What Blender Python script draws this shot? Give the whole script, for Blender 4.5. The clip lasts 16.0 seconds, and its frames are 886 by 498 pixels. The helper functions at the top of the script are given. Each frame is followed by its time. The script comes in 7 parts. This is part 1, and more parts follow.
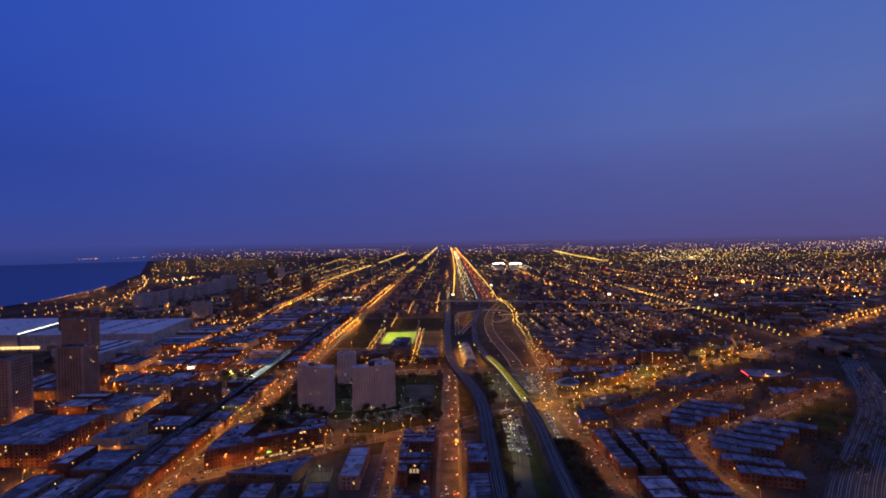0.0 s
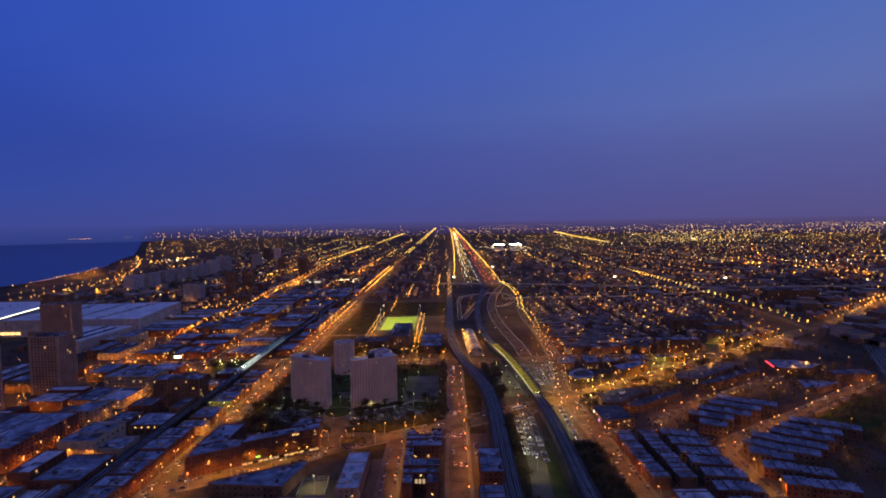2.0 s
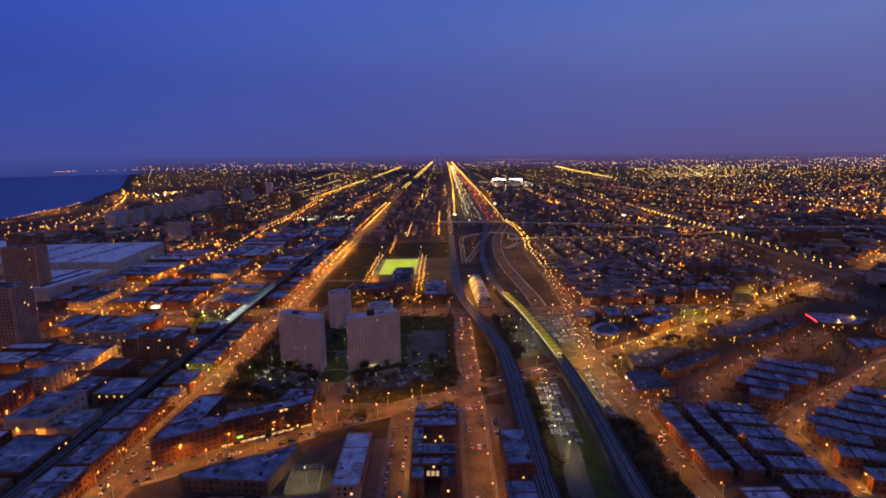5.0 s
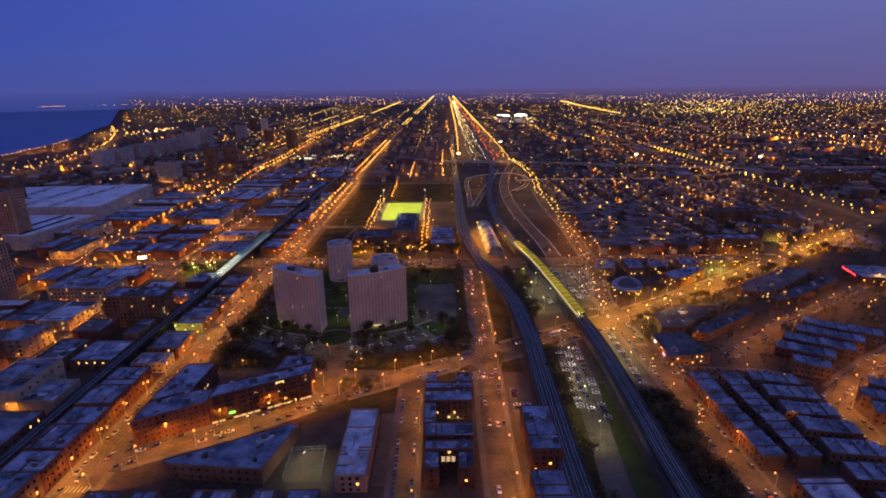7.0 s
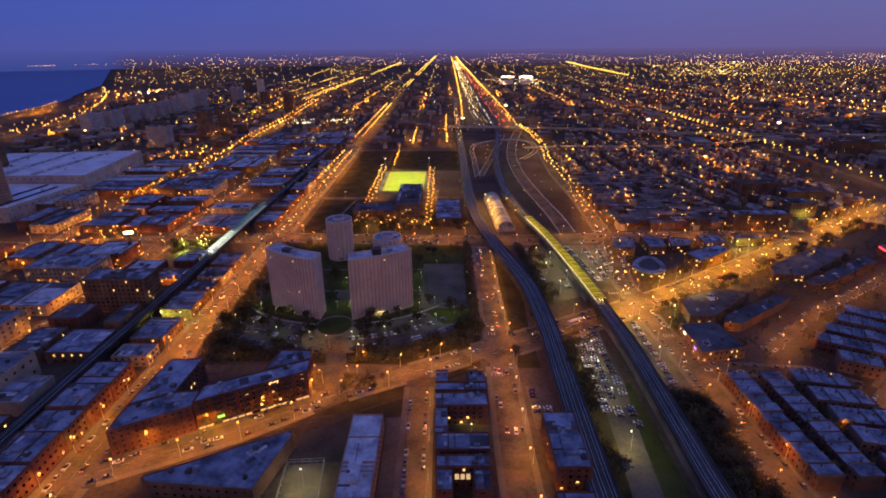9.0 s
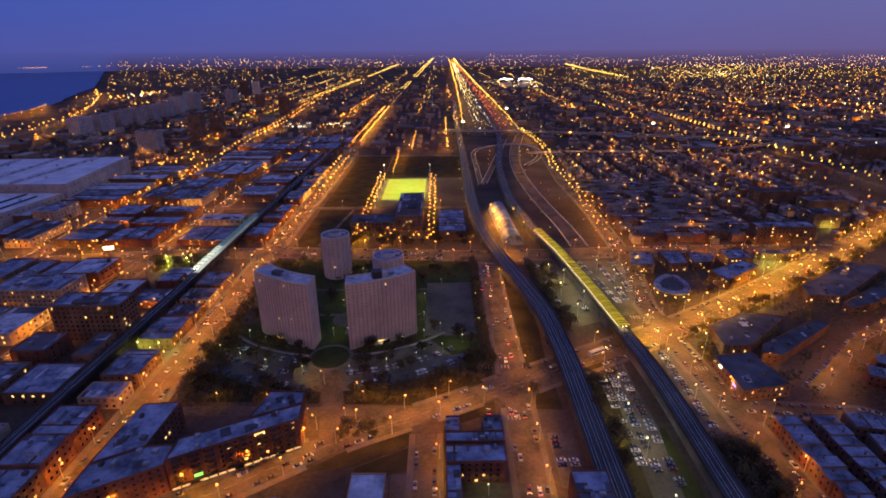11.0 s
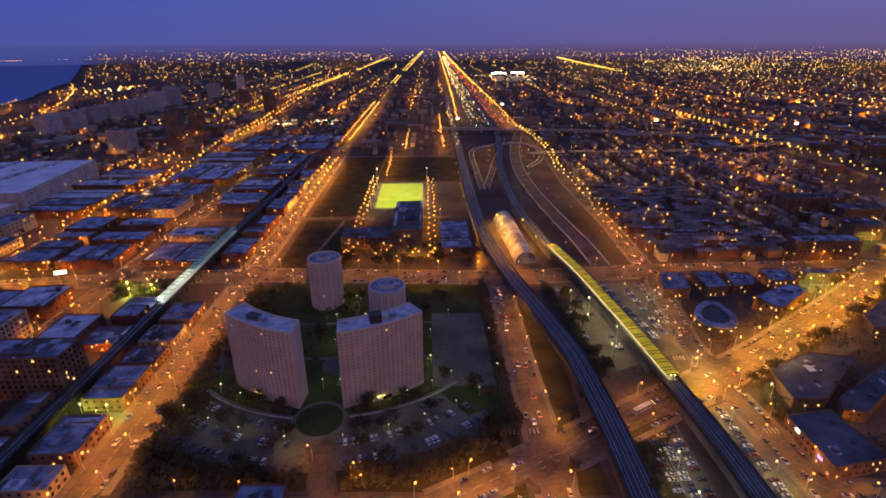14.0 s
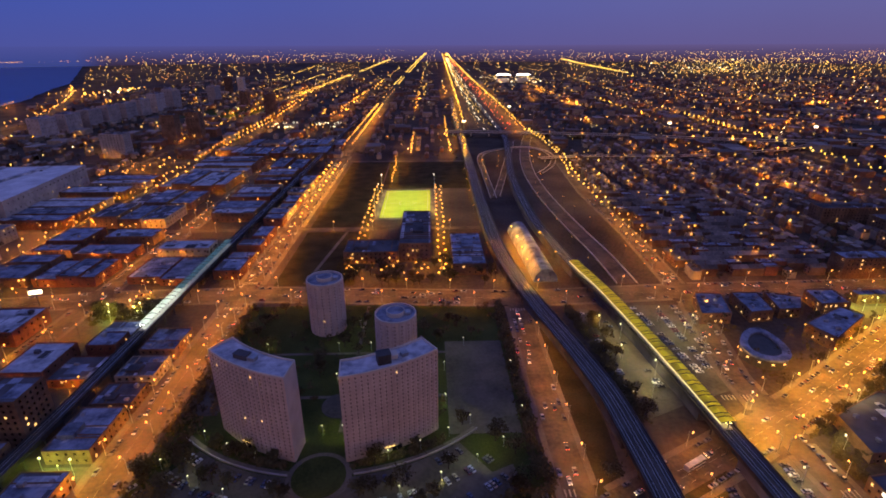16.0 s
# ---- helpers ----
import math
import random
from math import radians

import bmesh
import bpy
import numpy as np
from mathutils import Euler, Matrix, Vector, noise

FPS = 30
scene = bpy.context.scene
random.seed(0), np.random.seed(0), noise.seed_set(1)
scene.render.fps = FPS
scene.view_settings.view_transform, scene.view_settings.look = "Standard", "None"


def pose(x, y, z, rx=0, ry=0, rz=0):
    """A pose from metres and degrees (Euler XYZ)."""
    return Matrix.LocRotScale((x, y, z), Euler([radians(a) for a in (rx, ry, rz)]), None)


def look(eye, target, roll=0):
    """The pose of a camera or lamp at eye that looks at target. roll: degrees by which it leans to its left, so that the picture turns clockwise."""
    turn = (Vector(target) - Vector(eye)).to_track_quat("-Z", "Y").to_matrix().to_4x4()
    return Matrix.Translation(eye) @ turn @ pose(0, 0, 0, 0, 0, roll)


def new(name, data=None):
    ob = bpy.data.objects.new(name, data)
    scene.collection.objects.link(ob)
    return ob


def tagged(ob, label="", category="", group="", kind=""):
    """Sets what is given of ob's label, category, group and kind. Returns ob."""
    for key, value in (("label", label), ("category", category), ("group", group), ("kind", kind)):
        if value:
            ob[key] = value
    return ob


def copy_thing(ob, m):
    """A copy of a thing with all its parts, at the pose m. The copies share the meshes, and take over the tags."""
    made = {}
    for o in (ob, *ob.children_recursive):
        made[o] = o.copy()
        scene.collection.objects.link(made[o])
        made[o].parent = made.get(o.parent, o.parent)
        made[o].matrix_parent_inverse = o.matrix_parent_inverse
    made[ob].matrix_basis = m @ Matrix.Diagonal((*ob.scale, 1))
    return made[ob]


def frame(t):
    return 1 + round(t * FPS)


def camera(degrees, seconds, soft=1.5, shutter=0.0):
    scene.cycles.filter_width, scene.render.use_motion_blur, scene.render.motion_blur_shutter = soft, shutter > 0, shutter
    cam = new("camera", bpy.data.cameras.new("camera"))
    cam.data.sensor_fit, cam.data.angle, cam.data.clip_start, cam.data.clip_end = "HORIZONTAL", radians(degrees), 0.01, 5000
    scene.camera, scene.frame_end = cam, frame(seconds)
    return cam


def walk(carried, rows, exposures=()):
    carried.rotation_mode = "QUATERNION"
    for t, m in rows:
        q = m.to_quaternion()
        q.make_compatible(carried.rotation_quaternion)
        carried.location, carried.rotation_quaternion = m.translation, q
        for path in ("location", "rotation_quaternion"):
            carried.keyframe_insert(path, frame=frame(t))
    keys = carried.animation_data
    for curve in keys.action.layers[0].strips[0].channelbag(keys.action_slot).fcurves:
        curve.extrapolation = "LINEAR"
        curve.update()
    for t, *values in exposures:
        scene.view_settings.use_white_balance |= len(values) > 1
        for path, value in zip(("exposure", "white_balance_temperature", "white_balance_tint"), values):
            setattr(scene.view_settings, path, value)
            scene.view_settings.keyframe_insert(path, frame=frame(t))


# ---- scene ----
cam = camera(82.5, 16.0, soft=1.8)
PATH = [
    (0, (98.693, -523.141, 176.609), (98.684, -521.142, 176.581), -0.9),
    (0.5, (96.913, -511.77, 176.822), (96.907, -509.77, 176.795), -0.9),
    (1, (94.859, -499.992, 177.045), (94.855, -497.992, 177.007), -0.9),
    (1.5, (92.802, -487.787, 177.373), (92.798, -485.789, 177.299), -0.9),
    (2, (90.638, -475.791, 177.73), (90.636, -473.794, 177.624), -0.8),
    (2.5, (88.617, -463.753, 178.01), (88.617, -461.758, 177.873), -0.8),
    (3, (86.489, -451.459, 178.175), (86.492, -449.466, 178.004), -0.7),
    (5.5, (76.16, -389.934, 179.764), (76.172, -387.98, 179.34), -0.5),
    (6, (74.218, -378.164, 180.017), (74.229, -376.224, 179.531), -0.5),
    (6.5, (72.275, -366.642, 180.15), (72.287, -364.718, 179.604), -0.5),
    (7, (70.439, -355.958, 180.21), (70.447, -354.051, 179.607), -0.5),
    (7.5, (68.991, -345.944, 180.212), (68.991, -344.056, 179.551), -0.5),
    (8, (67.727, -336.705, 180.291), (67.727, -334.837, 179.575), -0.5),
    (8.5, (66.197, -327.702, 180.425), (66.198, -325.842, 179.689), -0.4),
    (9, (64.575, -318.788, 180.557), (64.579, -316.928, 179.821), -0.3),
    (11.5, (56.286, -271.955, 180.378), (56.303, -270.093, 179.649), -0.3),
    (12, (54.164, -261.723, 180.431), (54.182, -259.861, 179.7), -0.3),
    (12.5, (52.279, -251.285, 180.36), (52.299, -249.428, 179.616), -0.3),
    (13, (50.632, -240.895, 180.326), (50.661, -239.042, 179.575), -0.3),
    (13.5, (48.555, -230.168, 180.329), (48.595, -228.316, 179.576), -0.2),
    (14, (46.673, -219.223, 180.205), (46.729, -217.371, 179.453), -0.2),
    (14.5, (44.959, -208.378, 179.991), (45.024, -206.525, 179.241), -0.2),
    (15, (43.038, -197.762, 179.267), (43.103, -195.909, 178.518), -0.1),
    (15.5, (41.375, -188.287, 178.263), (41.431, -186.433, 177.515), -0.1),
    (16, (39.975, -179.49, 177.231), (40.023, -177.635, 176.485), -0.2),
]
walk(cam, [(t, look(eye, target, roll)) for t, eye, target, roll in PATH], [(0.0, 0.42, 6600, 10), (3.0, 0.55, 6800, 10), (6.5, 0.75, 7250, 11), (9.0, 0.94, 7550, 11), (12.0, 0.93, 7650, 12), (16.0, 0.86, 7700, 12)])

# ---- sky and light: dusk, the sun gone down beyond the picture's right ----
world = bpy.data.worlds.new("dusk_sky")
scene.world = world
world.use_nodes = True
wn, wl = world.node_tree.nodes, world.node_tree.links
wn.clear()
w_out = wn.new("ShaderNodeOutputWorld")
w_bg = wn.new("ShaderNodeBackground")
w_tc = wn.new("ShaderNodeTexCoord")
w_sep = wn.new("ShaderNodeSeparateXYZ")
w_ramp = wn.new("ShaderNodeValToRGB")
w_side = wn.new("ShaderNodeMapRange")
w_mix = wn.new("ShaderNodeMix")
w_cloud = wn.new("ShaderNodeTexNoise")
w_cmap = wn.new("ShaderNodeMapRange")
w_mul = wn.new("ShaderNodeMix")
EAST_STOPS = [(0.0, (0.039, 0.055, 0.249)), (0.06, (0.029, 0.056, 0.284)), (0.14, (0.022, 0.051, 0.297)),
              (0.26, (0.022, 0.060, 0.365)), (0.42, (0.022, 0.065, 0.399)), (0.6, (0.044, 0.088, 0.400)), (1.0, (0.086, 0.106, 0.315))]
WEST_STOPS = [(0.0, (0.078, 0.067, 0.201)), (0.06, (0.076, 0.080, 0.245)), (0.12, (0.080, 0.094, 0.276)), (0.20, (0.088, 0.126, 0.348)),
              (0.30, (0.070, 0.124, 0.383)), (0.42, (0.056, 0.113, 0.408)), (0.6, (0.066, 0.113, 0.400)), (1.0, (0.087, 0.107, 0.315))]
# the town centre's glow lies low in the northern sky
NORTH_STOPS = [(0.0, (0.50, 0.265, 0.19)), (0.15, (0.35, 0.20, 0.20)), (0.4, (0.14, 0.12, 0.28)), (1.0, (0.087, 0.107, 0.315))]
w_ramp2, w_ramp3 = wn.new("ShaderNodeValToRGB"), wn.new("ShaderNodeValToRGB")
w_north, w_mix2 = wn.new("ShaderNodeMapRange"), wn.new("ShaderNodeMix")
w_mix2.data_type = "RGBA"
w_north.interpolation_type = "SMOOTHSTEP"
w_north.inputs["From Min"].default_value, w_north.inputs["From Max"].default_value = 0.1, -0.9
for node, stops in ((w_ramp, EAST_STOPS), (w_ramp2, WEST_STOPS), (w_ramp3, NORTH_STOPS)):
    while len(node.color_ramp.elements) < len(stops):
        node.color_ramp.elements.new(0.5)
    for el, (pos, col) in zip(node.color_ramp.elements, stops):
        el.position, el.color = pos, (*col, 1)
w_side.inputs["From Min"].default_value, w_side.inputs["From Max"].default_value = -0.66, 0.66
w_side.inputs["To Min"].default_value, w_side.inputs["To Max"].default_value = 0.0, 1.0
w_mix.data_type = w_mul.data_type = "RGBA"
w_mul.blend_type = "MULTIPLY"
w_mul.inputs["Factor"].default_value = 1.0
w_cloud.inputs["Scale"].default_value, w_cloud.inputs["Detail"].default_value = 2.2, 3.0
w_cmap.inputs["To Min"].default_value, w_cmap.inputs["To Max"].default_value = 0.93, 1.07
wl.new(w_tc.outputs["Generated"], w_sep.inputs[0])
wl.new(w_sep.outputs["Z"], w_ramp.inputs[0])
wl.new(w_sep.outputs["Z"], w_ramp2.inputs[0])
wl.new(w_sep.outputs["X"], w_side.inputs["Value"])
wl.new(w_side.outputs[0], w_mix.inputs["Factor"])
wl.new(w_ramp.outputs[0], w_mix.inputs["A"])
wl.new(w_ramp2.outputs[0], w_mix.inputs["B"])
wl.new(w_tc.outputs["Generated"], w_cloud.inputs["Vector"])
wl.new(w_cloud.outputs["Fac"], w_cmap.inputs["Value"])
wl.new(w_sep.outputs["Z"], w_ramp3.inputs[0])
wl.new(w_sep.outputs["Y"], w_north.inputs["Value"])
wl.new(w_north.outputs[0], w_mix2.inputs["Factor"])
wl.new(w_mix.outputs["Result"], w_mix2.inputs["A"])
wl.new(w_ramp3.outputs[0], w_mix2.inputs["B"])
wl.new(w_mix2.outputs["Result"], w_mul.inputs["A"])
wl.new(w_cmap.outputs[0], w_mul.inputs["B"])
wl.new(w_mul.outputs["Result"], w_bg.inputs["Color"])
w_bg.inputs["Strength"].default_value = 0.87
wl.new(w_bg.outputs[0], w_out.inputs[0])

SODIUM = (1.0, 0.335, 0.026)
LAMP_STRENGTH = 1500.0


# ---- materials ----
def surface(name, dark, light, grain=0.5, patch=0.05, rough=0.85, metal=0.0, bump=0.15, vary=0.0, spec=0.3):
    """A procedural surface: two scales of noise between two colours, fine relief, and a shift from piece to piece."""
    m = bpy.data.materials.new(name)
    m.use_nodes = True
    n, l = m.node_tree.nodes, m.node_tree.links
    b = n["Principled BSDF"]
    geo = n.new("ShaderNodeNewGeometry")
    fine, wide = n.new("ShaderNodeTexNoise"), n.new("ShaderNodeTexNoise")
    fine.inputs["Scale"].default_value, wide.inputs["Scale"].default_value = grain, patch
    fine.inputs["Detail"].default_value, wide.inputs["Detail"].default_value = 4, 5
    add = n.new("ShaderNodeMath")
    add.operation = "MULTIPLY_ADD"
    add.inputs[1].default_value = 0.45
    rng = n.new("ShaderNodeMapRange")
    rng.inputs["From Min"].default_value, rng.inputs["From Max"].default_value = 0.52, 0.92
    mix = n.new("ShaderNodeMix")
    mix.data_type = "RGBA"
    mix.inputs["A"].default_value, mix.inputs["B"].default_value = (*dark, 1), (*light, 1)
    l.new(geo.outputs["Position"], fine.inputs["Vector"])
    l.new(geo.outputs["Position"], wide.inputs["Vector"])
    l.new(fine.outputs["Fac"], add.inputs[0])
    l.new(wide.outputs["Fac"], add.inputs[2])
    l.new(add.outputs[0], rng.inputs["Value"])
    l.new(rng.outputs[0], mix.inputs["Factor"])
    colour = mix.outputs["Result"]
    if vary:
        info = n.new("ShaderNodeObjectInfo")
        vr = n.new("ShaderNodeMapRange")
        vr.inputs["To Min"].default_value, vr.inputs["To Max"].default_value = 1 - vary, 1 + vary
        mul = n.new("ShaderNodeMix")
        mul.data_type, mul.blend_type = "RGBA", "MULTIPLY"
        mul.inputs["Factor"].default_value = 1
        l.new(info.outputs["Random"], vr.inputs["Value"])
        l.new(colour, mul.inputs["A"])
        l.new(vr.outputs[0], mul.inputs["B"])
        colour = mul.outputs["Result"]
    l.new(colour, b.inputs["Base Color"])
    b.inputs["Roughness"].default_value, b.inputs["Metallic"].default_value = rough, metal
    b.inputs["Specular IOR Level"].default_value = spec
    if bump:
        bp = n.new("ShaderNodeBump")
        bp.inputs["Strength"].default_value, bp.inputs["Distance"].default_value = bump, 0.3
        l.new(fine.outputs["Fac"], bp.inputs["Height"])
        l.new(bp.outputs[0], b.inputs["Normal"])
    return m


def islands(name, stops, rough=0.8, spec=0.2):
    """A surface whose colour changes from island to island of one mesh."""
    m = bpy.data.materials.new(name)
    m.use_nodes = True
    n, l = m.node_tree.nodes, m.node_tree.links
    b = n["Principled BSDF"]
    geo, rp, tex, mul = n.new("ShaderNodeNewGeometry"), n.new("ShaderNodeValToRGB"), n.new("ShaderNodeTexNoise"), n.new("ShaderNodeMix")
    rp.color_ramp.interpolation = "CONSTANT"
    while len(rp.color_ramp.elements) < len(stops):
        rp.color_ramp.elements.new(0.5)
    for i, (el, col) in enumerate(zip(rp.color_ramp.elements, stops)):
        el.position, el.color = i / len(stops), (*col, 1)
    tex.inputs["Scale"].default_value = 0.25
    mul.data_type, mul.blend_type = "RGBA", "OVERLAY"
    mul.inputs["Factor"].default_value = 0.5
    l.new(geo.outputs["Random Per Island"], rp.inputs[0])
    l.new(geo.outputs["Position"], tex.inputs["Vector"])
    l.new(rp.outputs[0], mul.inputs["A"])
    l.new(tex.outputs["Fac"], mul.inputs["B"])
    l.new(mul.outputs["Result"], b.inputs["Base Color"])
    b.inputs["Roughness"].default_value, b.inputs["Specular IOR Level"].default_value = rough, spec
    return m


def glow(name, colour, strength, sampled=True):
    m = bpy.data.materials.new(name)
    m.use_nodes = True
    n, l = m.node_tree.nodes, m.node_tree.links
    b = n["Principled BSDF"]
    b.inputs["Base Color"].default_value = (0.6, 0.55, 0.45, 1)
    b.inputs["Emission Color"].default_value = (*colour, 1)
    b.inputs["Emission Strength"].default_value = strength
    if not sampled:
        m.cycles.emission_sampling = "NONE"
    return m


def lamp_field(name, stops, low, high):
    """Many small lamps in one mesh, each with a colour and a brightness of its own."""
    m = bpy.data.materials.new(name)
    m.use_nodes = True
    n, l = m.node_tree.nodes, m.node_tree.links
    b = n["Principled BSDF"]
    geo, rp, mul, frac, span = n.new("ShaderNodeNewGeometry"), n.new("ShaderNodeValToRGB"), n.new("ShaderNodeMath"), n.new("ShaderNodeMath"), n.new("ShaderNodeMapRange")
    while len(rp.color_ramp.elements) < len(stops):
        rp.color_ramp.elements.new(0.5)
    for i, (el, col) in enumerate(zip(rp.color_ramp.elements, stops)):
        el.position, el.color = i / (len(stops) - 1), (*col, 1)
    mul.operation, frac.operation = "MULTIPLY", "FRACT"
    mul.inputs[1].default_value = 37.7
    span.inputs["To Min"].default_value, span.inputs["To Max"].default_value = low, high
    l.new(geo.outputs["Random Per Island"], rp.inputs[0])
    l.new(geo.outputs["Random Per Island"], mul.inputs[0])
    l.new(mul.outputs[0], frac.inputs[0])
    l.new(frac.outputs[0], span.inputs["Value"])
    l.new(rp.outputs[0], b.inputs["Emission Color"])
    l.new(span.outputs[0], b.inputs["Emission Strength"])
    b.inputs["Base Color"].default_value = (0.3, 0.25, 0.2, 1)
    m.cycles.emission_sampling = "NONE"
    return m


def paint(name, stops, rough=0.35):
    """Car paint: one of some colours by the object's own random number."""
    m = bpy.data.materials.new(name)
    m.use_nodes = True
    n, l = m.node_tree.nodes, m.node_tree.links
    b = n["Principled BSDF"]
    info, rp = n.new("ShaderNodeObjectInfo"), n.new("ShaderNodeValToRGB")
    rp.color_ramp.interpolation = "CONSTANT"
    while len(rp.color_ramp.elements) < len(stops):
        rp.color_ramp.elements.new(0.5)
    for i, (el, col) in enumerate(zip(rp.color_ramp.elements, stops)):
        el.position, el.color = i / len(stops), (*col, 1)
    l.new(info.outputs["Random"], rp.inputs[0])
    l.new(rp.outputs[0], b.inputs["Base Color"])
    b.inputs["Roughness"].default_value = rough
    b.inputs["Coat Weight"].default_value = 0.4
    return m


# Ground toned darker and roads lighter, in place of the lamps' sharp cutoff.
GROUND = surface("city_ground", (0.034, 0.027, 0.022), (0.098, 0.078, 0.062), 0.35, 0.012, spec=0.03)
ASPHALT = surface("street_asphalt", (0.048, 0.041, 0.032), (0.138, 0.110, 0.080), 0.5, 0.06, 0.85, spec=0.05)
DARK_LOT = surface("dark_asphalt", (0.028, 0.027, 0.026), (0.065, 0.062, 0.058), 0.5, 0.05, 0.9, spec=0.05)
LOT = surface("parking_asphalt", (0.058, 0.052, 0.042), (0.125, 0.112, 0.09), 0.5, 0.05, 0.9, spec=0.05)
PAVING = surface("concrete_paving", (0.085, 0.074, 0.06), (0.165, 0.142, 0.112), 0.8, 0.06, spec=0.05)
GRASS = surface("mown_grass", (0.026, 0.034, 0.011), (0.060, 0.074, 0.024), 0.9, 0.04, 0.95, spec=0.02)
DRY_GRASS = surface("rough_dark_grass", (0.027, 0.024, 0.012), (0.056, 0.049, 0.024), 0.8, 0.06, 0.95, spec=0.02)
TURF = surface("sports_turf", (0.17, 0.22, 0.025), (0.22, 0.27, 0.035), 0.6, 0.08, 0.95, spec=0.1)
LINE_PAINT = surface("white_line_paint", (0.20, 0.19, 0.16), (0.36, 0.34, 0.29), 0.9, 0.2)
CONCRETE = surface("tower_concrete", (0.46, 0.365, 0.31), (0.61, 0.495, 0.425), 0.25, 0.06, 0.9, spec=0.08)
PALE_CONCRETE = surface("pale_concrete", (0.42, 0.39, 0.35), (0.56, 0.52, 0.47), 0.3, 0.08, 0.9, spec=0.08)
SLAB_CONCRETE = surface("grey_slab_concrete", (0.28, 0.255, 0.25), (0.43, 0.39, 0.38), 0.3, 0.08, 0.9, vary=0.2, spec=0.08)
BRICK = surface("red_brick", (0.085, 0.040, 0.030), (0.185, 0.086, 0.060), 0.7, 0.10, 0.9, vary=0.15, spec=0.08)
BROWN_BRICK = surface("brown_brick", (0.10, 0.064, 0.044), (0.20, 0.13, 0.09), 0.7, 0.10, 0.9, vary=0.2, spec=0.08)
BEIGE = surface("beige_render", (0.24, 0.20, 0.155), (0.36, 0.31, 0.245), 0.4, 0.1, 0.9, vary=0.15, spec=0.08)
TAN_BRICK = surface("tan_brick", (0.26, 0.165, 0.125), (0.40, 0.27, 0.21), 0.6, 0.08, 0.9, spec=0.08)
ROOF = surface("pale_roof_membrane", (0.060, 0.073, 0.108), (0.245, 0.29, 0.385), 0.45, 0.11, 0.8, vary=0.25, spec=0.08)
ROOF_DARK = surface("tar_roof", (0.042, 0.042, 0.048), (0.115, 0.115, 0.13), 0.15, 0.05, 0.85, vary=0.2, spec=0.08)
ROOF_WHITE = surface("white_roof_sheet", (0.17, 0.185, 0.22), (0.52, 0.545, 0.61), 0.4, 0.13, 0.7)
SHINGLE = surface("grey_shingles", (0.056, 0.048, 0.045), (0.175, 0.155, 0.148), 0.5, 0.05, 0.9, vary=0.35)
METAL = surface("galvanised_metal", (0.25, 0.26, 0.27), (0.42, 0.43, 0.44), 0.8, 0.2, 0.45, 0.7, 0.05)
DARK_STEEL = surface("dark_painted_steel", (0.035, 0.033, 0.034), (0.075, 0.07, 0.07), 0.6, 0.1, 0.6, 0.3)
BALLAST = surface("track_ballast", (0.045, 0.042, 0.040), (0.095, 0.088, 0.082), 1.2, 0.05, 0.95)
TIES = surface("track_bed_ties", (0.03, 0.028, 0.027), (0.06, 0.056, 0.052), 1.0, 0.1, 0.9)
RAIL_STEEL = surface("rail_steel", (0.35, 0.36, 0.38), (0.5, 0.5, 0.52), 0.5, 0.1, 0.35, 0.8, 0.0)
BARK = surface("tree_bark", (0.045, 0.032, 0.022), (0.09, 0.065, 0.045), 1.5, 0.4, 0.95)
LEAF = surface("sparse_spring_leaves", (0.042, 0.036, 0.018), (0.100, 0.082, 0.038), 0.6, 0.12, 0.9, vary=0.3, spec=0.1)
GLASS = surface("dark_window_glass", (0.012, 0.013, 0.016), (0.03, 0.032, 0.038), 0.2, 0.05, 0.12, bump=0.0, spec=0.6)
TOWER_GLASS = surface("tower_window_glass", (0.075, 0.062, 0.066), (0.17, 0.14, 0.14), 0.9, 0.3, 0.25, bump=0.0, spec=0.5)
TYRE = surface("tyre_rubber", (0.012, 0.012, 0.012), (0.025, 0.025, 0.025), 2, 0.5, 0.9)
CAR_PAINT = paint("car_paint", [(0.5, 0.5, 0.5), (0.03, 0.03, 0.035), (0.28, 0.29, 0.31), (0.6, 0.6, 0.58), (0.12, 0.02, 0.02), (0.03, 0.05, 0.12), (0.08, 0.08, 0.085), (0.3, 0.27, 0.22)])
WATER = surface("lake_water", (0.035, 0.06, 0.18), (0.045, 0.075, 0.21), 0.02, 0.003, 0.35, bump=0.0, spec=0.35)
LAMP_GLARE = glow("amber_lamp_glare", (1.0, 0.40, 0.07), 3.0, False)
GOLD_GLARE = glow("golden_lamp_glare", (1.0, 0.47, 0.09), 3.4, False)
PALE_GLARE = glow("pale_lamp_glare", (0.95, 1.0, 0.55), 1.7, False)
SODIUM_GLOW = glow("sodium_lamp_glass", SODIUM, LAMP_STRENGTH)
GOLDEN_GLOW = glow("golden_lamp_glass", (1.0, 0.43, 0.03), 2650.0)
YARD_GLOW = glow("yard_lamp_glass", (1.0, 0.84, 0.40), 1000.0)
WHITE_GLOW = glow("white_lamp_glass", (0.88, 1.0, 0.42), 900.0)
GREEN_GLOW = glow("greenish_lamp_glass", (0.72, 1.0, 0.18), 1500.0)
FLOOD_GLOW = glow("floodlight_glass", (1.0, 0.95, 0.75), 2.0)
FAR_GLOW = lamp_field("distant_sodium_lamps", [(1.0, 0.34, 0.04), (1.0, 0.42, 0.06), (1.0, 0.48, 0.08), (1.0, 0.56, 0.13)], 0.35, 1.8)
FAR_GOLD = lamp_field("distant_golden_lamps", [(1.0, 0.50, 0.05), (1.0, 0.57, 0.07), (1.0, 0.64, 0.11), (1.0, 0.70, 0.18)], 0.3, 1.7)
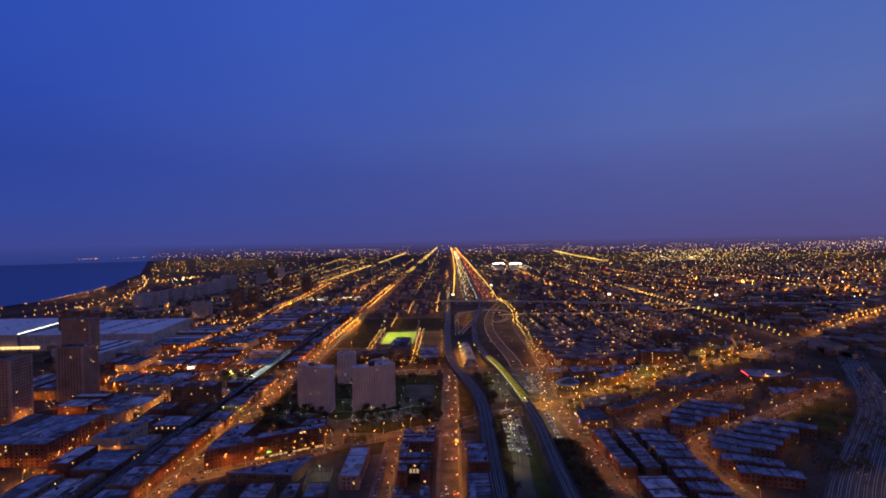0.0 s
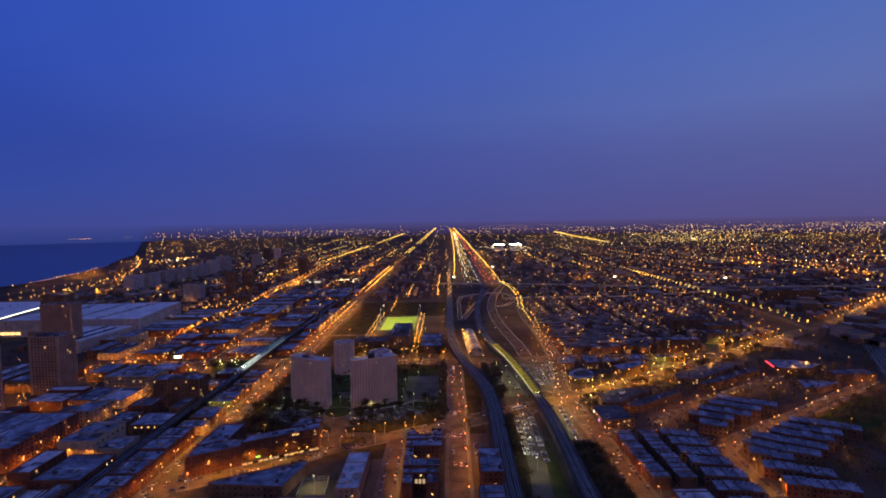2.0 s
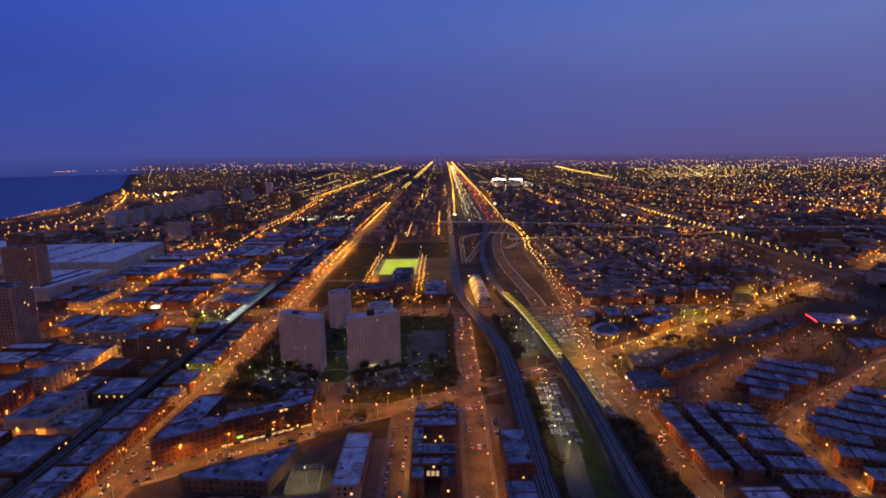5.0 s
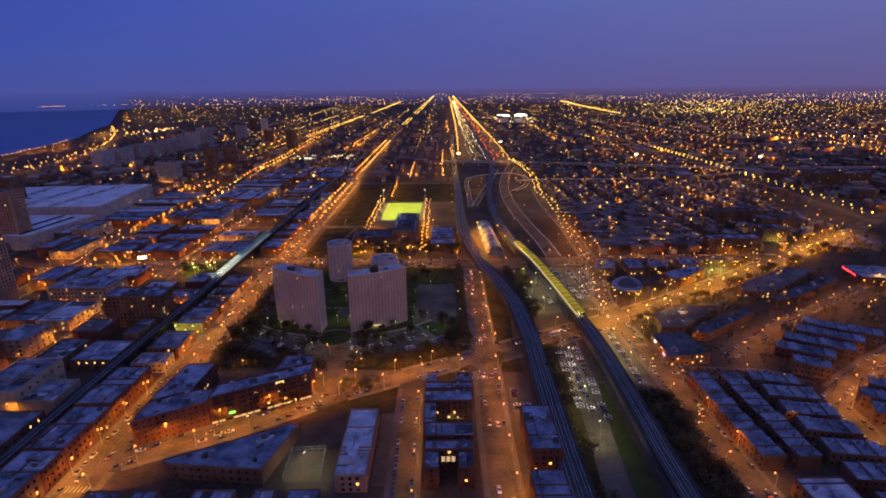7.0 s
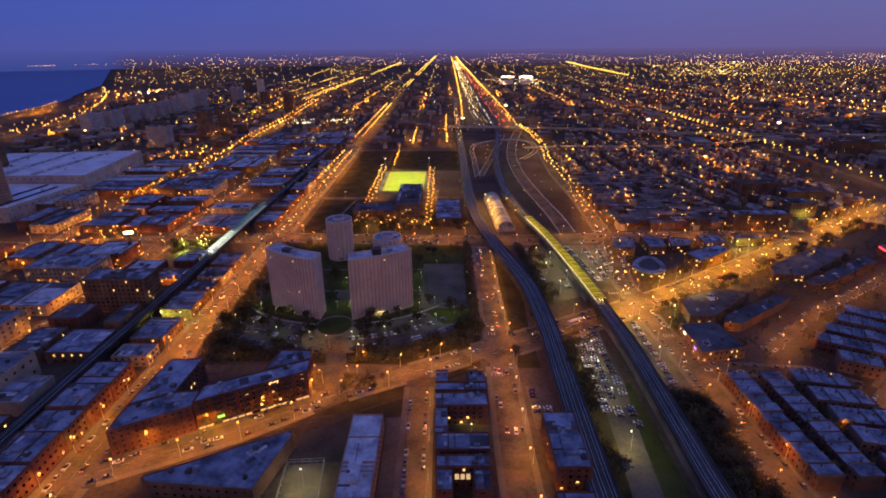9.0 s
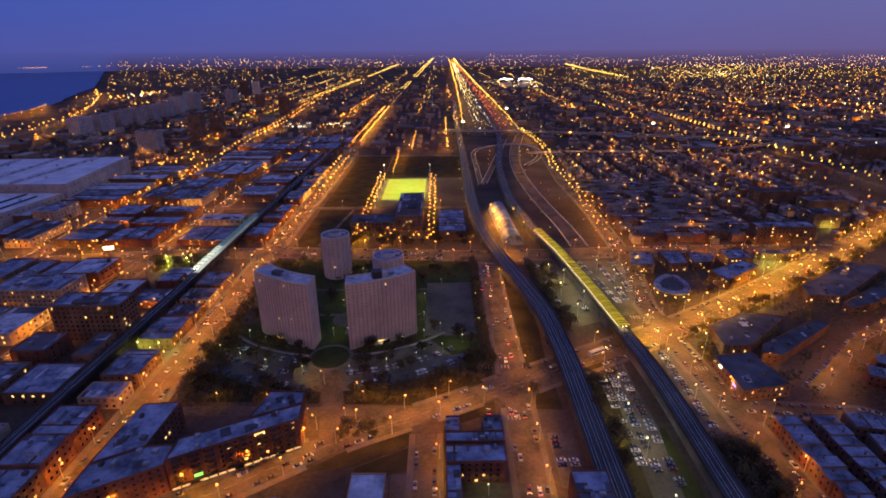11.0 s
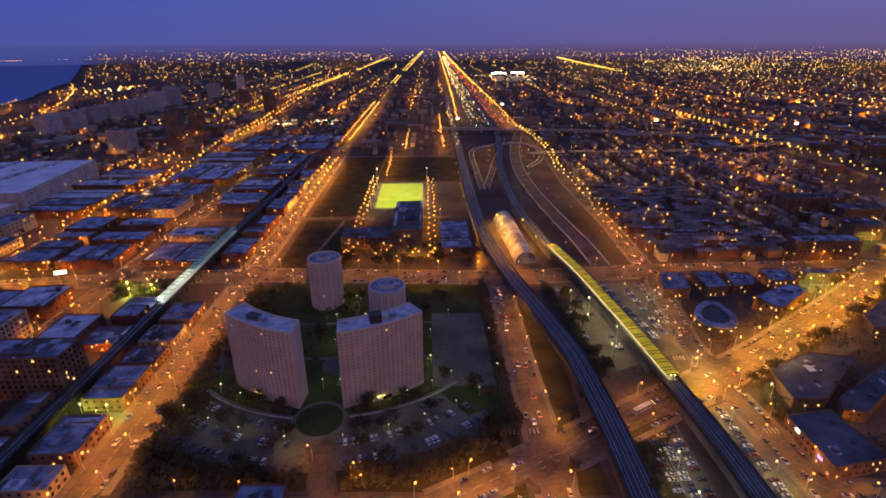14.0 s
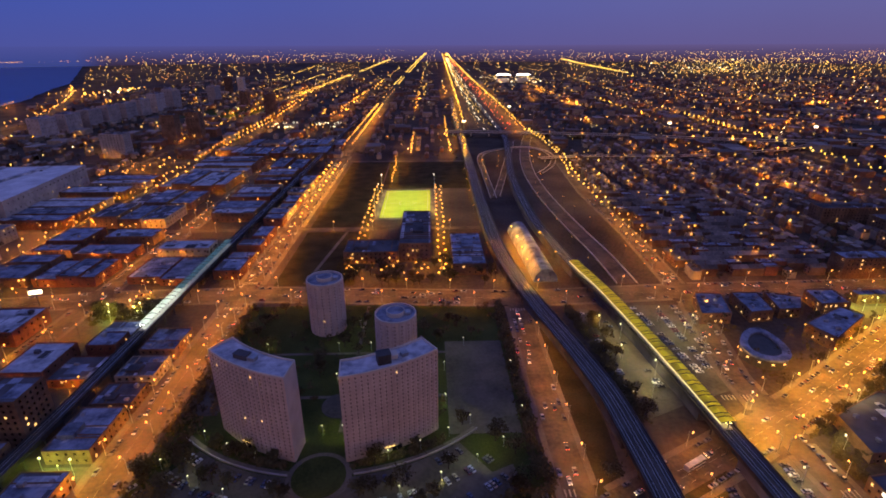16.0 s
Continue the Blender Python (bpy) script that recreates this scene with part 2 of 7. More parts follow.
FAR_WHITE = lamp_field("distant_white_lamps", [(1.0, 0.80, 0.50), (1.0, 0.92, 0.70), (0.85, 1.0, 0.75)], 0.6, 2.6)
FAR_RED = lamp_field("distant_tail_lamps", [(1.0, 0.06, 0.03), (1.0, 0.10, 0.04), (1.0, 0.25, 0.05)], 0.5, 1.6)
HOOD_GLOW = glow("hooded_sodium_lens", SODIUM, 4000.0)
HALL_ROOF = surface("white_hall_roofing", (0.40, 0.42, 0.46), (0.64, 0.66, 0.71), 0.3, 0.06, 0.7)
YARD_FLOOD = glow("yard_flood_glass", (1.0, 0.86, 0.46), 3.0, False)
STADIUM_GLOW = glow("stadium_lamp_glass", (1.0, 0.93, 0.74), 40.0, False)
ROOM_GLOW = glow("lit_room_window", (1.0, 0.60, 0.20), 1.3, False)
SHOP_GLOW = glow("shop_window_light", (1.0, 0.68, 0.34), 0.34, False)
HEAD_GLOW = glow("headlamp_glass", (1.0, 0.80, 0.48), 3.5, False)
TAIL_GLOW = glow("tail_lamp_glass", (1.0, 0.03, 0.02), 2.5, False)
TUBE_GLOW = glow("platform_tube_lamp", (1.0, 0.90, 0.25), 7.0)
DIM_TUBE = glow("dim_platform_tube", (0.75, 1.0, 0.95), 2.5)
COOL_TUBE = glow("cool_platform_tube", (0.75, 1.0, 0.95), 14.0)
SIGN_RED = glow("red_sign_light", (1.0, 0.03, 0.04), 2.2, False)
SIGN_GREEN = glow("green_sign_light", (0.12, 1.0, 0.14), 1.1, False)
SIGN_BLUE = glow("violet_sign_light", (0.22, 0.12, 1.0), 1.6, False)
SIGN_WHITE = glow("lit_billboard_face", (1.0, 0.95, 0.75), 2.2, False)


def canopy_sheet(name, colour):
    m = bpy.data.materials.new(name)
    m.use_nodes = True
    n, l = m.node_tree.nodes, m.node_tree.links
    b = n["Principled BSDF"]
    tr, mx, tex, rp = n.new("ShaderNodeBsdfTranslucent"), n.new("ShaderNodeMixShader"), n.new("ShaderNodeTexNoise"), n.new("ShaderNodeMix")
    geo = n.new("ShaderNodeNewGeometry")
    rp.data_type = "RGBA"
    tex.inputs["Scale"].default_value = 0.3
    rp.inputs["A"].default_value = (*[c * 0.75 for c in colour], 1)
    rp.inputs["B"].default_value = (*colour, 1)
    l.new(geo.outputs["Position"], tex.inputs["Vector"])
    l.new(tex.outputs["Fac"], rp.inputs["Factor"])
    l.new(rp.outputs["Result"], b.inputs["Base Color"])
    l.new(rp.outputs["Result"], tr.inputs["Color"])
    b.inputs["Roughness"].default_value = 0.5
    mx.inputs[0].default_value = 0.6
    l.new(b.outputs[0], mx.inputs[1])
    l.new(tr.outputs[0], mx.inputs[2])
    l.new(mx.outputs[0], n["Material Output"].inputs[0])
    return m


WHITE_SHEET = canopy_sheet("white_translucent_roofing", (0.75, 0.80, 0.72))
YELLOW_SHEET = canopy_sheet("yellow_translucent_roofing", (0.58, 0.50, 0.05))
TEAL_SHEET = canopy_sheet("teal_translucent_roofing", (0.14, 0.30, 0.36))


# ---- mesh helpers ----
class Build:
    """Gathers faces for one mesh."""

    def __init__(self):
        self.v, self.f, self.k, self.weld = [], [], [], False

    def face(self, pts, slot=0):
        base = len(self.v)
        self.v += [tuple(p) for p in pts]
        self.f.append(tuple(range(base, base + len(pts))))
        self.k.append(slot)

    def prism(self, poly, z0, z1, slot=0, top_slot=None, bottom=False):
        base, n = len(self.v), len(poly)
        self.v += [(x, y, z0) for x, y in poly] + [(x, y, z1) for x, y in poly]
        for i in range(n):
            j = (i + 1) % n
            self.f.append((base + i, base + j, base + n + j, base + n + i))
            self.k.append(slot)
        self.f.append(tuple(range(base + n, base + 2 * n)))
        self.k.append(slot if top_slot is None else top_slot)
        if bottom:
            self.f.append(tuple(range(base + n - 1, base - 1, -1)))
            self.k.append(slot)
        return self

    def box(self, x0, y0, z0, x1, y1, z1, slot=0, top_slot=None):
        return self.prism([(x0, y0), (x1, y0), (x1, y1), (x0, y1)], z0, z1, slot, top_slot, True)

    def tube(self, a, b, ra, rb, n=6, slot=0):
        a, b = Vector(a), Vector(b)
        d = (b - a).normalized()
        u = d.orthogonal().normalized()
        w = d.cross(u)
        base = len(self.v)
        for c, r in ((a, ra), (b, rb)):
            for i in range(n):
                t = 2 * math.pi * i / n
                self.v.append(tuple(c + u * (r * math.cos(t)) + w * (r * math.sin(t))))
        for i in range(n):
            j = (i + 1) % n
            self.f.append((base + i, base + j, base + n + j, base + n + i))
            self.k.append(slot)
        self.f.append(tuple(range(base + n - 1, base - 1, -1)))
        self.f.append(tuple(range(base + n, base + 2 * n)))
        self.k += [slot, slot]
        return self

    def gem(self, c, r, slot=0):
        x, y, z = c
        base = len(self.v)
        self.v += [(x + r, y, z), (x, y + r, z), (x - r, y, z), (x, y - r, z), (x, y, z + r), (x, y, z - r)]
        for i in range(4):
            j = (i + 1) % 4
            self.f += [(base + i, base + j, base + 4), (base + j, base + i, base + 5)]
            self.k += [slot, slot]

    def ribbon(self, left, right, slot=0, close=False):
        base, n = len(self.v), len(left)
        self.v += list(left) + list(right)
        for i in range(n - 1):
            self.f.append((base + n + i, base + n + i + 1, base + i + 1, base + i))
            self.k.append(slot)

    def mesh(self, name, *mats):
        if self.weld:
            seen, index = {}, []
            for p in self.v:
                index.append(seen.setdefault(tuple(round(c, 3) for c in p), len(seen)))
            self.v, self.f = list(seen), [tuple(index[i] for i in f) for f in self.f]
        me = bpy.data.meshes.new(name)
        me.from_pydata(self.v, [], self.f)
        for m in mats:
            me.materials.append(m)
        if len(mats) > 1:
            me.polygons.foreach_set("material_index", self.k)
        me.update()
        return me


def part(name, made, material, parent=None, label="", at=None):
    """One mesh object, under a thing or a part."""
    if isinstance(made, Build):
        mats = material if isinstance(material, (list, tuple)) else [material]
        made = made.mesh(name, *mats)
    ob = new(name, made)
    if parent is not None:
        ob.parent = parent
    if at is not None:
        ob.matrix_basis = at
    if label:
        tagged(ob, label)
    return ob


def thing(name, label, category, group="", at=None, kind=""):
    ob = new(name)
    ob.empty_display_size = 0.5
    if at is not None:
        ob.matrix_basis = at
    return tagged(ob, label, category, group, kind)


# Camera's middle place on its path, which the far land is scaled towards.
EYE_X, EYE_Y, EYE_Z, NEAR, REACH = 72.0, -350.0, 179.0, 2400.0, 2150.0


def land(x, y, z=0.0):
    """The plain past 2.4 km, shrunk towards the camera's mid-path place: nearer and raised to look unchanged from
    there, so that the far city and the horizon stay within the lens's reach.
    """
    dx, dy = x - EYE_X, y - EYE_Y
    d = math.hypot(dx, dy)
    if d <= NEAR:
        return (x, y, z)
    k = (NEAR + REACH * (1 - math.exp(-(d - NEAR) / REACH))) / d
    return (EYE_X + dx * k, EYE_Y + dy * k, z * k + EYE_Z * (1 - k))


def dense(pts, step=60.0, growth=0.0):
    """A polyline cut into short pieces."""
    out = [pts[0]]
    for (ax, ay), (bx, by) in zip(pts, pts[1:]):
        n = max(1, int(math.hypot(bx - ax, by - ay) / (step + growth * math.hypot(ax, ay))))
        out += [(ax + (bx - ax) * i / n, ay + (by - ay) * i / n) for i in range(1, n + 1)]
    return out


def beside(pts, off):
    """The polyline shifted to its right by off."""
    out = []
    for i, (x, y) in enumerate(pts):
        ax, ay = pts[max(0, i - 1)]
        bx, by = pts[min(len(pts) - 1, i + 1)]
        dx, dy = bx - ax, by - ay
        n = math.hypot(dx, dy)
        out.append((x + dy / n * off, y - dx / n * off))
    return out


def curve(pts, step=8.0):
    """A smooth line through points."""
    out = []
    for i in range(len(pts) - 1):
        p0, p1, p2, p3 = (Vector(pts[min(max(j, 0), len(pts) - 1)]) for j in (i - 1, i, i + 1, i + 2))
        n = max(2, int((p2 - p1).length / step))
        for s in range(n):
            t = s / n
            out.append(tuple(0.5 * (2 * p1 + (p2 - p0) * t + (2 * p0 - 5 * p1 + 4 * p2 - p3) * t * t + (3 * p1 - p0 - 3 * p2 + p3) * t ** 3)))
    out.append(tuple(pts[-1]))
    return out


def stations(pts, step, start=0.0):
    """Points at even steps along a polyline, with the direction there."""
    out, want, gone = [], start, 0.0
    for (ax, ay), (bx, by) in zip(pts, pts[1:]):
        n = math.hypot(bx - ax, by - ay)
        while want <= gone + n:
            t = (want - gone) / n
            out.append((ax + (bx - ax) * t, ay + (by - ay) * t, (bx - ax) / n, (by - ay) / n))
            want += step
        gone += n
    return out


# ---- ground and lake ----
SHORE = [(-1150, -3000), (-1190, -200), (-1225, 600), (-1235, 984), (-1225, 1187), (-1290, 1410), (-1380, 1704), (-1700, 2350), (-1800, 2600), (-2500, 3803), (-4000, 6376), (-6500, 10500), (-14000, 21000), (-40000, 58000), (-64000, 92000)]
def wet(x, y, pad):
    """Whether a place lies in the lake, clear of the shore."""
    return x < np.interp(y, [p[1] for p in SHORE], [p[0] for p in SHORE]) - pad


def ground_sheet():
    b = Build()
    radii = [0, 40, 80, 140, 220, 320, 450, 600, 800, 1000, 1300, 1600, 1900, 2150, 2400]
    d = 2400.0
    while d < 6000:
        d *= 1.12
        radii.append(d)
    n = 120
    rings = []
    for r in radii[1:]:
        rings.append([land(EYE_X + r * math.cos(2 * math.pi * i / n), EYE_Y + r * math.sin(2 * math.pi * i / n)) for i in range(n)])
    b.v.append((EYE_X, EYE_Y, 0))
    for ring in rings:
        b.v += ring
    for i in range(n):
        j = (i + 1) % n
        b.f.append((0, 1 + i, 1 + j))
        b.k.append(0)
        for q in range(len(rings) - 1):
            a, c = 1 + q * n, 1 + (q + 1) * n
            if radii[q + 1] > 1500 and all(wet(EYE_X + r * math.cos(2 * math.pi * e / n), EYE_Y + r * math.sin(2 * math.pi * e / n), 60 + 0.01 * r) for r in (radii[q + 1], radii[q + 2]) for e in (i, i + 1)):
                continue
            b.f.append((a + i, c + i, c + j, a + j))
            b.k.append(0)
    return tagged(part("ground", b, GROUND), "dark city ground of dirt, lots and winter grass", "ground", kind="structure")


ground = ground_sheet()


def painted_haze():
    """Dusk haze painted as glowing colour: blue over the water, brown violet over the city, melting into the sky."""
    m = bpy.data.materials.new("painted_dusk_haze")
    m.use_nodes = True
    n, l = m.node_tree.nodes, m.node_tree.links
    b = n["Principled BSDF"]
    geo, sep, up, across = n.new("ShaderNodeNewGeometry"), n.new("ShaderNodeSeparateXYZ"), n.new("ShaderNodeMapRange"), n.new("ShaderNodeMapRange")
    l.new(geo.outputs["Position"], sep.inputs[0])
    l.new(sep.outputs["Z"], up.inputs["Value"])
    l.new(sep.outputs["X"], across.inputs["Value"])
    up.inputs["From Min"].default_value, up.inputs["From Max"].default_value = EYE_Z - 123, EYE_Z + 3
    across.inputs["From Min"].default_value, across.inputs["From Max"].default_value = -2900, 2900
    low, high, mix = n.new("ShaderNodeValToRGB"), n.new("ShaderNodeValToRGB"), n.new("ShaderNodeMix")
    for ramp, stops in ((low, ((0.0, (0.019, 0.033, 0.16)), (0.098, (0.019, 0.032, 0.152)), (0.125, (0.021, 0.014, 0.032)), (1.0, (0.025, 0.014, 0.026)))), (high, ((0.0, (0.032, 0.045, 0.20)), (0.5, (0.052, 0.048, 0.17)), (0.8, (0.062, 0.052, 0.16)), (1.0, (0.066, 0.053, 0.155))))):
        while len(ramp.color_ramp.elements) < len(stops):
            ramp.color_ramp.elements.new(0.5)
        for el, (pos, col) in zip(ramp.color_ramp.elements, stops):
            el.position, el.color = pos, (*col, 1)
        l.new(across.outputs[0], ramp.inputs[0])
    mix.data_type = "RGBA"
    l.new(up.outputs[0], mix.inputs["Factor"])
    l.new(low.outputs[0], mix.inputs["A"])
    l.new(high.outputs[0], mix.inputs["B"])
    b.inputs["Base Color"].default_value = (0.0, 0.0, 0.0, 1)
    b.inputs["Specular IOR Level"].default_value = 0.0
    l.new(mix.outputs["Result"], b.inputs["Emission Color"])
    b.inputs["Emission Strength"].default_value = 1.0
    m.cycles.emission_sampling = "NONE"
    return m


# Glowing ribbon behind the city, in place of real haze.
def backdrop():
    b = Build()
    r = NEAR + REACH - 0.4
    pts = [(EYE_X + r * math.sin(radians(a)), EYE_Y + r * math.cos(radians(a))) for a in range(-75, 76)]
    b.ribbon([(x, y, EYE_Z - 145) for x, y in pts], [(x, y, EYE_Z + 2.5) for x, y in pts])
    return tagged(part("backdrop", b, painted_haze()), "glowing strip painted as far plain in violet dusk haze", "backdrop", kind="structure")


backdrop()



def lake():
    """The water's sheet, on rings about the same centre as the ground, from the shore round to the east and north."""
    b = Build()
    radii = [1180 + 40 * i for i in range(31)]
    d = 2400.0
    while d < 6000:
        radii += [d * (1 + 0.03 * q) for q in range(4)]
        d *= 1.12
    ys, xs = [p[1] for p in SHORE], [p[0] for p in SHORE]
    rows, m = [], 30
    for r in radii:
        az = radians(4.0)
        while az < radians(130):
            x, y = EYE_X - r * math.sin(az), EYE_Y + r * math.cos(az)
            if x < np.interp(y, ys, xs) + 14 * noise.noise((x * 0.008, y * 0.008, 0.0)):
                break
            az += radians(0.05)
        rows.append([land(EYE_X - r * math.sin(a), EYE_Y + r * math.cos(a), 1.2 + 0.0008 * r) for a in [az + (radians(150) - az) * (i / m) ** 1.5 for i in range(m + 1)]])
    for row in rows:
        b.v += row
    n = m + 1
    for i in range(len(rows) - 1):
        for j in range(m):
            b.f.append((i * n + j, i * n + j + 1, (i + 1) * n + j + 1, (i + 1) * n + j)[::-1])
            b.k.append(0)
    return tagged(part("water", b, WATER), "deep blue calm lake at dusk beyond the shore", "lake", kind="structure")


lake()

# ---- streets ----
STATE = [(-104.5, -420), (-104.5, 640), (-109, 800), (-110, 1400), (-112, 2400), (-106, 3500), (-84, 13000)]
WABASH = [(-213, -420), (-213, 640)]
MICHIGAN = [(-333, -420), (-325, 560), (-351, 1035), (-405, 2115), (-470, 4500)]
CLARK = [(99, -420), (99, -126), (101.5, -16), (101.5, 45), (103, 133), (103, 154)]
FEDERAL = [(51, -420), (51, -78)]
CERMAK = [(-1100, 160), (-350, 150), (-210, 168), (-90, 172), (110, 159), (245, 168), (462, 171)]
ARCHER_WEST = [(-100, -142), (-40, -112.5), (-9, -92), (14, -78.5), (40, -66.5), (66, -54), (90, -41.5)]
ARCHER = [(88, -45), (92, -43), (195, 10), (234, 31), (266, 50), (339, 96), (418, 149), (500, 202), (570, 246), (675, 326), (770, 388), (920, 510), (1080, 618), (1500, 880)]
WENTWORTH = [(221, -420), (218, -150), (216, -54), (213, 5), (214, 60), (232, 149), (240, 292), (240, 452), (254, 640), (252, 821), (248, 1250)]
CULLERTON = [(217, -60), (285, -67), (303, -82)]
MARKET = [(268, -46), (296, -25), (339, 9), (381, 32), (460, 80), (540, 124)]
EIGHTEENTH = [(299, -230), (300, -130), (304, -95), (327, -77), (367, -52), (407, -30), (470, 10), (560, 66)]
STREET_24 = [(-600, 318), (92, 321)]
STREET_26 = [(-700, 660), (104, 652)]
CANAL = [(668, 312), (684, 412), (690, 560), (694, 720), (706, 1000), (712, 1174), (760, 1800), (860, 3000)]
INDIANA = [(-440, -420), (-430, 560), (-455, 1500), (-440, 3068), (-552, 7009)]
DRIVEWAY = [(4, -90), (-1, -56), (-4, -40), (-9, -24)]
SPUR = [(-95, -58), (-20, -59.5), (34, -61)]
roads = []


def street(name, label, pts, width, level, walks=True, gaps=()):
    line = dense(pts, 40, 0.04)
    b = Build()
    for (lx, ly), (rx, ry) in zip(beside(line, -width / 2), beside(line, width / 2)):
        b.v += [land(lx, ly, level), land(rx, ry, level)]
    for i in range(len(line) - 1):
        b.f.append((2 * i + 1, 2 * i + 3, 2 * i + 2, 2 * i))
        b.k.append(0)
    ob = tagged(part("road", b, ASPHALT), label, "road", kind="structure")
    roads.append((name, line, width, level))
    return ob


street("state", "wide asphalt street lit orange between shops and towers", STATE, 15.5, 0.020)
street("wabash", "asphalt street west of low warehouse blocks", WABASH, 14, 0.024)
street("michigan", "asphalt avenue lined with sodium lamps", MICHIGAN, 17, 0.028)
street("clark", "asphalt street beside a dark grass strip", CLARK, 13.5, 0.032)
street("federal", "narrow asphalt side street between apartment blocks", FEDERAL, 11, 0.036)
street("cermak", "broad asphalt cross street lit orange", CERMAK, 22, 0.044)
street("archer", "broad diagonal avenue glowing under sodium lamps", ARCHER, 21, 0.060)
street("archer_west", "narrower diagonal avenue between brick apartments and dark plots", ARCHER_WEST, 14, 0.057)
street("wentworth", "asphalt street beside the car parks", WENTWORTH, 13, 0.052)
street("cullerton", "side street among row houses", CULLERTON, 9, 0.048)
street("market", "orange-lit side street behind the market halls", MARKET, 9, 0.088)
street("eighteenth", "dim diagonal side street among row houses", EIGHTEENTH, 11, 0.056)
street("twentyfourth", "side street crossing the parkland", STREET_24, 9, 0.064)
street("twentysixth", "side street south of the parkland", STREET_26, 10, 0.068)
street("canal", "straight lamp-lined street by the rail yard", CANAL, 14, 0.072)
street("indiana", "lamp-lined avenue near the convention halls", INDIANA, 12, 0.076)
street("driveway", "short entrance drive to the round forecourt", DRIVEWAY, 11, 0.080)
street("spur", "short dim cross street before the wooded grounds", SPUR, 7.5, 0.092)
street("shore_drive", "lakeshore highway with faint orange lamps", [(-1010, 100), (-930, 600), (-923, 828), (-959, 1058), (-1071, 1399), (-1291, 1820), (-1600, 2300)], 26, 0.084)


def near_any_road(x, y, pad=0.0, skip=""):
    for name, line, width, level in roads:
        if name == skip:
            continue
        for (ax, ay), (bx, by) in zip(line, line[1:]):
            dx, dy = bx - ax, by - ay
            n2 = dx * dx + dy * dy
            if n2 == 0:
                continue
            t = min(1, max(0, ((x - ax) * dx + (y - ay) * dy) / n2))
            if math.hypot(x - ax - t * dx, y - ay - t * dy) < width / 2 + pad:
                return True
    return False


def pavement(pts, width, name, lo=-230, hi=700, wide=3.0):
    """Raised kerbed walks on both sides, broken at the crossings."""
    for side in (-1, 1):
        b = Build()
        line = [p for p in dense(pts, 6) if lo < p[1] < hi and abs(p[0]) < 520]
        if len(line) < 3:
            continue
        inner, outer = beside(line, side * (width / 2)), beside(line, side * (width / 2 + wide))
        run = []
        for i in range(len(line)):
            ok = not near_any_road(*inner[i], 0.5, name) and not near_any_road(*outer[i], 0.5, name)
            if ok:
                run.append(i)
            if (not ok or i == len(line) - 1) and run:
                if len(run) > 1:
                    for p, q in zip(run, run[1:]):
                        a, c, d, e = inner[p], inner[q], outer[q], outer[p]
                        poly = [a, c, d, e] if side < 0 else [e, d, c, a]
                        b.prism(poly, 0.0, 0.16)
                run = []
        if b.f:
            tagged(part("pavement", b, PAVING), "raised concrete pavement with kerb along the street", "pavement", kind="structure")


for nm, pts, wd in (("state", STATE, 15.5), ("wabash", WABASH, 14), ("michigan", MICHIGAN, 17), ("clark", CLARK, 13.5), ("federal", FEDERAL, 11),
                    ("cermak", CERMAK, 22), ("archer", ARCHER, 21), ("archer_west", ARCHER_WEST, 14), ("wentworth", WENTWORTH, 13), ("cullerton", CULLERTON, 9), ("eighteenth", EIGHTEENTH, 11)):
    pavement(pts, wd, nm, wide=4.0 if nm == "state" else 3.0)


def lane_marks():
    """Painted centre lines and crosswalk bars on the nearest streets."""
    b = Build()

    def bar(x, y, dx, dy, length, width, z):
        px, py = -dy, dx
        b.face([(x - dx * length / 2 - px * width / 2, y - dy * length / 2 - py * width / 2, z), (x + dx * length / 2 - px * width / 2, y + dy * length / 2 - py * width / 2, z),
                (x + dx * length / 2 + px * width / 2, y + dy * length / 2 + py * width / 2, z), (x - dx * length / 2 + px * width / 2, y - dy * length / 2 + py * width / 2, z)])
    for pts, level, offs in ((STATE, 0.02, (0,)), (ARCHER, 0.06, (-3.6, 0, 3.6)), (ARCHER_WEST, 0.057, (0,)), (CERMAK, 0.044, (0,))):
        for off in offs:
            for x, y, dx, dy in stations(beside(dense(pts, 20), off), 9.0):
                if -200 < y < 330 and abs(x) < 420:
                    bar(x, y, dx, dy, 3.2 if off else 6.0, 0.16, level + 0.03)
    for cx, cy, along in ((92, -20, 0), (92, -66, 0), (-104.5, -160, 0), (-104.5, 150, 0), (-104.5, 192, 0), (103, 142, 0), (205, 40, 0), (222, -24, 0)):
        for i in range(9):
            bar(cx - 8 + 2 * i, cy, 0, 1, 4.0, 0.7, 0.095)
    return tagged(part("road_markings", b, LINE_PAINT), "worn white lane lines and crosswalk bars", "road marking", kind="structure")


lane_marks()


def flat(name, poly, z, material, label, category):
    b = Build()
    b.prism(poly, 0.0, z)
    return tagged(part(name, b, material), label, category, kind="structure")


def rect(x0, y0, x1, y1):
    return [(x0, y0), (x1, y0), (x1, y1), (x0, y1)]


def ring(cx, cy, r0, r1, a0, a1, n=40):
    """A ring's piece; angles in degrees from the direction of -y, towards +x."""
    def at(r, a):
        return (cx + r * math.sin(radians(a)), cy - r * math.cos(radians(a)))
    return [at(r1, a0 + (a1 - a0) * i / n) for i in range(n + 1)] + [at(r0, a1 - (a1 - a0) * i / n) for i in range(n + 1)]


HUB = (-10.5, 98.0)
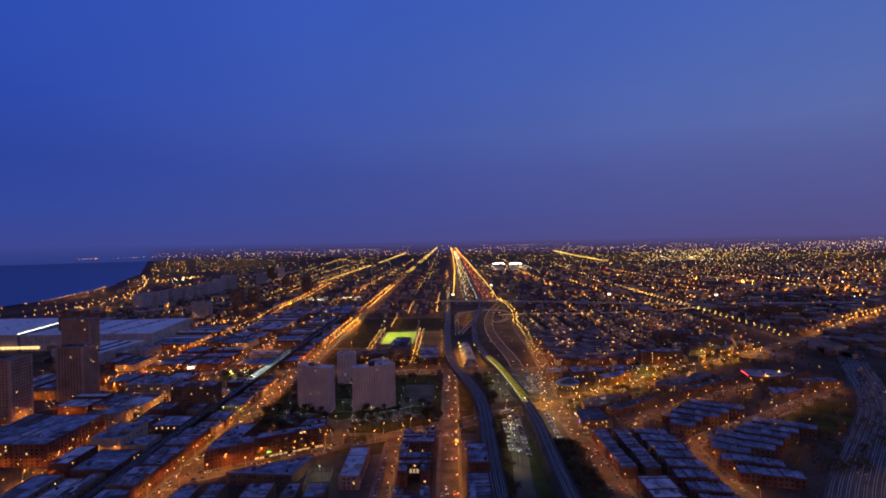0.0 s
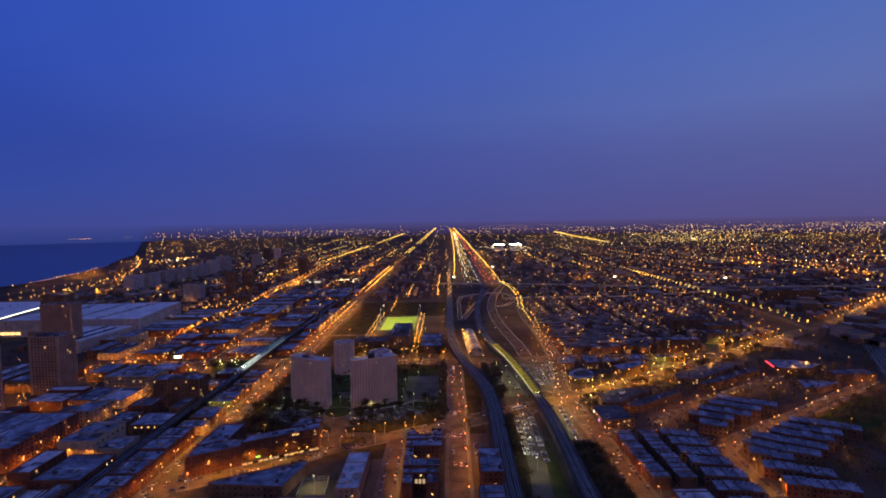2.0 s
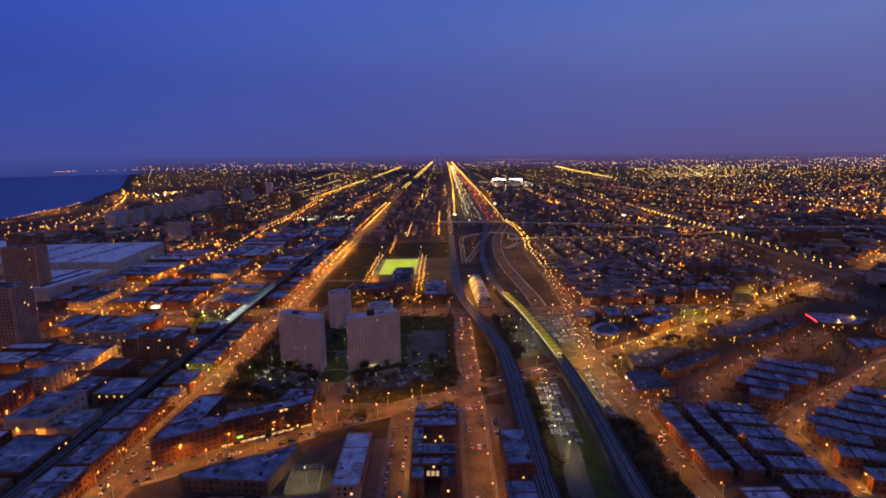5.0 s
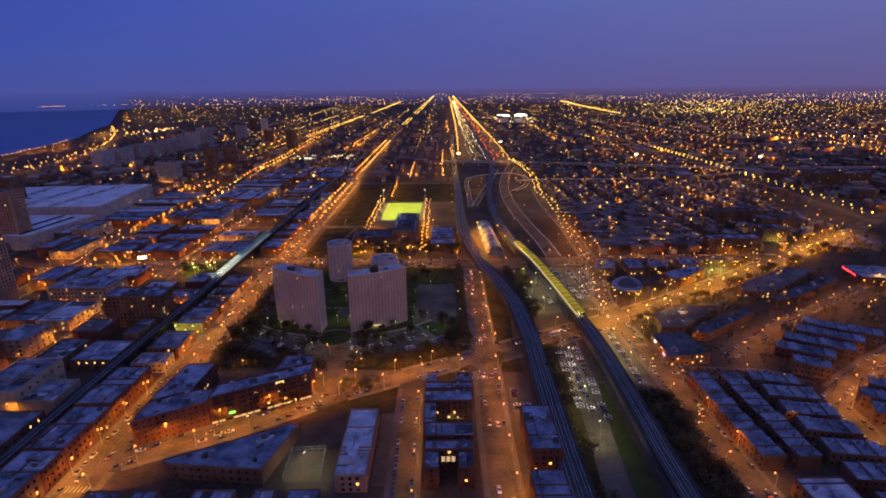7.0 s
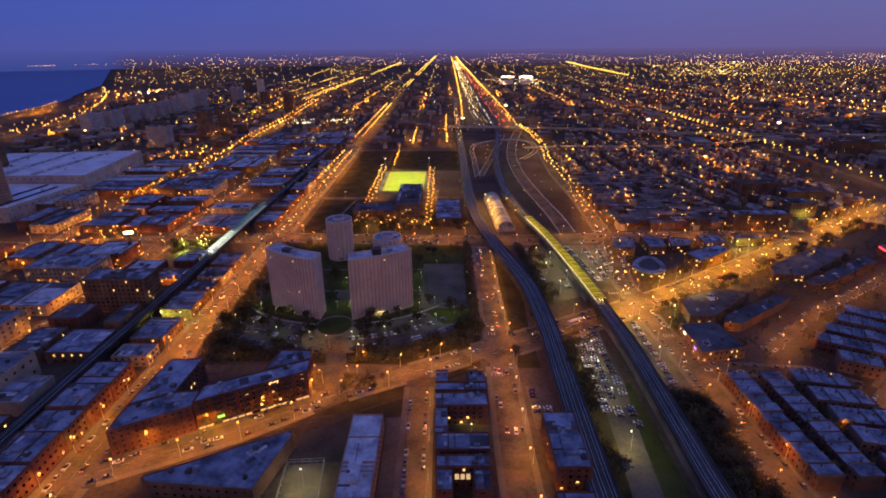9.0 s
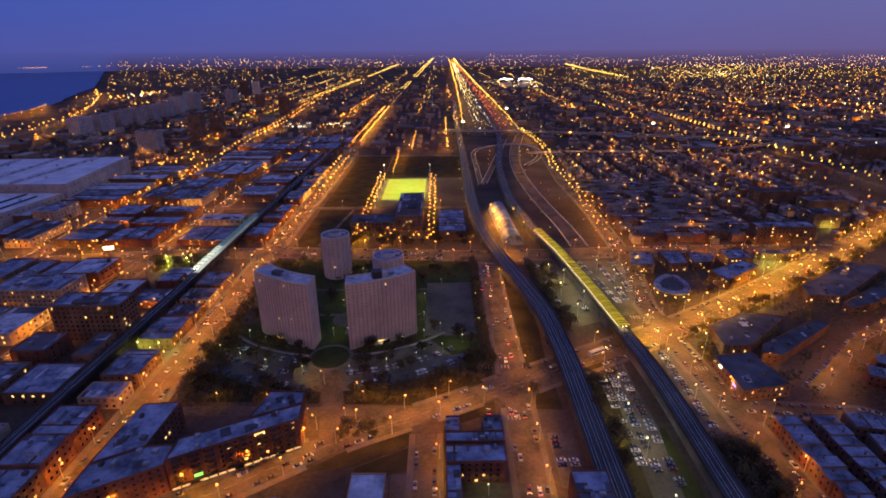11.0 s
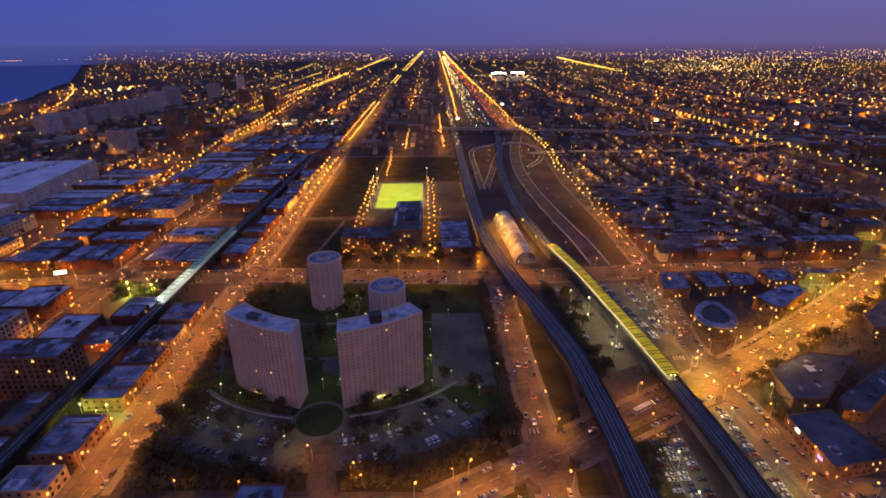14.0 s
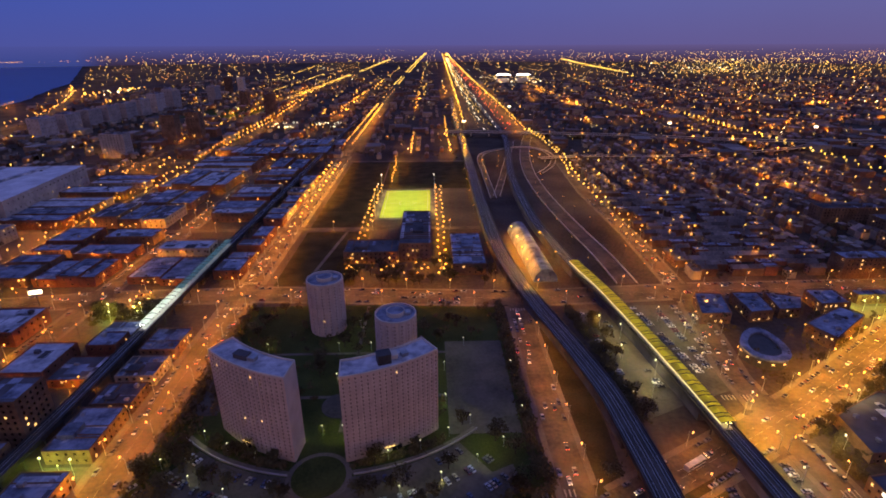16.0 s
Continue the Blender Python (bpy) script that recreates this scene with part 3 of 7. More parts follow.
# the towers' grounds
flat("lawn", [(-86, -50), (-8.5, -53.5), (-11, -34), (-84, -36)], 0.04, DRY_GRASS, "dark wooded grass before the curved car park", "lawn")
flat("lawn", [(110, -60), (124.5, -60), (124.5, -40), (112, -47)], 0.04, DRY_GRASS, "dark grass corner by the avenue", "lawn")
flat("lawn", [(140.5, -25), (171, -10), (171, -17), (158, -36), (152.5, -86), (149.5, -126), (146, -160), (145, -185), (136, -185), (138, -150), (140.5, -98)], 0.068, DRY_GRASS, "dark grass verge of the car park", "lawn")
flat("lawn", [(5.5, -54), (48, -56), (88, -33), (88, -20), (0, -32)], 0.04, DRY_GRASS, "dark wooded grass beside the avenue", "lawn")
flat("lawn", [(18, -100), (45, -86), (45, -102), (36, -103), (18, -111)], 0.052, DRY_GRASS, "dark grass between avenue and low buildings", "lawn")
flat("lawn", [(5.5, -67), (33, -67), (24, -79), (7, -87)], 0.04, DRY_GRASS, "small dark green plot by the avenue", "lawn")
flat("lawn", [(-6, -102), (14, -87.5), (43, -74.5), (43, -86), (18, -99)], 0.042, DRY_GRASS, "dark grass strip along the narrow avenue", "lawn")
flat("lawn", [(59, -66), (88, -52), (88, -62), (60, -74)], 0.042, DRY_GRASS, "dark grass strip before a brick courtyard block", "lawn")
flat("lawn", rect(-92, -34, 90, 152), 0.03, GRASS, "dark lawn round the concrete towers", "lawn")
flat("parking_lot", ring(*HUB, 107, 141, -34, 36), 0.06, LOT, "curved asphalt car park round the towers", "car park")
flat("parking_lot", [(52, -27), (80, -18), (76, -3), (54, -13)], 0.066, LOT, "small dark walled car park among trees", "car park")
flat("parking_lot", rect(48, 17, 84, 101), 0.066, LOT, "dim asphalt car park with a pale edge", "car park")
flat("parking_lot", rect(-91, 34, -72, 96), 0.066, LOT, "dim asphalt car park by the street", "car park")
flat("footpath", ring(*HUB, 103.4, 105.6, -41, 43), 0.10, PAVING, "pale curved footpath before the towers", "footpath")
flat("footpath", rect(-60, 46, 48, 48.2), 0.10, PAVING, "pale straight garden path", "footpath")
flat("footpath", rect(-60, 88, 48, 90.2), 0.104, PAVING, "pale straight garden path", "footpath")
flat("footpath", rect(-7, 20, -5, 150), 0.108, PAVING, "pale straight garden path between towers", "footpath")
flat("forecourt", ring(-11, -8, 0.5, 14.5, 0, 360, 36)[:37], 0.12, PAVING, "round paved forecourt before the towers", "forecourt")
flat("planted_mound", ring(-11, -8, 0.5, 12.0, 0, 360, 36)[:37], 0.5, GRASS, "round grass mound ringed by paving", "lawn")
flat("playground", ring(-9, 40, 0.5, 10.0, 0, 360, 28)[:29], 0.14, LOT, "round dark playground court between towers", "playground")
flat("lawn", [(109.5, -26), (124, -16), (127, 23), (125, 84), (113, 118), (109.5, 140)], 0.05, DRY_GRASS, "dark grass strip beside the viaduct", "lawn")
flat("lawn", rect(-86, 186, -22, 312), 0.05, DRY_GRASS, "dark open parkland", "lawn")
flat("lawn", rect(-86, 326, -26, 646), 0.05, DRY_GRASS, "dark open parkland", "lawn")
flat("lawn", rect(-24, 480, 96, 646), 0.05, DRY_GRASS, "dark open parkland behind the sports pitch", "lawn")
flat("footpath", [(-63, 190), (-60, 190), (-44, 312), (-47, 312)], 0.09, PAVING, "pale slanting path over the parkland", "footpath")
flat("lawn", [(412, -40), (500, 16), (528, 12), (478, -52), (430, -86)], 0.05, GRASS, "dark park lawn among row houses", "lawn")
# car parks by the two railways
flat("parking_lot", [(145, -185), (166, -185), (169.5, -100), (171, -30), (172, -8), (142, -24), (141, -90)], 0.05, LOT, "long asphalt car park between two railways", "car park")
flat("parking_lot", [(183, -80), (207, -84), (206, -2), (185, -10)], 0.05, LOT, "asphalt car park full of cars", "car park")
flat("parking_lot", [(146, 22), (176, 36), (166, 140), (141, 140)], 0.05, LOT, "asphalt car park beside the station", "car park")
flat("parking_lot", [(188, 40), (205, 46), (212, 60), (226, 145), (176, 145)], 0.05, LOT, "asphalt car park beside the station", "car park")
flat("parking_lot", rect(112, -113, 125, -78), 0.05, LOT, "small car park lit red and orange", "car park")
flat("lawn", [(159, -185), (160, -156), (163, -124), (166, -100), (170, -75), (173, -75), (172.5, -120), (172, -185)], 0.066, GRASS, "green grass strip beside the viaduct", "lawn")
flat("parking_lot", rect(35.5, -160, 43, -104), 0.05, LOT, "narrow dark lot beside a white-roofed building", "car park")
flat("parking_lot", [(-7, -116), (15, -104), (16.5, -134), (9.5, -134.5), (-8, -135.5)], 0.055, DARK_LOT, "dark car park between two flat-roofed buildings", "car park")
flat("parking_lot", [(-8, -136), (9, -135), (11, -157), (-7, -157)], 0.062, LOT, "small yard with a yellow light", "car park")
flat("parking_lot", [(228, 20), (318, 68), (330, 52), (262, 16), (246, 24)], 0.05, LOT, "shop car park along the avenue", "car park")
flat("lawn", rect(-636, 1227, -430, 1440), 0.05, GRASS, "far green park lawn under white lamps", "lawn")
flat("parking_lot", rect(-138, -8, -114, 1), 0.05, LOT, "narrow car lot under green light", "car park")
flat("parking_lot", [(342, 122), (352, 122), (372, 138), (343, 138)], 0.05, LOT, "small lot under green-white lamps", "car park")
flat("parking_lot", rect(-205, 128, -152, 150), 0.05, LOT, "corner lot with lit green trees", "car park")



def court_fence():
    """Wire court fence: posts and rails round three sides of the small lit yard."""
    corners = [(-7, -156.5), (-8, -136.2), (9, -135.2), (10.8, -156.5)]
    root = thing("court_fence", "tall pale steel fence round a small lit court", "fence")
    for (ax, ay), (bx, by) in zip(corners, corners[1:]):
        n = max(2, int(math.hypot(bx - ax, by - ay) / 3.4))
        for q in range(n):
            p = Build()
            p.tube((0, 0, 0), (0, 0, 3.4), 0.09, 0.08, 6)
            part("post", p, METAL, root, "", pose(ax + (bx - ax) * q / n, ay + (by - ay) * q / n, 0.06))
        for z in (1.8, 3.4):
            r = Build()
            r.tube((ax, ay, z), (bx, by, z), 0.09, 0.09, 5)
            part("rail", r, METAL, root)


court_fence()


def kerb_wall():
    b = Build()
    b.prism(ring(*HUB, 105.8, 106.3, -41, -8), 0, 0.8)
    b.prism(ring(*HUB, 105.8, 106.3, 8, 43), 0, 0.8)
    return tagged(part("garden_wall", b, SLAB_CONCRETE), "low grey curved garden wall", "wall", kind="structure")


kerb_wall()


# ---- railways ----
def viaduct(name, label, pts, width, z, tracks, gaps=(), solid=True, wall=DARK_STEEL, far=None):
    """A railway on a high bank or on steel legs; gaps are stretches in y with a bridge instead of a bank."""
    line = curve(pts, 6.0)
    root = thing(name, label, "railway")
    left, right = beside(line, -width / 2), beside(line, width / 2)
    deck = Build()
    deck.weld = True
    for i in range(len(line) - 1):
        deck.prism([left[i], right[i], right[i + 1], left[i + 1]], z - 0.9, z, bottom=True)
    part("deck", deck, BALLAST if solid else TIES, root, "track deck")
    for edge, inner in ((left, beside(line, -width / 2 + 0.35)), (right, beside(line, width / 2 - 0.35))):
        side = Build()
        side.weld = True
        for i in range(len(line) - 1):
            poly = [edge[i], inner[i], inner[i + 1], edge[i + 1]]
            if edge is left:
                side.prism(poly, z - 1.6, z + 0.9, bottom=True)
            else:
                side.prism(poly[::-1], z - 1.6, z + 0.9, bottom=True)
        part("parapet", side, wall, root, "parapet girder")
    if solid:
        bank = Build()
        bank.weld = True
        bl, br = beside(line, -width / 2 + 0.2), beside(line, width / 2 - 0.2)
        for i in range(len(line) - 1):
            if not any(a < line[i][1] < b for a, b in gaps):
                bank.prism([bl[i], br[i], br[i + 1], bl[i + 1]], 0, z - 0.95)
            if bank.f and (i == len(line) - 2 or any(a < line[i + 1][1] < b for a, b in gaps)):
                part("bank", bank, ROOF_DARK, root, "retaining walls")
                bank = Build()
                bank.weld = True
        bank.weld = True
    for q, (x, y, dx, dy) in enumerate(stations(line, 13.0, 4.0)):
        inside = any(a < y < b for a, b in gaps)
        if solid and not inside:
            continue
        if y > 520:
            continue
        legs = Build()
        for off in (-width / 2 + 0.8, width / 2 - 0.8):
            cx, cy = x + dy * off, y - dx * off
            legs.box(cx - 0.3, cy - 0.3, 0, cx + 0.3, cy + 0.3, z - 0.9)
        legs.tube((x - dy * width / 2, y + dx * width / 2, z - 1.3), (x + dy * width / 2, y - dx * width / 2, z - 1.3), 0.4, 0.4, 4)
        part("leg_frame", legs, DARK_STEEL, root)
    for q in range(tracks):
        off = (q - (tracks - 1) / 2) * 4.0
        bed = Build()
        bl, br = beside(line, off - 1.3), beside(line, off + 1.3)
        bed.ribbon([(x, y, z + 0.06) for x, y in bl], [(x, y, z + 0.06) for x, y in br])
        tr = part("track", bed, TIES, root, "dark sleepers")
        for g in (-0.75, 0.75):
            rail = Build()
            rail.weld = True
            rl, rr = beside(line, off + g - 0.09), beside(line, off + g + 0.09)
            for i in range(len(line) - 1):
                rail.prism([rl[i], rr[i], rr[i + 1], rl[i + 1]], z + 0.06, z + 0.24)
            part("rail", rail, RAIL_STEEL, tr)
    return root


WEST_RAIL = [(129, -420), (132, -190), (132.5, -145), (134, -85), (135.5, -28), (135, 5), (133, 43), (124.5, 92), (115.5, 137), (106.5, 196), (101, 261), (100, 367), (101, 496), (103, 694), (105, 950), (109, 1250), (120, 1700)]
RED_RAIL = [(182, -420), (180.5, -180), (181.5, -120), (183, -60), (182.5, -25), (180, 12), (175.6, 70), (168, 146), (158.5, 208), (152, 284), (149, 364), (156, 525), (175, 687), (192, 860), (194, 1100), (196, 1700)]
LOOP_RAIL = [(-147, -420), (-147, -160), (-147.6, -66), (-146, 41), (-146, 130), (-146, 284), (-144, 420), (-142, 700), (-140, 1200)]
viaduct("commuter_viaduct", "dark ballasted railway viaduct with three tracks", WEST_RAIL, 13.0, 6.0, 3, ((-36, 2), (148, 185), (640, 668), (770, 860)), True)
viaduct("rapid_transit_viaduct", "dark twin-track elevated railway by the car parks", RED_RAIL, 10.6, 6.6, 2, ((-8, 22), (150, 190), (780, 880)), True)
viaduct("elevated_railway", "dark steel elevated railway on legs", LOOP_RAIL, 7.2, 7.6, 2, (), False)


def station(name, label, pts, y0, y1, z, width, sheet, tube, cells, edge_side, bright=None, white_to=-999, eave=0.6):
    """A long lit platform with a ribbed canopy over it."""
    line = [p for p in curve(pts, 3.0) if y0 <= p[1] <= y1]
    root = thing(name, label, "railway station")
    plat = Build()
    plat.weld = True
    l2, r2 = beside(line, -width / 2), beside(line, width / 2)
    for i in range(len(line) - 1):
        plat.prism([l2[i], r2[i], r2[i + 1], l2[i + 1]], z + 0.3, z + 1.2, bottom=True)
    part("platform", plat, PALE_CONCRETE, root, "pale platform slab")
    n = len(line) - 1
    for c in range(cells):
        i0, i1 = int(n * c / cells), int(n * (c + 1) / cells)
        roof = Build()
        for i in range(i0, i1):
            a, b = beside(line, -width / 2 - eave), beside(line, width / 2 + eave)
            m0, m1 = line[i], line[i + 1]
            roof.face([(*a[i], z + 4.6), (*m0, z + 5.2), (*m1, z + 5.2), (*a[i + 1], z + 4.6)])
            roof.face([(*m0, z + 5.2), (*b[i], z + 4.6), (*b[i + 1], z + 4.6), (*m1, z + 5.2)])
        part("canopy_panel", roof, WHITE_SHEET if line[i0][1] < white_to else sheet, root)
        rib = Build()
        x, y = line[i0]
        a, b = beside(line, -width / 2 - eave - 0.1)[i0], beside(line, width / 2 + eave + 0.1)[i0]
        rib.tube((*a, z + 4.7), (x, y, z + 5.35), 0.22, 0.22, 5)
        rib.tube((x, y, z + 5.35), (*b, z + 4.7), 0.22, 0.22, 5)
        rib.tube((x, y, z + 1.2), (x, y, z + 5.3), 0.2, 0.16, 6)
        part("rib", rib, DARK_STEEL, root)
    lamp, dim = Build(), Build()
    for off in (-width / 4, width / 4):
        l3, r3 = beside(line, off - 0.12), beside(line, off + 0.12)
        for i in range(0, n, 2):
            (lamp if line[i][1] < white_to or white_to < -900 else dim).prism([l3[i], r3[i], r3[i + 1], l3[i + 1]], z + 3.9, z + 4.05, bottom=True)
    part("tube_lamp", lamp, tube, root, "rows of tube lamps under the canopy")
    if dim.f:
        part("tube_lamp", dim, DIM_TUBE, root, "rows of dim tube lamps under the canopy")
    edge = Build()
    edge.weld = True
    l3, r3 = beside(line, edge_side * (width / 2 + eave + 0.15)), beside(line, edge_side * (width / 2 + eave + 0.4))
    for i in range(n):
        poly = [l3[i], r3[i], r3[i + 1], l3[i + 1]]
        edge.prism(poly if edge_side > 0 else poly[::-1], z + 3.9, z + 4.25, bottom=True)
    part("edge_lamp", edge, tube if bright is None else bright, root, "bright strip of light along the edge")
    return root


EDGE_LIGHT = glow("platform_edge_light", (1.0, 0.88, 0.35), 0.8)
COOL_EDGE = glow("cool_platform_edge_light", (0.85, 1.0, 0.92), 0.8)
station("rapid_transit_station", "long yellow-lit station canopy over a railway platform", RED_RAIL, 8, 205, 6.6, 4.6, YELLOW_SHEET, TUBE_GLOW, 44, -1, EDGE_LIGHT, eave=1.5)
station("elevated_station", "teal and white glowing station tube on the elevated railway", LOOP_RAIL, 106, 262, 7.6, 4.4, TEAL_SHEET, COOL_TUBE, 22, -1, COOL_EDGE, 158)


def rail_yard():
    """A wide bed of level tracks curving past the park."""
    line = curve([(260, -420), (310, -270), (372, -185), (460, -92), (520, -30), (572, 38), (668, 185), (779, 341), (830, 420), (960, 600), (1250, 900)], 14)
    root = thing("rail_bed", "wide dark curving bed of level railway tracks", "railway")
    bed = Build()
    bed.weld = True
    a, c = beside(line, -17), beside(line, 17)
    for i in range(len(line) - 1):
        bed.prism([a[i], c[i], c[i + 1], a[i + 1]], 0, 0.35)
    part("ballast", bed, BALLAST, root)
    for off in (-13.5, -9, -4.5, 0, 4.5, 9, 13.5):
        t = Build()
        l2, r2 = beside(line, off - 1.2), beside(line, off + 1.2)
        t.ribbon([(x, y, 0.4) for x, y in l2], [(x, y, 0.4) for x, y in r2])
        tr = part("track", t, TIES, root)
        for g in (-0.75, 0.75):
            r = Build()
            r.weld = True
            l3, r3 = beside(line, off + g - 0.1), beside(line, off + g + 0.1)
            for i in range(len(line) - 1):
                r.prism([l3[i], r3[i], r3[i + 1], l3[i + 1]], 0.4, 0.56)
            part("rail", r, RAIL_STEEL, tr)


rail_yard()


# ---- expressways far off ----
def flyover(label, pts, width, z, legs=True):
    line = [p for p in dense(pts, 40)]
    root = thing("flyover", label, "flyover")
    deck = Build()
    deck.weld = True
    l2, r2 = beside(line, -width / 2), beside(line, width / 2)
    for i in range(len(line) - 1):
        deck.prism([l2[i], r2[i], r2[i + 1], l2[i + 1]], max(0.0, z - 1.2), z, bottom=True)
    part("deck", deck, ASPHALT, root)
    for s in (-1, 1):
        rail = Build()
        rail.weld = True
        a, b = beside(line, s * (width / 2)), beside(line, s * (width / 2 - 0.5))
        for i in range(len(line) - 1):
            poly = [a[i], b[i], b[i + 1], a[i + 1]]
            rail.prism(poly if s < 0 else poly[::-1], z, z + 1.1)
        part("guard_wall", rail, PALE_CONCRETE, root, "pale concrete guard wall")
    for x, y, dx, dy in stations(line, 38.0, 10.0):
        if z < 2:
            break
        leg = Build()
        leg.box(x - 1, y - 1, 0, x + 1, y + 1, z - 1.2)
        part("pier", leg, PALE_CONCRETE, root)
    return root


flyover("elevated expressway crossing the district", curve([(80, 905), (190, 890), (299, 872), (469, 831), (684, 765), (996, 748), (1500, 760)], 30), 24, 9.0)
flyover("lower expressway deck with a guard wall", curve([(220, 640), (301, 655), (461, 650), (640, 690), (760, 745)], 30), 12, 5.5)
flyover("curved asphalt expressway ramp with guard walls", curve([(196, 180), (195, 236), (190, 304), (185, 400), (185, 500), (192, 600), (209, 716), (233, 830), (246, 890)], 20), 17, 0.8)
flyover("straight asphalt expressway ramp with guard walls", curve([(124, 436), (140, 510), (154, 580), (180, 710), (202, 824)], 20), 9, 0.9)
flyover("looping asphalt expressway ramp with guard walls", curve([(119, 426), (121, 545), (126, 680), (160, 737), (215, 764), (245, 730), (248, 665), (230, 602), (204, 556)], 12), 8, 1.0)
street("expressway", "wide expressway full of traffic running to the horizon", [(190, 880), (192, 1100), (214, 2600), (300, 7800), (380, 14000)], 118, 0.10)


# ---- the four concrete towers ----
def window_mesh(name, w, h, round_top=False):
    """A proud frame ring with the pane set back, facing -y, base at its middle."""
    b = Build()
    n = 10 if round_top else 4
    if round_top:
        outer = [(w / 2 * math.copysign(abs(math.cos(t)) ** 0.6, math.cos(t)), h / 2 * math.copysign(abs(math.sin(t)) ** 0.6, math.sin(t))) for t in [2 * math.pi * (i + 0.5) / n for i in range(n)]]
    else:
        outer = [(w / 2, h / 2), (-w / 2, h / 2), (-w / 2, -h / 2), (w / 2, -h / 2)]
    inner = [(x * 0.8, z * 0.84) for x, z in outer]
    base = len(b.v)
    b.v += [(x, 0.02, z) for x, z in outer] + [(x, -0.12, z) for x, z in outer] + [(x, -0.12, z) for x, z in inner] + [(x, 0.0, z) for x, z in inner]
    for q in range(3):
        for i in range(n):
            j = (i + 1) % n
            b.f.append((base + q * n + i, base + (q + 1) * n + i, base + (q + 1) * n + j, base + q * n + j))
            b.k.append(0)
    b.f.append(tuple(base + 3 * n + i for i in range(n)))
    b.k.append(1)
    return b


SLAB_WINDOW = window_mesh("window", 1.42, 1.36, True).mesh("slab_window", CONCRETE, TOWER_GLASS)
SLAB_WINDOW_LIT = window_mesh("window", 1.42, 1.36, True).mesh("slab_window_lit", CONCRETE, ROOM_GLOW)
rng = random.Random(7)


def slab_tower(a0, a1, label, seed, raft):
    r_front, depth, h, rows, cols = 98.2, 13.0, 47.0, 21, 18
    drop = 4.6 if a0 > 0 else 6.5
    pick = random.Random(seed)
    root = thing("apartment_tower", label, "apartment tower", "curved concrete towers")
    n = 27

    def at(r, a):
        r -= drop * (abs(a) - 6.5) / 28.0
        return (HUB[0] + r * math.sin(radians(a)), HUB[1] - r * math.cos(radians(a)))
    outer = [at(r_front, a0 + (a1 - a0) * i / n) for i in range(n + 1)] + [at(r_front - depth, a1 - (a1 - a0) * i / n) for i in range(n + 1)]
    walls = Build()
    walls.prism(outer, 0, h - 0.9)
    part("wall", walls, CONCRETE, root, "grey concrete curved shell")
    par = Build()
    inner = [at(r_front - 0.4, a0 + 0.25 + (a1 - a0 - 0.5) * i / n) for i in range(n + 1)] + [at(r_front - depth + 0.4, a1 - 0.25 - (a1 - a0 - 0.5) * i / n) for i in range(n + 1)]
    m = len(outer)
    par.v += [(x, y, h - 0.9) for x, y in outer] + [(x, y, h) for x, y in outer] + [(x, y, h) for x, y in inner] + [(x, y, h - 0.85) for x, y in inner]
    for q in range(3):
        for i in range(m):
            j = (i + 1) % m
            par.f.append((q * m + i, q * m + j, (q + 1) * m + j, (q + 1) * m + i))
            par.k.append(0)
    part("parapet", par, PALE_CONCRETE, root)
    top = Build()
    top.face([(x, y, h - 0.84) for x, y in inner])
    part("roof", top, ROOF_WHITE, root, "pale flat roof")
    # rooftop plant
    for (ang, r, w, d, hh, mat) in raft:
        px, py = at(r, ang)
        hut = Build()
        hut.box(-w / 2, -d / 2, 0, w / 2, d / 2, hh)
        hut.box(-w / 2 - 0.2, -d / 2 - 0.2, hh, w / 2 + 0.2, d / 2 + 0.2, hh + 0.25)
        part("plant_room", hut, mat, root, "rooftop plant room", pose(px, py, h - 0.84, 0, 0, ang))
    step = (a1 - a0) / cols
    rest = Build()
    for k in range(rows):
        z = 3.0 + k * (h - 5.0) / (rows - 1)
        for c in range(cols):
            ang = a0 + step * (c + 0.5)
            if k >= rows - 15:
                lit = pick.random() < 0.004
                part("window", SLAB_WINDOW_LIT if lit else SLAB_WINDOW, None, root, "", pose(*at(r_front, ang), z, 0, 0, ang))
            else:
                m4 = pose(*at(r_front, ang), z, 0, 0, ang)
                proto = window_mesh("window", 1.42, 1.36, True)
                base = len(rest.v)
                rest.v += [tuple(m4 @ Vector(p)) for p in proto.v]
                rest.f += [tuple(base + i for i in f) for f in proto.f]
                rest.k += proto.k
    tagged(part("lower_glazing", rest, [CONCRETE, TOWER_GLASS], root), kind="stuff")
    for c in range(cols + 1):
        fin = Build()
        fin.box(-0.17, -0.3, 0.4, 0.17, 0.1, h - 0.6)
        ang = a0 + step * c + (0.12 if c == 0 else -0.12 if c == cols else 0)
        part("fin", fin, CONCRETE, root, "", pose(*at(r_front, ang), 0, 0, 0, ang))
    lobby = Build()
    mid = (a0 + a1) / 2
    lobby.box(-2.6, -0.3, 0, 2.6, 0.1, 2.6)
    part("entrance_door", lobby, GLASS, root, "glazed entrance", pose(*at(r_front, mid), 0, 0, 0, mid))
    lights = Build()
    for q in range(3):
        lights.box(-2.4 + 1.7 * q, -0.5, 2.9, -1.2 + 1.7 * q, -0.3, 3.4)
    part("entrance_lamp", lights, ROOM_GLOW, root, "yellow entrance lights", pose(*at(r_front, mid - 2), 0, 0, 0, mid - 2))
    return root


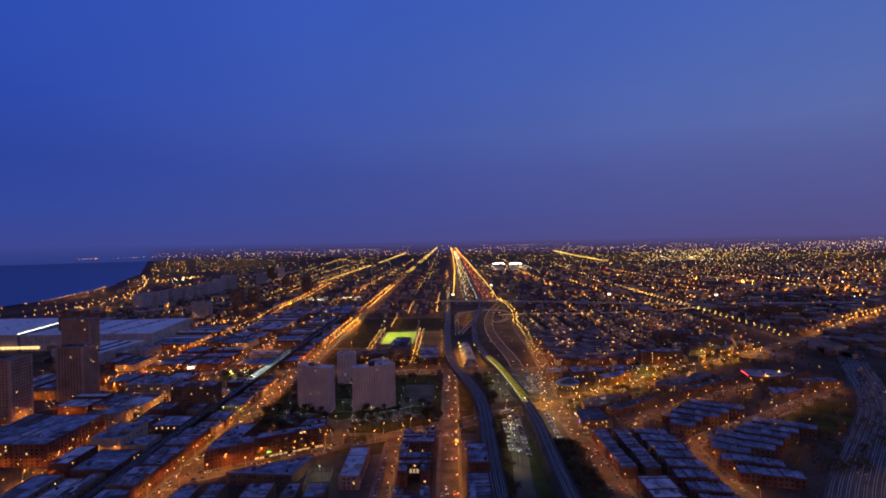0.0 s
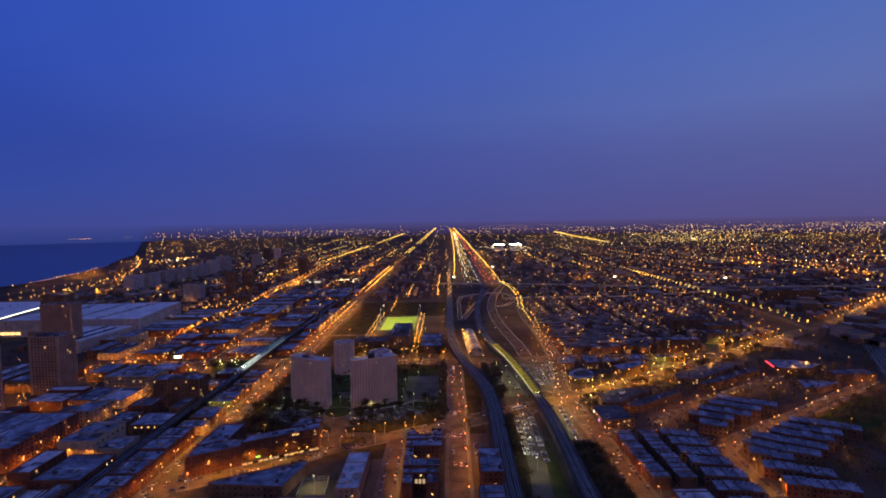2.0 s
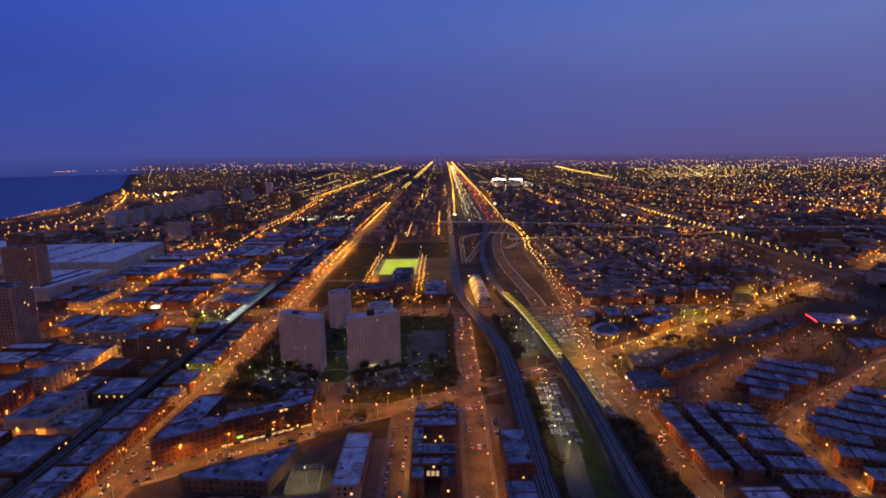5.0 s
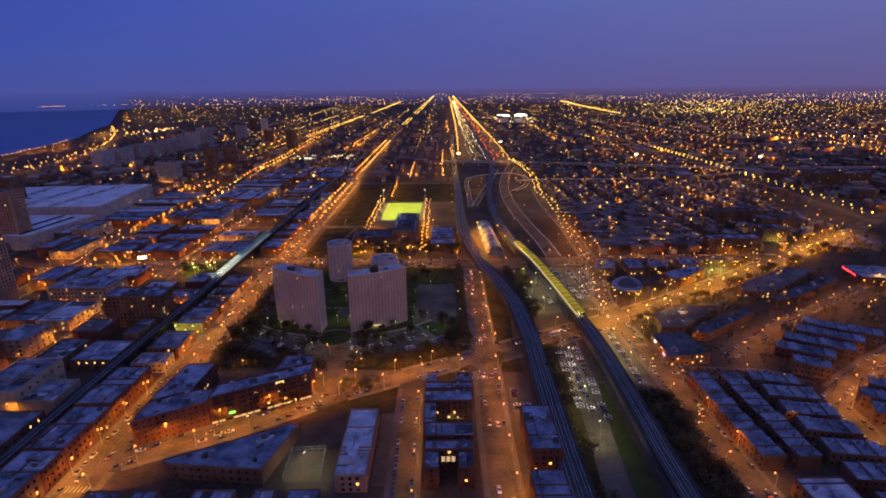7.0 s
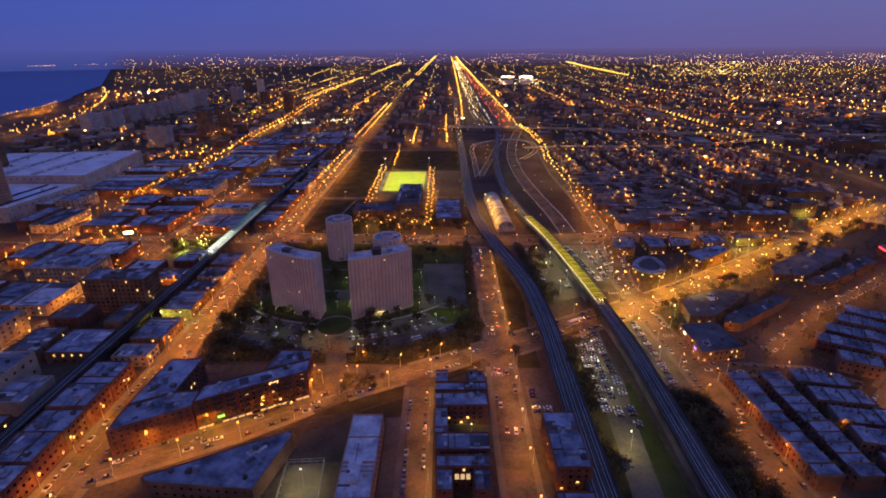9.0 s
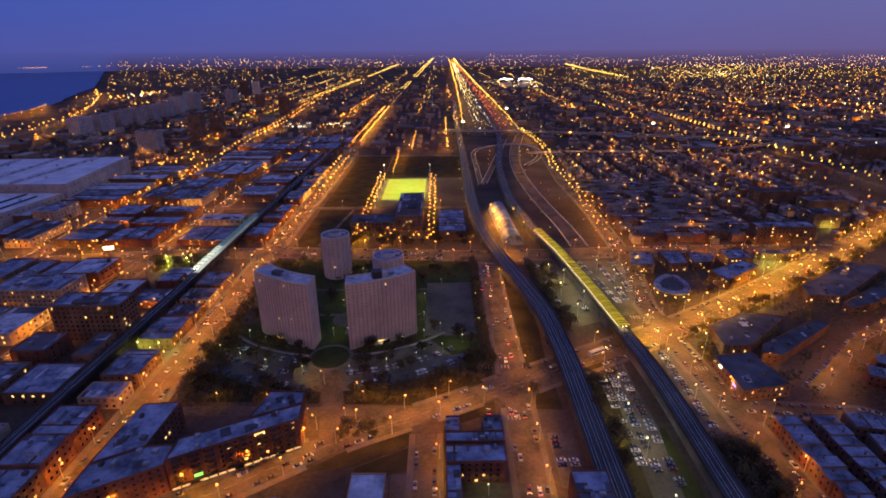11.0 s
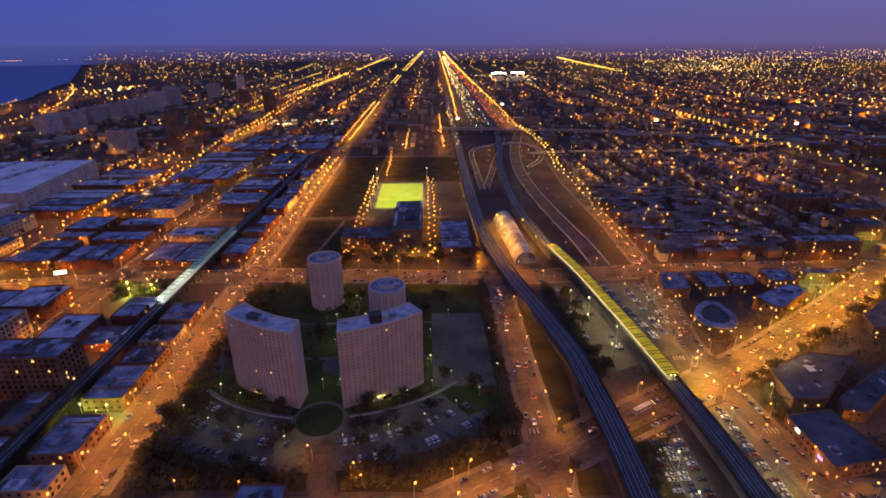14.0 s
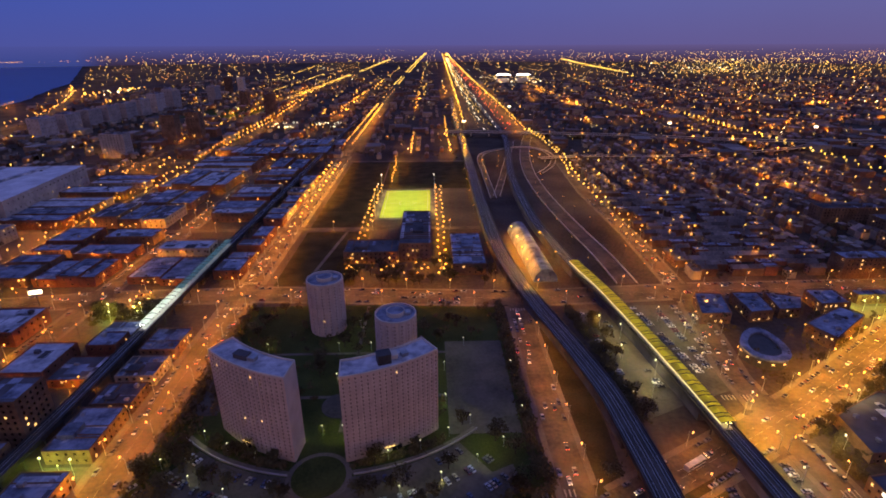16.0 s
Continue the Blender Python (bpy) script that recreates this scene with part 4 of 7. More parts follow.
slab_tower(6.1, 34.4, "curved grey concrete apartment tower with rounded windows", 3, [(18.5, 92.5, 6.0, 5.0, 4.6, DARK_STEEL), (21.5, 91.0, 4.0, 4.0, 2.0, PALE_CONCRETE), (25, 92, 3, 3, 1.6, METAL)])
slab_tower(-36.0, -7.5, "curved grey concrete apartment tower facing the street", 5, [(-24.0, 92.0, 7.0, 4.0, 2.2, ROOF_DARK), (-20.5, 91.0, 4.0, 3.0, 1.6, METAL)])

ROUND_WINDOW = window_mesh("window", 1.3, 1.35, True).mesh("round_tower_window", CONCRETE, TOWER_GLASS)


def round_tower(cx, cy, label, seed):
    pick = random.Random(seed)
    lobes, rr, h, rows = 18, 11.3, 36.5, 15
    root = thing("round_tower", label, "apartment tower", "round concrete towers", pose(cx, cy, 0))
    outline = []
    for i in range(lobes * 4):
        t = 2 * math.pi * i / (lobes * 4)
        outline.append(((rr + 0.55 * abs(math.sin(t * lobes / 2))) * math.cos(t), (rr + 0.55 * abs(math.sin(t * lobes / 2))) * math.sin(t)))
    w = Build()
    w.prism(outline, 0, h)
    part("wall", w, CONCRETE, root, "scalloped concrete drum")
    m = 48
    for r0, r1, z0, z1 in ((rr + 0.4, rr - 0.3, h, h + 1.0), (5.2, 4.8, h, h + 2.6)):
        rim = Build()
        o = [(r0 * math.cos(2 * math.pi * i / m), r0 * math.sin(2 * math.pi * i / m)) for i in range(m)]
        q = [(r1 * math.cos(2 * math.pi * i / m), r1 * math.sin(2 * math.pi * i / m)) for i in range(m)]
        for i in range(m):
            j = (i + 1) % m
            rim.face([(*o[i], z0), (*o[j], z0), (*o[j], z1), (*o[i], z1)])
            rim.face([(*o[i], z1), (*o[j], z1), (*q[j], z1), (*q[i], z1)])
            rim.face([(*q[i], z1), (*q[j], z1), (*q[j], z0), (*q[i], z0)])
        part("parapet" if z1 < h + 2 else "plant_drum", rim, PALE_CONCRETE, root)
    top = Build()
    top.face([((rr - 0.3) * math.cos(2 * math.pi * i / m), (rr - 0.3) * math.sin(2 * math.pi * i / m), h + 0.06) for i in range(m)])
    top.face([(4.8 * math.cos(2 * math.pi * i / m), 4.8 * math.sin(2 * math.pi * i / m), h + 2.3) for i in range(m)])
    part("roof", top, ROOF, root, "pale round roof")
    hut = Build()
    hut.box(5.5, -2.0, h, 8.5, 2.0, h + 1.8)
    part("plant_room", hut, METAL, root, "rooftop plant room")
    rear = Build()
    for k in range(rows):
        z = 2.6 + k * (h - 4.6) / (rows - 1)
        for c in range(lobes):
            a = 360 * (c + 0.5) / lobes
            if math.sin(radians(a)) > 0.3:
                m4 = pose((rr + 0.52) * math.cos(radians(a)), (rr + 0.52) * math.sin(radians(a)), z, 0, 0, a + 90)
                proto = window_mesh("window", 1.3, 1.35, True)
                base = len(rear.v)
                rear.v += [tuple(m4 @ Vector(p)) for p in proto.v]
                rear.f += [tuple(base + i for i in f) for f in proto.f]
                rear.k += proto.k
                continue
            me = SLAB_WINDOW_LIT if pick.random() < 0.004 else ROUND_WINDOW
            part("window", me, None, root, "", pose((rr + 0.52) * math.cos(radians(a)), (rr + 0.52) * math.sin(radians(a)), z, 0, 0, a + 90))
    tagged(part("rear_glazing", rear, [CONCRETE, TOWER_GLASS], root), kind="stuff")
    return root


round_tower(-29.5, 120.5, "round grey concrete tower with scalloped walls", 11)
round_tower(19.5, 73.0, "round grey concrete tower behind a curved tower", 12)


# ---- blocks and shops ----
WINDOWS = {}


def pane(w, h, lit):
    key = (w, h, lit)
    if key not in WINDOWS:
        WINDOWS[key] = window_mesh("window", w, h).mesh("window", TYRE if w < 1.55 else BROWN_BRICK, ROOM_GLOW if lit else GLASS)
    return WINDOWS[key]


def shrink(poly, d):
    cx = sum(p[0] for p in poly) / len(poly)
    out = []
    n = len(poly)
    for i in range(n):
        ax, ay = poly[i - 1]
        bx, by = poly[i]
        cx2, cy2 = poly[(i + 1) % n]
        u, v = Vector((bx - ax, by - ay)).normalized(), Vector((cx2 - bx, cy2 - by)).normalized()
        nu, nv = Vector((-u.y, u.x)), Vector((-v.y, v.x))
        s = nu + nv
        k = d / max(0.3, s.length_squared / 2)
        out.append((bx + s.x * k, by + s.y * k))
    return out


def building(name, label, category, poly, h, wall, roof, floors=0, lit=0.03, units=2, seed=0, group="", spacing=3.2, sides=None, huts=True):
    """A flat-roofed block on a counter-clockwise plan: walls with a parapet, roof, roof plant, windows."""
    pick = random.Random(seed * 31 + int(abs(poly[0][0] * 7 + poly[0][1] * 13)))
    root = thing(name, label, category, group)
    inner = shrink(poly, 0.35)
    n = len(poly)
    b = Build()
    lip = 0.7
    b.v += [(x, y, 0) for x, y in poly] + [(x, y, h + lip) for x, y in poly] + [(x, y, h + lip) for x, y in inner] + [(x, y, h - 0.1) for x, y in inner]
    for q in range(3):
        for i in range(n):
            j = (i + 1) % n
            b.f.append((q * n + i, q * n + j, (q + 1) * n + j, (q + 1) * n + i))
            b.k.append(0)
    part("wall", b, wall, root)
    t = Build()
    cx, cy = sum(p[0] for p in poly) / n, sum(p[1] for p in poly) / n
    spans = [sorted({round(p[a], 3) for p in inner}) for a in (0, 1)]
    if n == 4 and len(spans[0]) == 2 and len(spans[1]) == 2:
        cuts = [[lo] + sorted(pick.uniform(lo + 1, hi - 1) for q in range(max(1, min(7, int((hi - lo) / 4.5))))) + [hi] for lo, hi in spans]
        nx = len(cuts[0])
        t.v += [(x, y, h) for y in cuts[1] for x in cuts[0]]
        for r in range(len(cuts[1]) - 1):
            for c in range(nx - 1):
                k0 = r * nx + c
                t.f.append((k0, k0 + 1, k0 + nx + 1, k0 + nx))
                t.k.append(pick.choices([0, 1, 2], [0.78, 0.15, 0.07])[0])
    else:
        t.face([(x, y, h) for x, y in inner])
        for q in range(3):
            e, s = pick.choice(inner), pick.uniform(0.1, 0.55)
            w, d = pick.uniform(0.8, 2.4), pick.uniform(0.8, 3.4)
            sheet = Build()
            sheet.box(-w, -d, 0.0, w, d, 0.02 + 0.006 * q)
            part("roof_patch", sheet, pick.choice([ROOF_DARK, ROOF_DARK, ROOF_WHITE]), root, "", pose(cx + (e[0] - cx) * s, cy + (e[1] - cy) * s, h, 0, 0, math.degrees(math.atan2(poly[1][1] - poly[0][1], poly[1][0] - poly[0][0]))))
    part("roof", t, [roof, ROOF_DARK if roof is not ROOF_DARK else ROOF, ROOF_WHITE], root, "flat roof with patched sheets")
    for q in range(units):
        e, s = pick.choice(inner), pick.uniform(0.25, 0.7)
        x, y = cx + (e[0] - cx) * s, cy + (e[1] - cy) * s
        w, d, hh = pick.uniform(1.2, 3.2), pick.uniform(1.2, 2.6), pick.uniform(0.8, 2.2)
        u = Build()
        u.box(-w / 2, -d / 2, 0.15, w / 2, d / 2, hh)
        u.box(-w / 2 + 0.3, -d / 2 + 0.3, hh, w / 2 - 0.3, d / 2 - 0.3, hh + 0.25)
        part("roof_unit", u, pick.choice([METAL, ROOF_DARK, ROOF]), root, "rooftop air unit", pose(x, y, h, 0, 0, pick.choice([0, 0, 90])))
    xs, ys = [p[0] for p in poly], [p[1] for p in poly]
    if huts and n == 4 and len({round(v, 3) for v in xs}) == 2:
        lx, ly = max(xs) - min(xs), max(ys) - min(ys)
        for q in range(int(max(lx, ly) / pick.uniform(9, 15))):
            t = pick.uniform(0.12, 0.88)
            d = Build()
            if lx > ly:
                d.box(min(xs) + lx * t - 0.2, min(ys) + 0.4, h, min(xs) + lx * t + 0.2, max(ys) - 0.4, h + 0.55)
            else:
                d.box(min(xs) + 0.4, min(ys) + ly * t - 0.2, h, max(xs) - 0.4, min(ys) + ly * t + 0.2, h + 0.55)
            part("roof_divider", d, wall, root)
        if min(lx, ly) > 14:
            w, v = pick.uniform(0.2, 0.4) * lx, pick.uniform(0.2, 0.4) * ly
            x, y = min(xs) + pick.uniform(0.1, 0.5) * lx, min(ys) + pick.uniform(0.1, 0.5) * ly
            d = Build()
            d.box(x, y, h, x + w, y + v, h + pick.uniform(1.0, 3.0))
            part("roof_house", d, roof, root, "raised roof section")
    far = cy > 70 or cx < -205 or cx > 265 or (cy < -185)
    joined = Build()
    for i in range(n):
        if not floors or (sides is not None and i not in sides):
            continue
        (ax, ay), (bx, by) = poly[i], poly[(i + 1) % n]
        ln = math.hypot(bx - ax, by - ay)
        nx, ny = (by - ay) / ln, -(bx - ax) / ln
        if ny > 0.35 and sides is None:
            continue
        cols = int((ln - 1.5) / spacing)
        ang = math.degrees(math.atan2(by - ay, bx - ax))
        for k in range(floors):
            z = (k + 0.55) * h / floors
            for c in range(cols):
                s = (ln - (cols - 1) * spacing) / 2 + c * spacing
                glows = pick.random() < lit
                m4 = pose(ax + (bx - ax) * s / ln, ay + (by - ay) * s / ln, z, 0, 0, ang)
                if not far:
                    part("window", pane(1.6, min(1.7, h / floors * 0.55), glows), None, root, "", m4)
                    continue
                proto = window_mesh("window", 1.7, min(1.8, h / floors * 0.55))
                base = len(joined.v)
                joined.v += [tuple(m4 @ Vector(p)) for p in proto.v]
                joined.f += [tuple(base + q for q in f) for f in proto.f]
                joined.k += [2 if (k2 and glows) else k2 for k2 in proto.k]
    if joined.f:
        tagged(part("glazing", joined, [BROWN_BRICK, GLASS, ROOM_GLOW], root), kind="stuff")
    return root


# row of shops between the elevated railway and the street
y = -232.0
for i, (d, h, mt, rf) in enumerate([(30, 12, BRICK, ROOF), (22, 11, BRICK, ROOF), (18, 12.5, BROWN_BRICK, ROOF), (16, 11.5, BRICK, ROOF), (20, 12, BRICK, ROOF), (17, 11, BROWN_BRICK, ROOF), (20, 12.2, BRICK, ROOF), (22, 11.4, BRICK, ROOF)]):
    building("brick_terrace", "three-storey red-brick shop terrace beside the elevated railway", "terrace", rect(-137.5, y, -117.0, y + d - 0.4), h, mt, rf, 3, 0.06, 3, i, "brick terraces", 3.4, (1,))
    y += d
for i, (y0, y1, h, mt, rf) in enumerate([(-56, -42, 7, BEIGE, ROOF), (-36, -9, 7.5, BROWN_BRICK, ROOF), (3, 33, 7.5, BROWN_BRICK, ROOF), (37, 55, 6, BROWN_BRICK, ROOF_DARK), (60, 80, 6.5, BEIGE, ROOF_DARK), (86, 111, 7, BROWN_BRICK, ROOF)]):
    building("shop", "low flat-roofed shop between elevated railway and street", "shop", rect(-137.5, y0, -116, y1), h, mt, rf, 2, 0.12, 3, i, "low shops", 4.0, (0, 1))
# wedge-shaped brick apartments
building("apartment_block", "red-brick apartment wing along the street corner", "apartment block", [(-93, -130.5), (-61, -112.5), (-62.5, -100), (-74.5, -101.2), (-94, -112)], 15, BRICK, ROOF, 5, 0.06, 5, 1, "wedge apartment wings", 3.2, (0, 4))
building("apartment_block", "long red-brick apartment wing beside the wide street", "apartment block", [(-93.9, -111.4), (-74.7, -100.8), (-73.5, -70), (-92, -71.5)], 15, BRICK, ROOF, 5, 0.05, 5, 3, "wedge apartment wings", 3.4, (1, 3))
LONG_BLOCK = building("apartment_block", "long red-brick apartment block with dark balconies", "apartment block", [(-60.5, -112.3), (-9.5, -86.3), (-10.5, -75), (-60.5, -98.8)], 17, BRICK, ROOF, 6, 0.03, 7, 2, "wedge apartment wings", 3.2, (0, 1))
building("apartment_block", "red-brick end wing with pale vertical bands", "apartment block", [(-33.8, -85.4), (-10.7, -74.5), (-11.5, -65.5), (-29.5, -65)], 17, BRICK, ROOF, 6, 0.05, 4, 4, "wedge apartment wings", 3.4, (1,))


bar_form = Build()
bar_form.box(-0.03, -0.03, 0.0, 0.03, 0.03, 0.92)
BAR = bar_form.mesh("bar", DARK_STEEL)


def balcony_run():
    """Dark stacked balconies on the long brick block."""
    ax, ay, bx, by = -60.0, -112.2, -10.0, -86.7
    ang = math.degrees(math.atan2(by - ay, bx - ax))
    for c in range(8):
        s = (c + 0.5) / 8
        x, y = ax + (bx - ax) * s, ay + (by - ay) * s
        root = thing("balcony_stack", "stack of dark steel balconies on a brick block", "balcony", "balcony stacks", pose(x, y, 0, 0, 0, ang))
        for k in range(5):
            z = 3.6 + 3.1 * k
            f = Build()
            f.box(-1.6, -1.5, z, 1.6, 0.0, z + 0.18)
            part("floor", f, DARK_STEEL, root)
            r = Build()
            r.box(-1.62, -1.52, z + 1.1, 1.62, -1.42, z + 1.18)
            rail = part("railing", r, DARK_STEEL, root)
            for q in range(9):
                part("bar", BAR, None, rail, "", pose(-1.6 + 0.4 * q, -1.47, z + 0.18))
        for px in (-1.55, 1.55):
            post = Build()
            post.box(px - 0.08, -1.5, 0, px + 0.08, -1.34, 17.0)
            part("post", post, DARK_STEEL, root)


balcony_run()


def shop_fronts():
    """Pale lit shop windows at the foot of the long brick block."""
    ax, ay, bx, by = -60.2, -112.3, -9.8, -86.6
    ang = math.degrees(math.atan2(by - ay, bx - ax))
    for c in range(15):
        s = (c + 0.5) / 15
        f = Build()
        f.box(-1.55, -0.14, 0.5, 1.55, 0.02, 2.2)
        f.box(-1.7, -1.1, 2.35, 1.7, 0.0, 2.6, 1)
        part("shop_front", f, [SHOP_GLOW if c % 5 != 2 else GLASS, DARK_STEEL], LONG_BLOCK, "pale lit shop window under a narrow dark awning", pose(ax + (bx - ax) * s, ay + (by - ay) * s, 0.05, 0, 0, ang))


shop_fronts()
building("shop_building", "low triangular blue-grey roofed building by the avenue", "shop", [(-67, -150.5), (-63, -153.5), (-16, -158), (-11.5, -140), (-7.5, -124.5), (-11, -122.5)], 8, BROWN_BRICK, ROOF, 2, 0.04, 6, 4, "", 4.0, (0, 1))
building("school_wing", "long building with a white roof and dark stains", "building", rect(19.5, -164, 34.5, -113), 9.5, TAN_BRICK, ROOF_WHITE, 3, 0.05, 2, 5, "", 3.4, (0, 1, 3))
COURT_WINGS = [(60.5, -97, 88, -90.4), (60.5, -90, 67.5, -79.5), (78.5, -90, 88, -79.5), (60.5, -109.5, 87.5, -99), (60.5, -128.6, 67, -110), (61, -140, 86, -129),
               (61.5, -150, 85.5, -143), (61.5, -162, 68.5, -150.4), (77.5, -162, 85, -150.4), (61, -206, 86, -196), (61, -195.6, 68, -184), (79, -195.6, 86, -184)]
for i, (x0, y0, x1, y1) in enumerate(COURT_WINGS):
    wing = building("courtyard_block", "wing of a brick courtyard block with a blue-grey roof", "apartment block", rect(x0, y0, x1, y1), 12 if y1 - y0 < 11.2 else 11.4, BRICK, ROOF, 4, 0.06, 3, i, "courtyard blocks", 3.2, (0, 1, 3))
    if i == 6:
        panes = Build()
        for q in range(3):
            panes.box(69.6 + 2.5 * q, -150.2, 5.2, 71.4 + 2.5 * q, -149.98, 8.2)
        part("stair_window", panes, SHOP_GLOW, wing, "tall warm lit stair window over the court")
building("brick_block", "brick block with a blue roof beside the viaduct", "building", rect(113.5, -152, 129, -116), 13, BRICK, ROOF, 4, 0.05, 7, 9, "", 3.4, (0, 1, 3))
for x0, x1 in ((-88, -74), (-68, -57), (-41, -23), (-14, -4), (1, 15)):
    building("terrace_house", "low dark terrace house with a blue-grey roof", "house", rect(x0, -192, x1, -171.5), 9, BROWN_BRICK, ROOF, 2, 0.05, 2, int(x0), "terrace houses", 3.6, (2,))
building("brick_block", "brick block close to the viaduct", "building", rect(111, -232, 127, -162), 10, BRICK, ROOF, 4, 0.05, 4, 10, "", 3.4, (2, 3))

# between the elevated railway and the next avenue, and further
building("apartment_house", "eight-storey brown-brick apartment house with pale bays", "apartment house", rect(-198, 14, -152, 34), 26, BROWN_BRICK, ROOF_DARK, 8, 0.05, 4, 12, "", 3.4, (0, 1))
building("office_house", "pale five-storey office house with tall windows", "office building", rect(-275, 57, -222, 86), 17, BEIGE, ROOF, 5, 0.1, 4, 13, "", 3.6, (0, 1))
building("apartment_block", "six-storey red-brick apartment block with pale bays", "apartment block", rect(-300, -119, -226, -48), 18, BRICK, ROOF, 6, 0.06, 8, 14, "mid-rise blocks", 4.2, (0, 1))
building("loft_house", "pale rendered loft house with a blank side wall", "loft", rect(-204, -101, -177, -62), 15, BEIGE, ROOF, 2, 0.02, 3, 15, "mid-rise blocks", 6.0, (1,))
building("loft_house", "lower pale rendered annex with a flat roof", "loft", rect(-176.4, -101, -156, -78), 9, BEIGE, ROOF, 0, 0.0, 2, 16, "mid-rise blocks")
BLOCKS = [(-204, -52, -152, -24, 8), (-204, -20, -152, 6, 10), (-203, 62, -178, 94, 8), (-176, 60, -152, 84, 6.5), (-174, 88, -152, 124, 8), 
                    (-204, -150, -152, -112, 12), (-204, -200, -152, -156, 9), (-322, 96, -224, 136, 9), (-322, 6, -282, 50, 10), (-278, 2, -224, 48, 9), (-322, -40, -270, -4, 12), (-264, -40, -224, -8, 12), 
          (-322, -200, -226, -140, 13), (-204, 190, -152, 236, 7), (-204, 244, -158, 300, 9), (-138, 200, -116, 246, 7), (-138, 256, -116, 308, 8), (-322, 190, -282, 240, 11), (-276, 190, -226, 228, 8), (-276, 240, -226, 304, 10),
          (-318, 250, -284, 306, 9), (-420, 190, -346, 250, 10), (-420, 262, -346, 306, 12), (-424, 60, -344, 132, 12), (-424, -40, -344, 46, 12), (-424, -150, -344, -56, 16), (-204, 330, -152, 400, 10), (-204, 410, -152, 470, 9), (-136, 330, -116, 420, 9),
          (-136, 430, -116, 520, 8), (-200, 480, -152, 560, 9), (-316, 330, -226, 380, 11), (-316, 392, -226, 450, 9), (-312, 462, -226, 540, 12), (-420, 330, -342, 420, 12), (-420, 440, -342, 540, 10), (-314, 552, -226, 640, 11), (-200, 570, -120, 640, 9),
          (-300, 680, -120, 740, 10), (-300, 760, -120, 830, 9)]
for i, (x0, y0, x1, y1, h) in enumerate(BLOCKS):
    pick = random.Random(400 + i)
    along_x = (x1 - x0) > (y1 - y0)
    lo, hi = (x0, x1) if along_x else (y0, y1)
    at = lo
    while at < hi - 8:
        size = min(hi - at, pick.uniform(15, 30))
        if hi - at - size < 9:
            size = hi - at
        inset = pick.choice([0, 0, 0, 4, 7])
        hh = h * pick.uniform(0.72, 1.22)
        box4 = rect(at, y0 + inset, at + size - 0.6, y1) if along_x else rect(x0 + inset, at, x1, at + size - 0.6)
        if pick.random() < 0.88:
            mt = pick.choice([BROWN_BRICK, BEIGE, BRICK, BROWN_BRICK, BRICK])
            building("warehouse", "low flat-roofed brick warehouse on a city block", "warehouse", box4, hh, mt, pick.choice([ROOF, ROOF, ROOF, ROOF_DARK, ROOF_WHITE]), 2 if hh < 11 else 4, 0.08, pick.choice([0, 1, 1, 2]), i, "warehouse blocks", 5.5, (0, 1), False)
        at += size + pick.choice([0, 0, 0, 3.0])

# tall houses to the lake side
building("residential_tower", "dark twin residential tower near the convention halls", "residential tower", rect(-602, 384, -560, 408), 62, BROWN_BRICK, ROOF_DARK, 22, 0.012, 3, 21, "lakeside towers", 3.6, (0, 1))
building("residential_tower", "dark residential tower with a pale crown", "residential tower", rect(-484, 236, -440, 258), 68, TAN_BRICK, ROOF_DARK, 20, 0.014, 3, 22, "lakeside towers", 3.6, (0, 1))
building("residential_tower", "tall brown-brick residential tower", "residential tower", rect(-350, 52, -318, 78), 62, TAN_BRICK, ROOF_DARK, 20, 0.014, 3, 23, "lakeside towers", 3.4, (0, 1))
building("residential_tower", "tall brown-brick residential tower by the avenue", "residential tower", rect(-368, -20, -340, 8), 64, TAN_BRICK, ROOF_DARK, 20, 0.014, 3, 24, "lakeside towers", 3.4, (0, 1))
for i, (x, yy, h) in enumerate([(-790, 905, 40), (-782, 975, 40), (-776, 1045, 41), (-772, 1115, 42), (-770, 1190, 42), (-774, 1270, 43), (-770, 1350, 52), (-760, 1430, 54), (-800, 1500, 54), (-830, 1560, 50), (-700, 1600, 54)]):
    building("slab_block", "grey concrete apartment slab near the lake", "apartment block", rect(x, yy, x + 26, yy + 52), h, SLAB_CONCRETE, ROOF, 5, 0.03, 1, 30 + i, "pale lakeside slabs", 8.0, (0, 1))
for i, (x, yy, h, mt) in enumerate([(-478, 830, 55, BROWN_BRICK), (-455, 885, 54, BROWN_BRICK), (-520, 700, 40, SLAB_CONCRETE), (-396, 1217, 62, BROWN_BRICK), (-420, 1290, 60, BROWN_BRICK), (-807, 2040, 60, BROWN_BRICK), (-760, 2060, 58, PALE_CONCRETE), (-560, 1500, 45, BROWN_BRICK)]):
    building("residential_tower", "tall apartment tower among low streets", "residential tower", rect(x, yy, x + (26 if h != 40 else 40), yy + 24), h, mt, ROOF_DARK, 10, 0.02, 2, 50 + i, "far towers", 5.0, (0, 1))
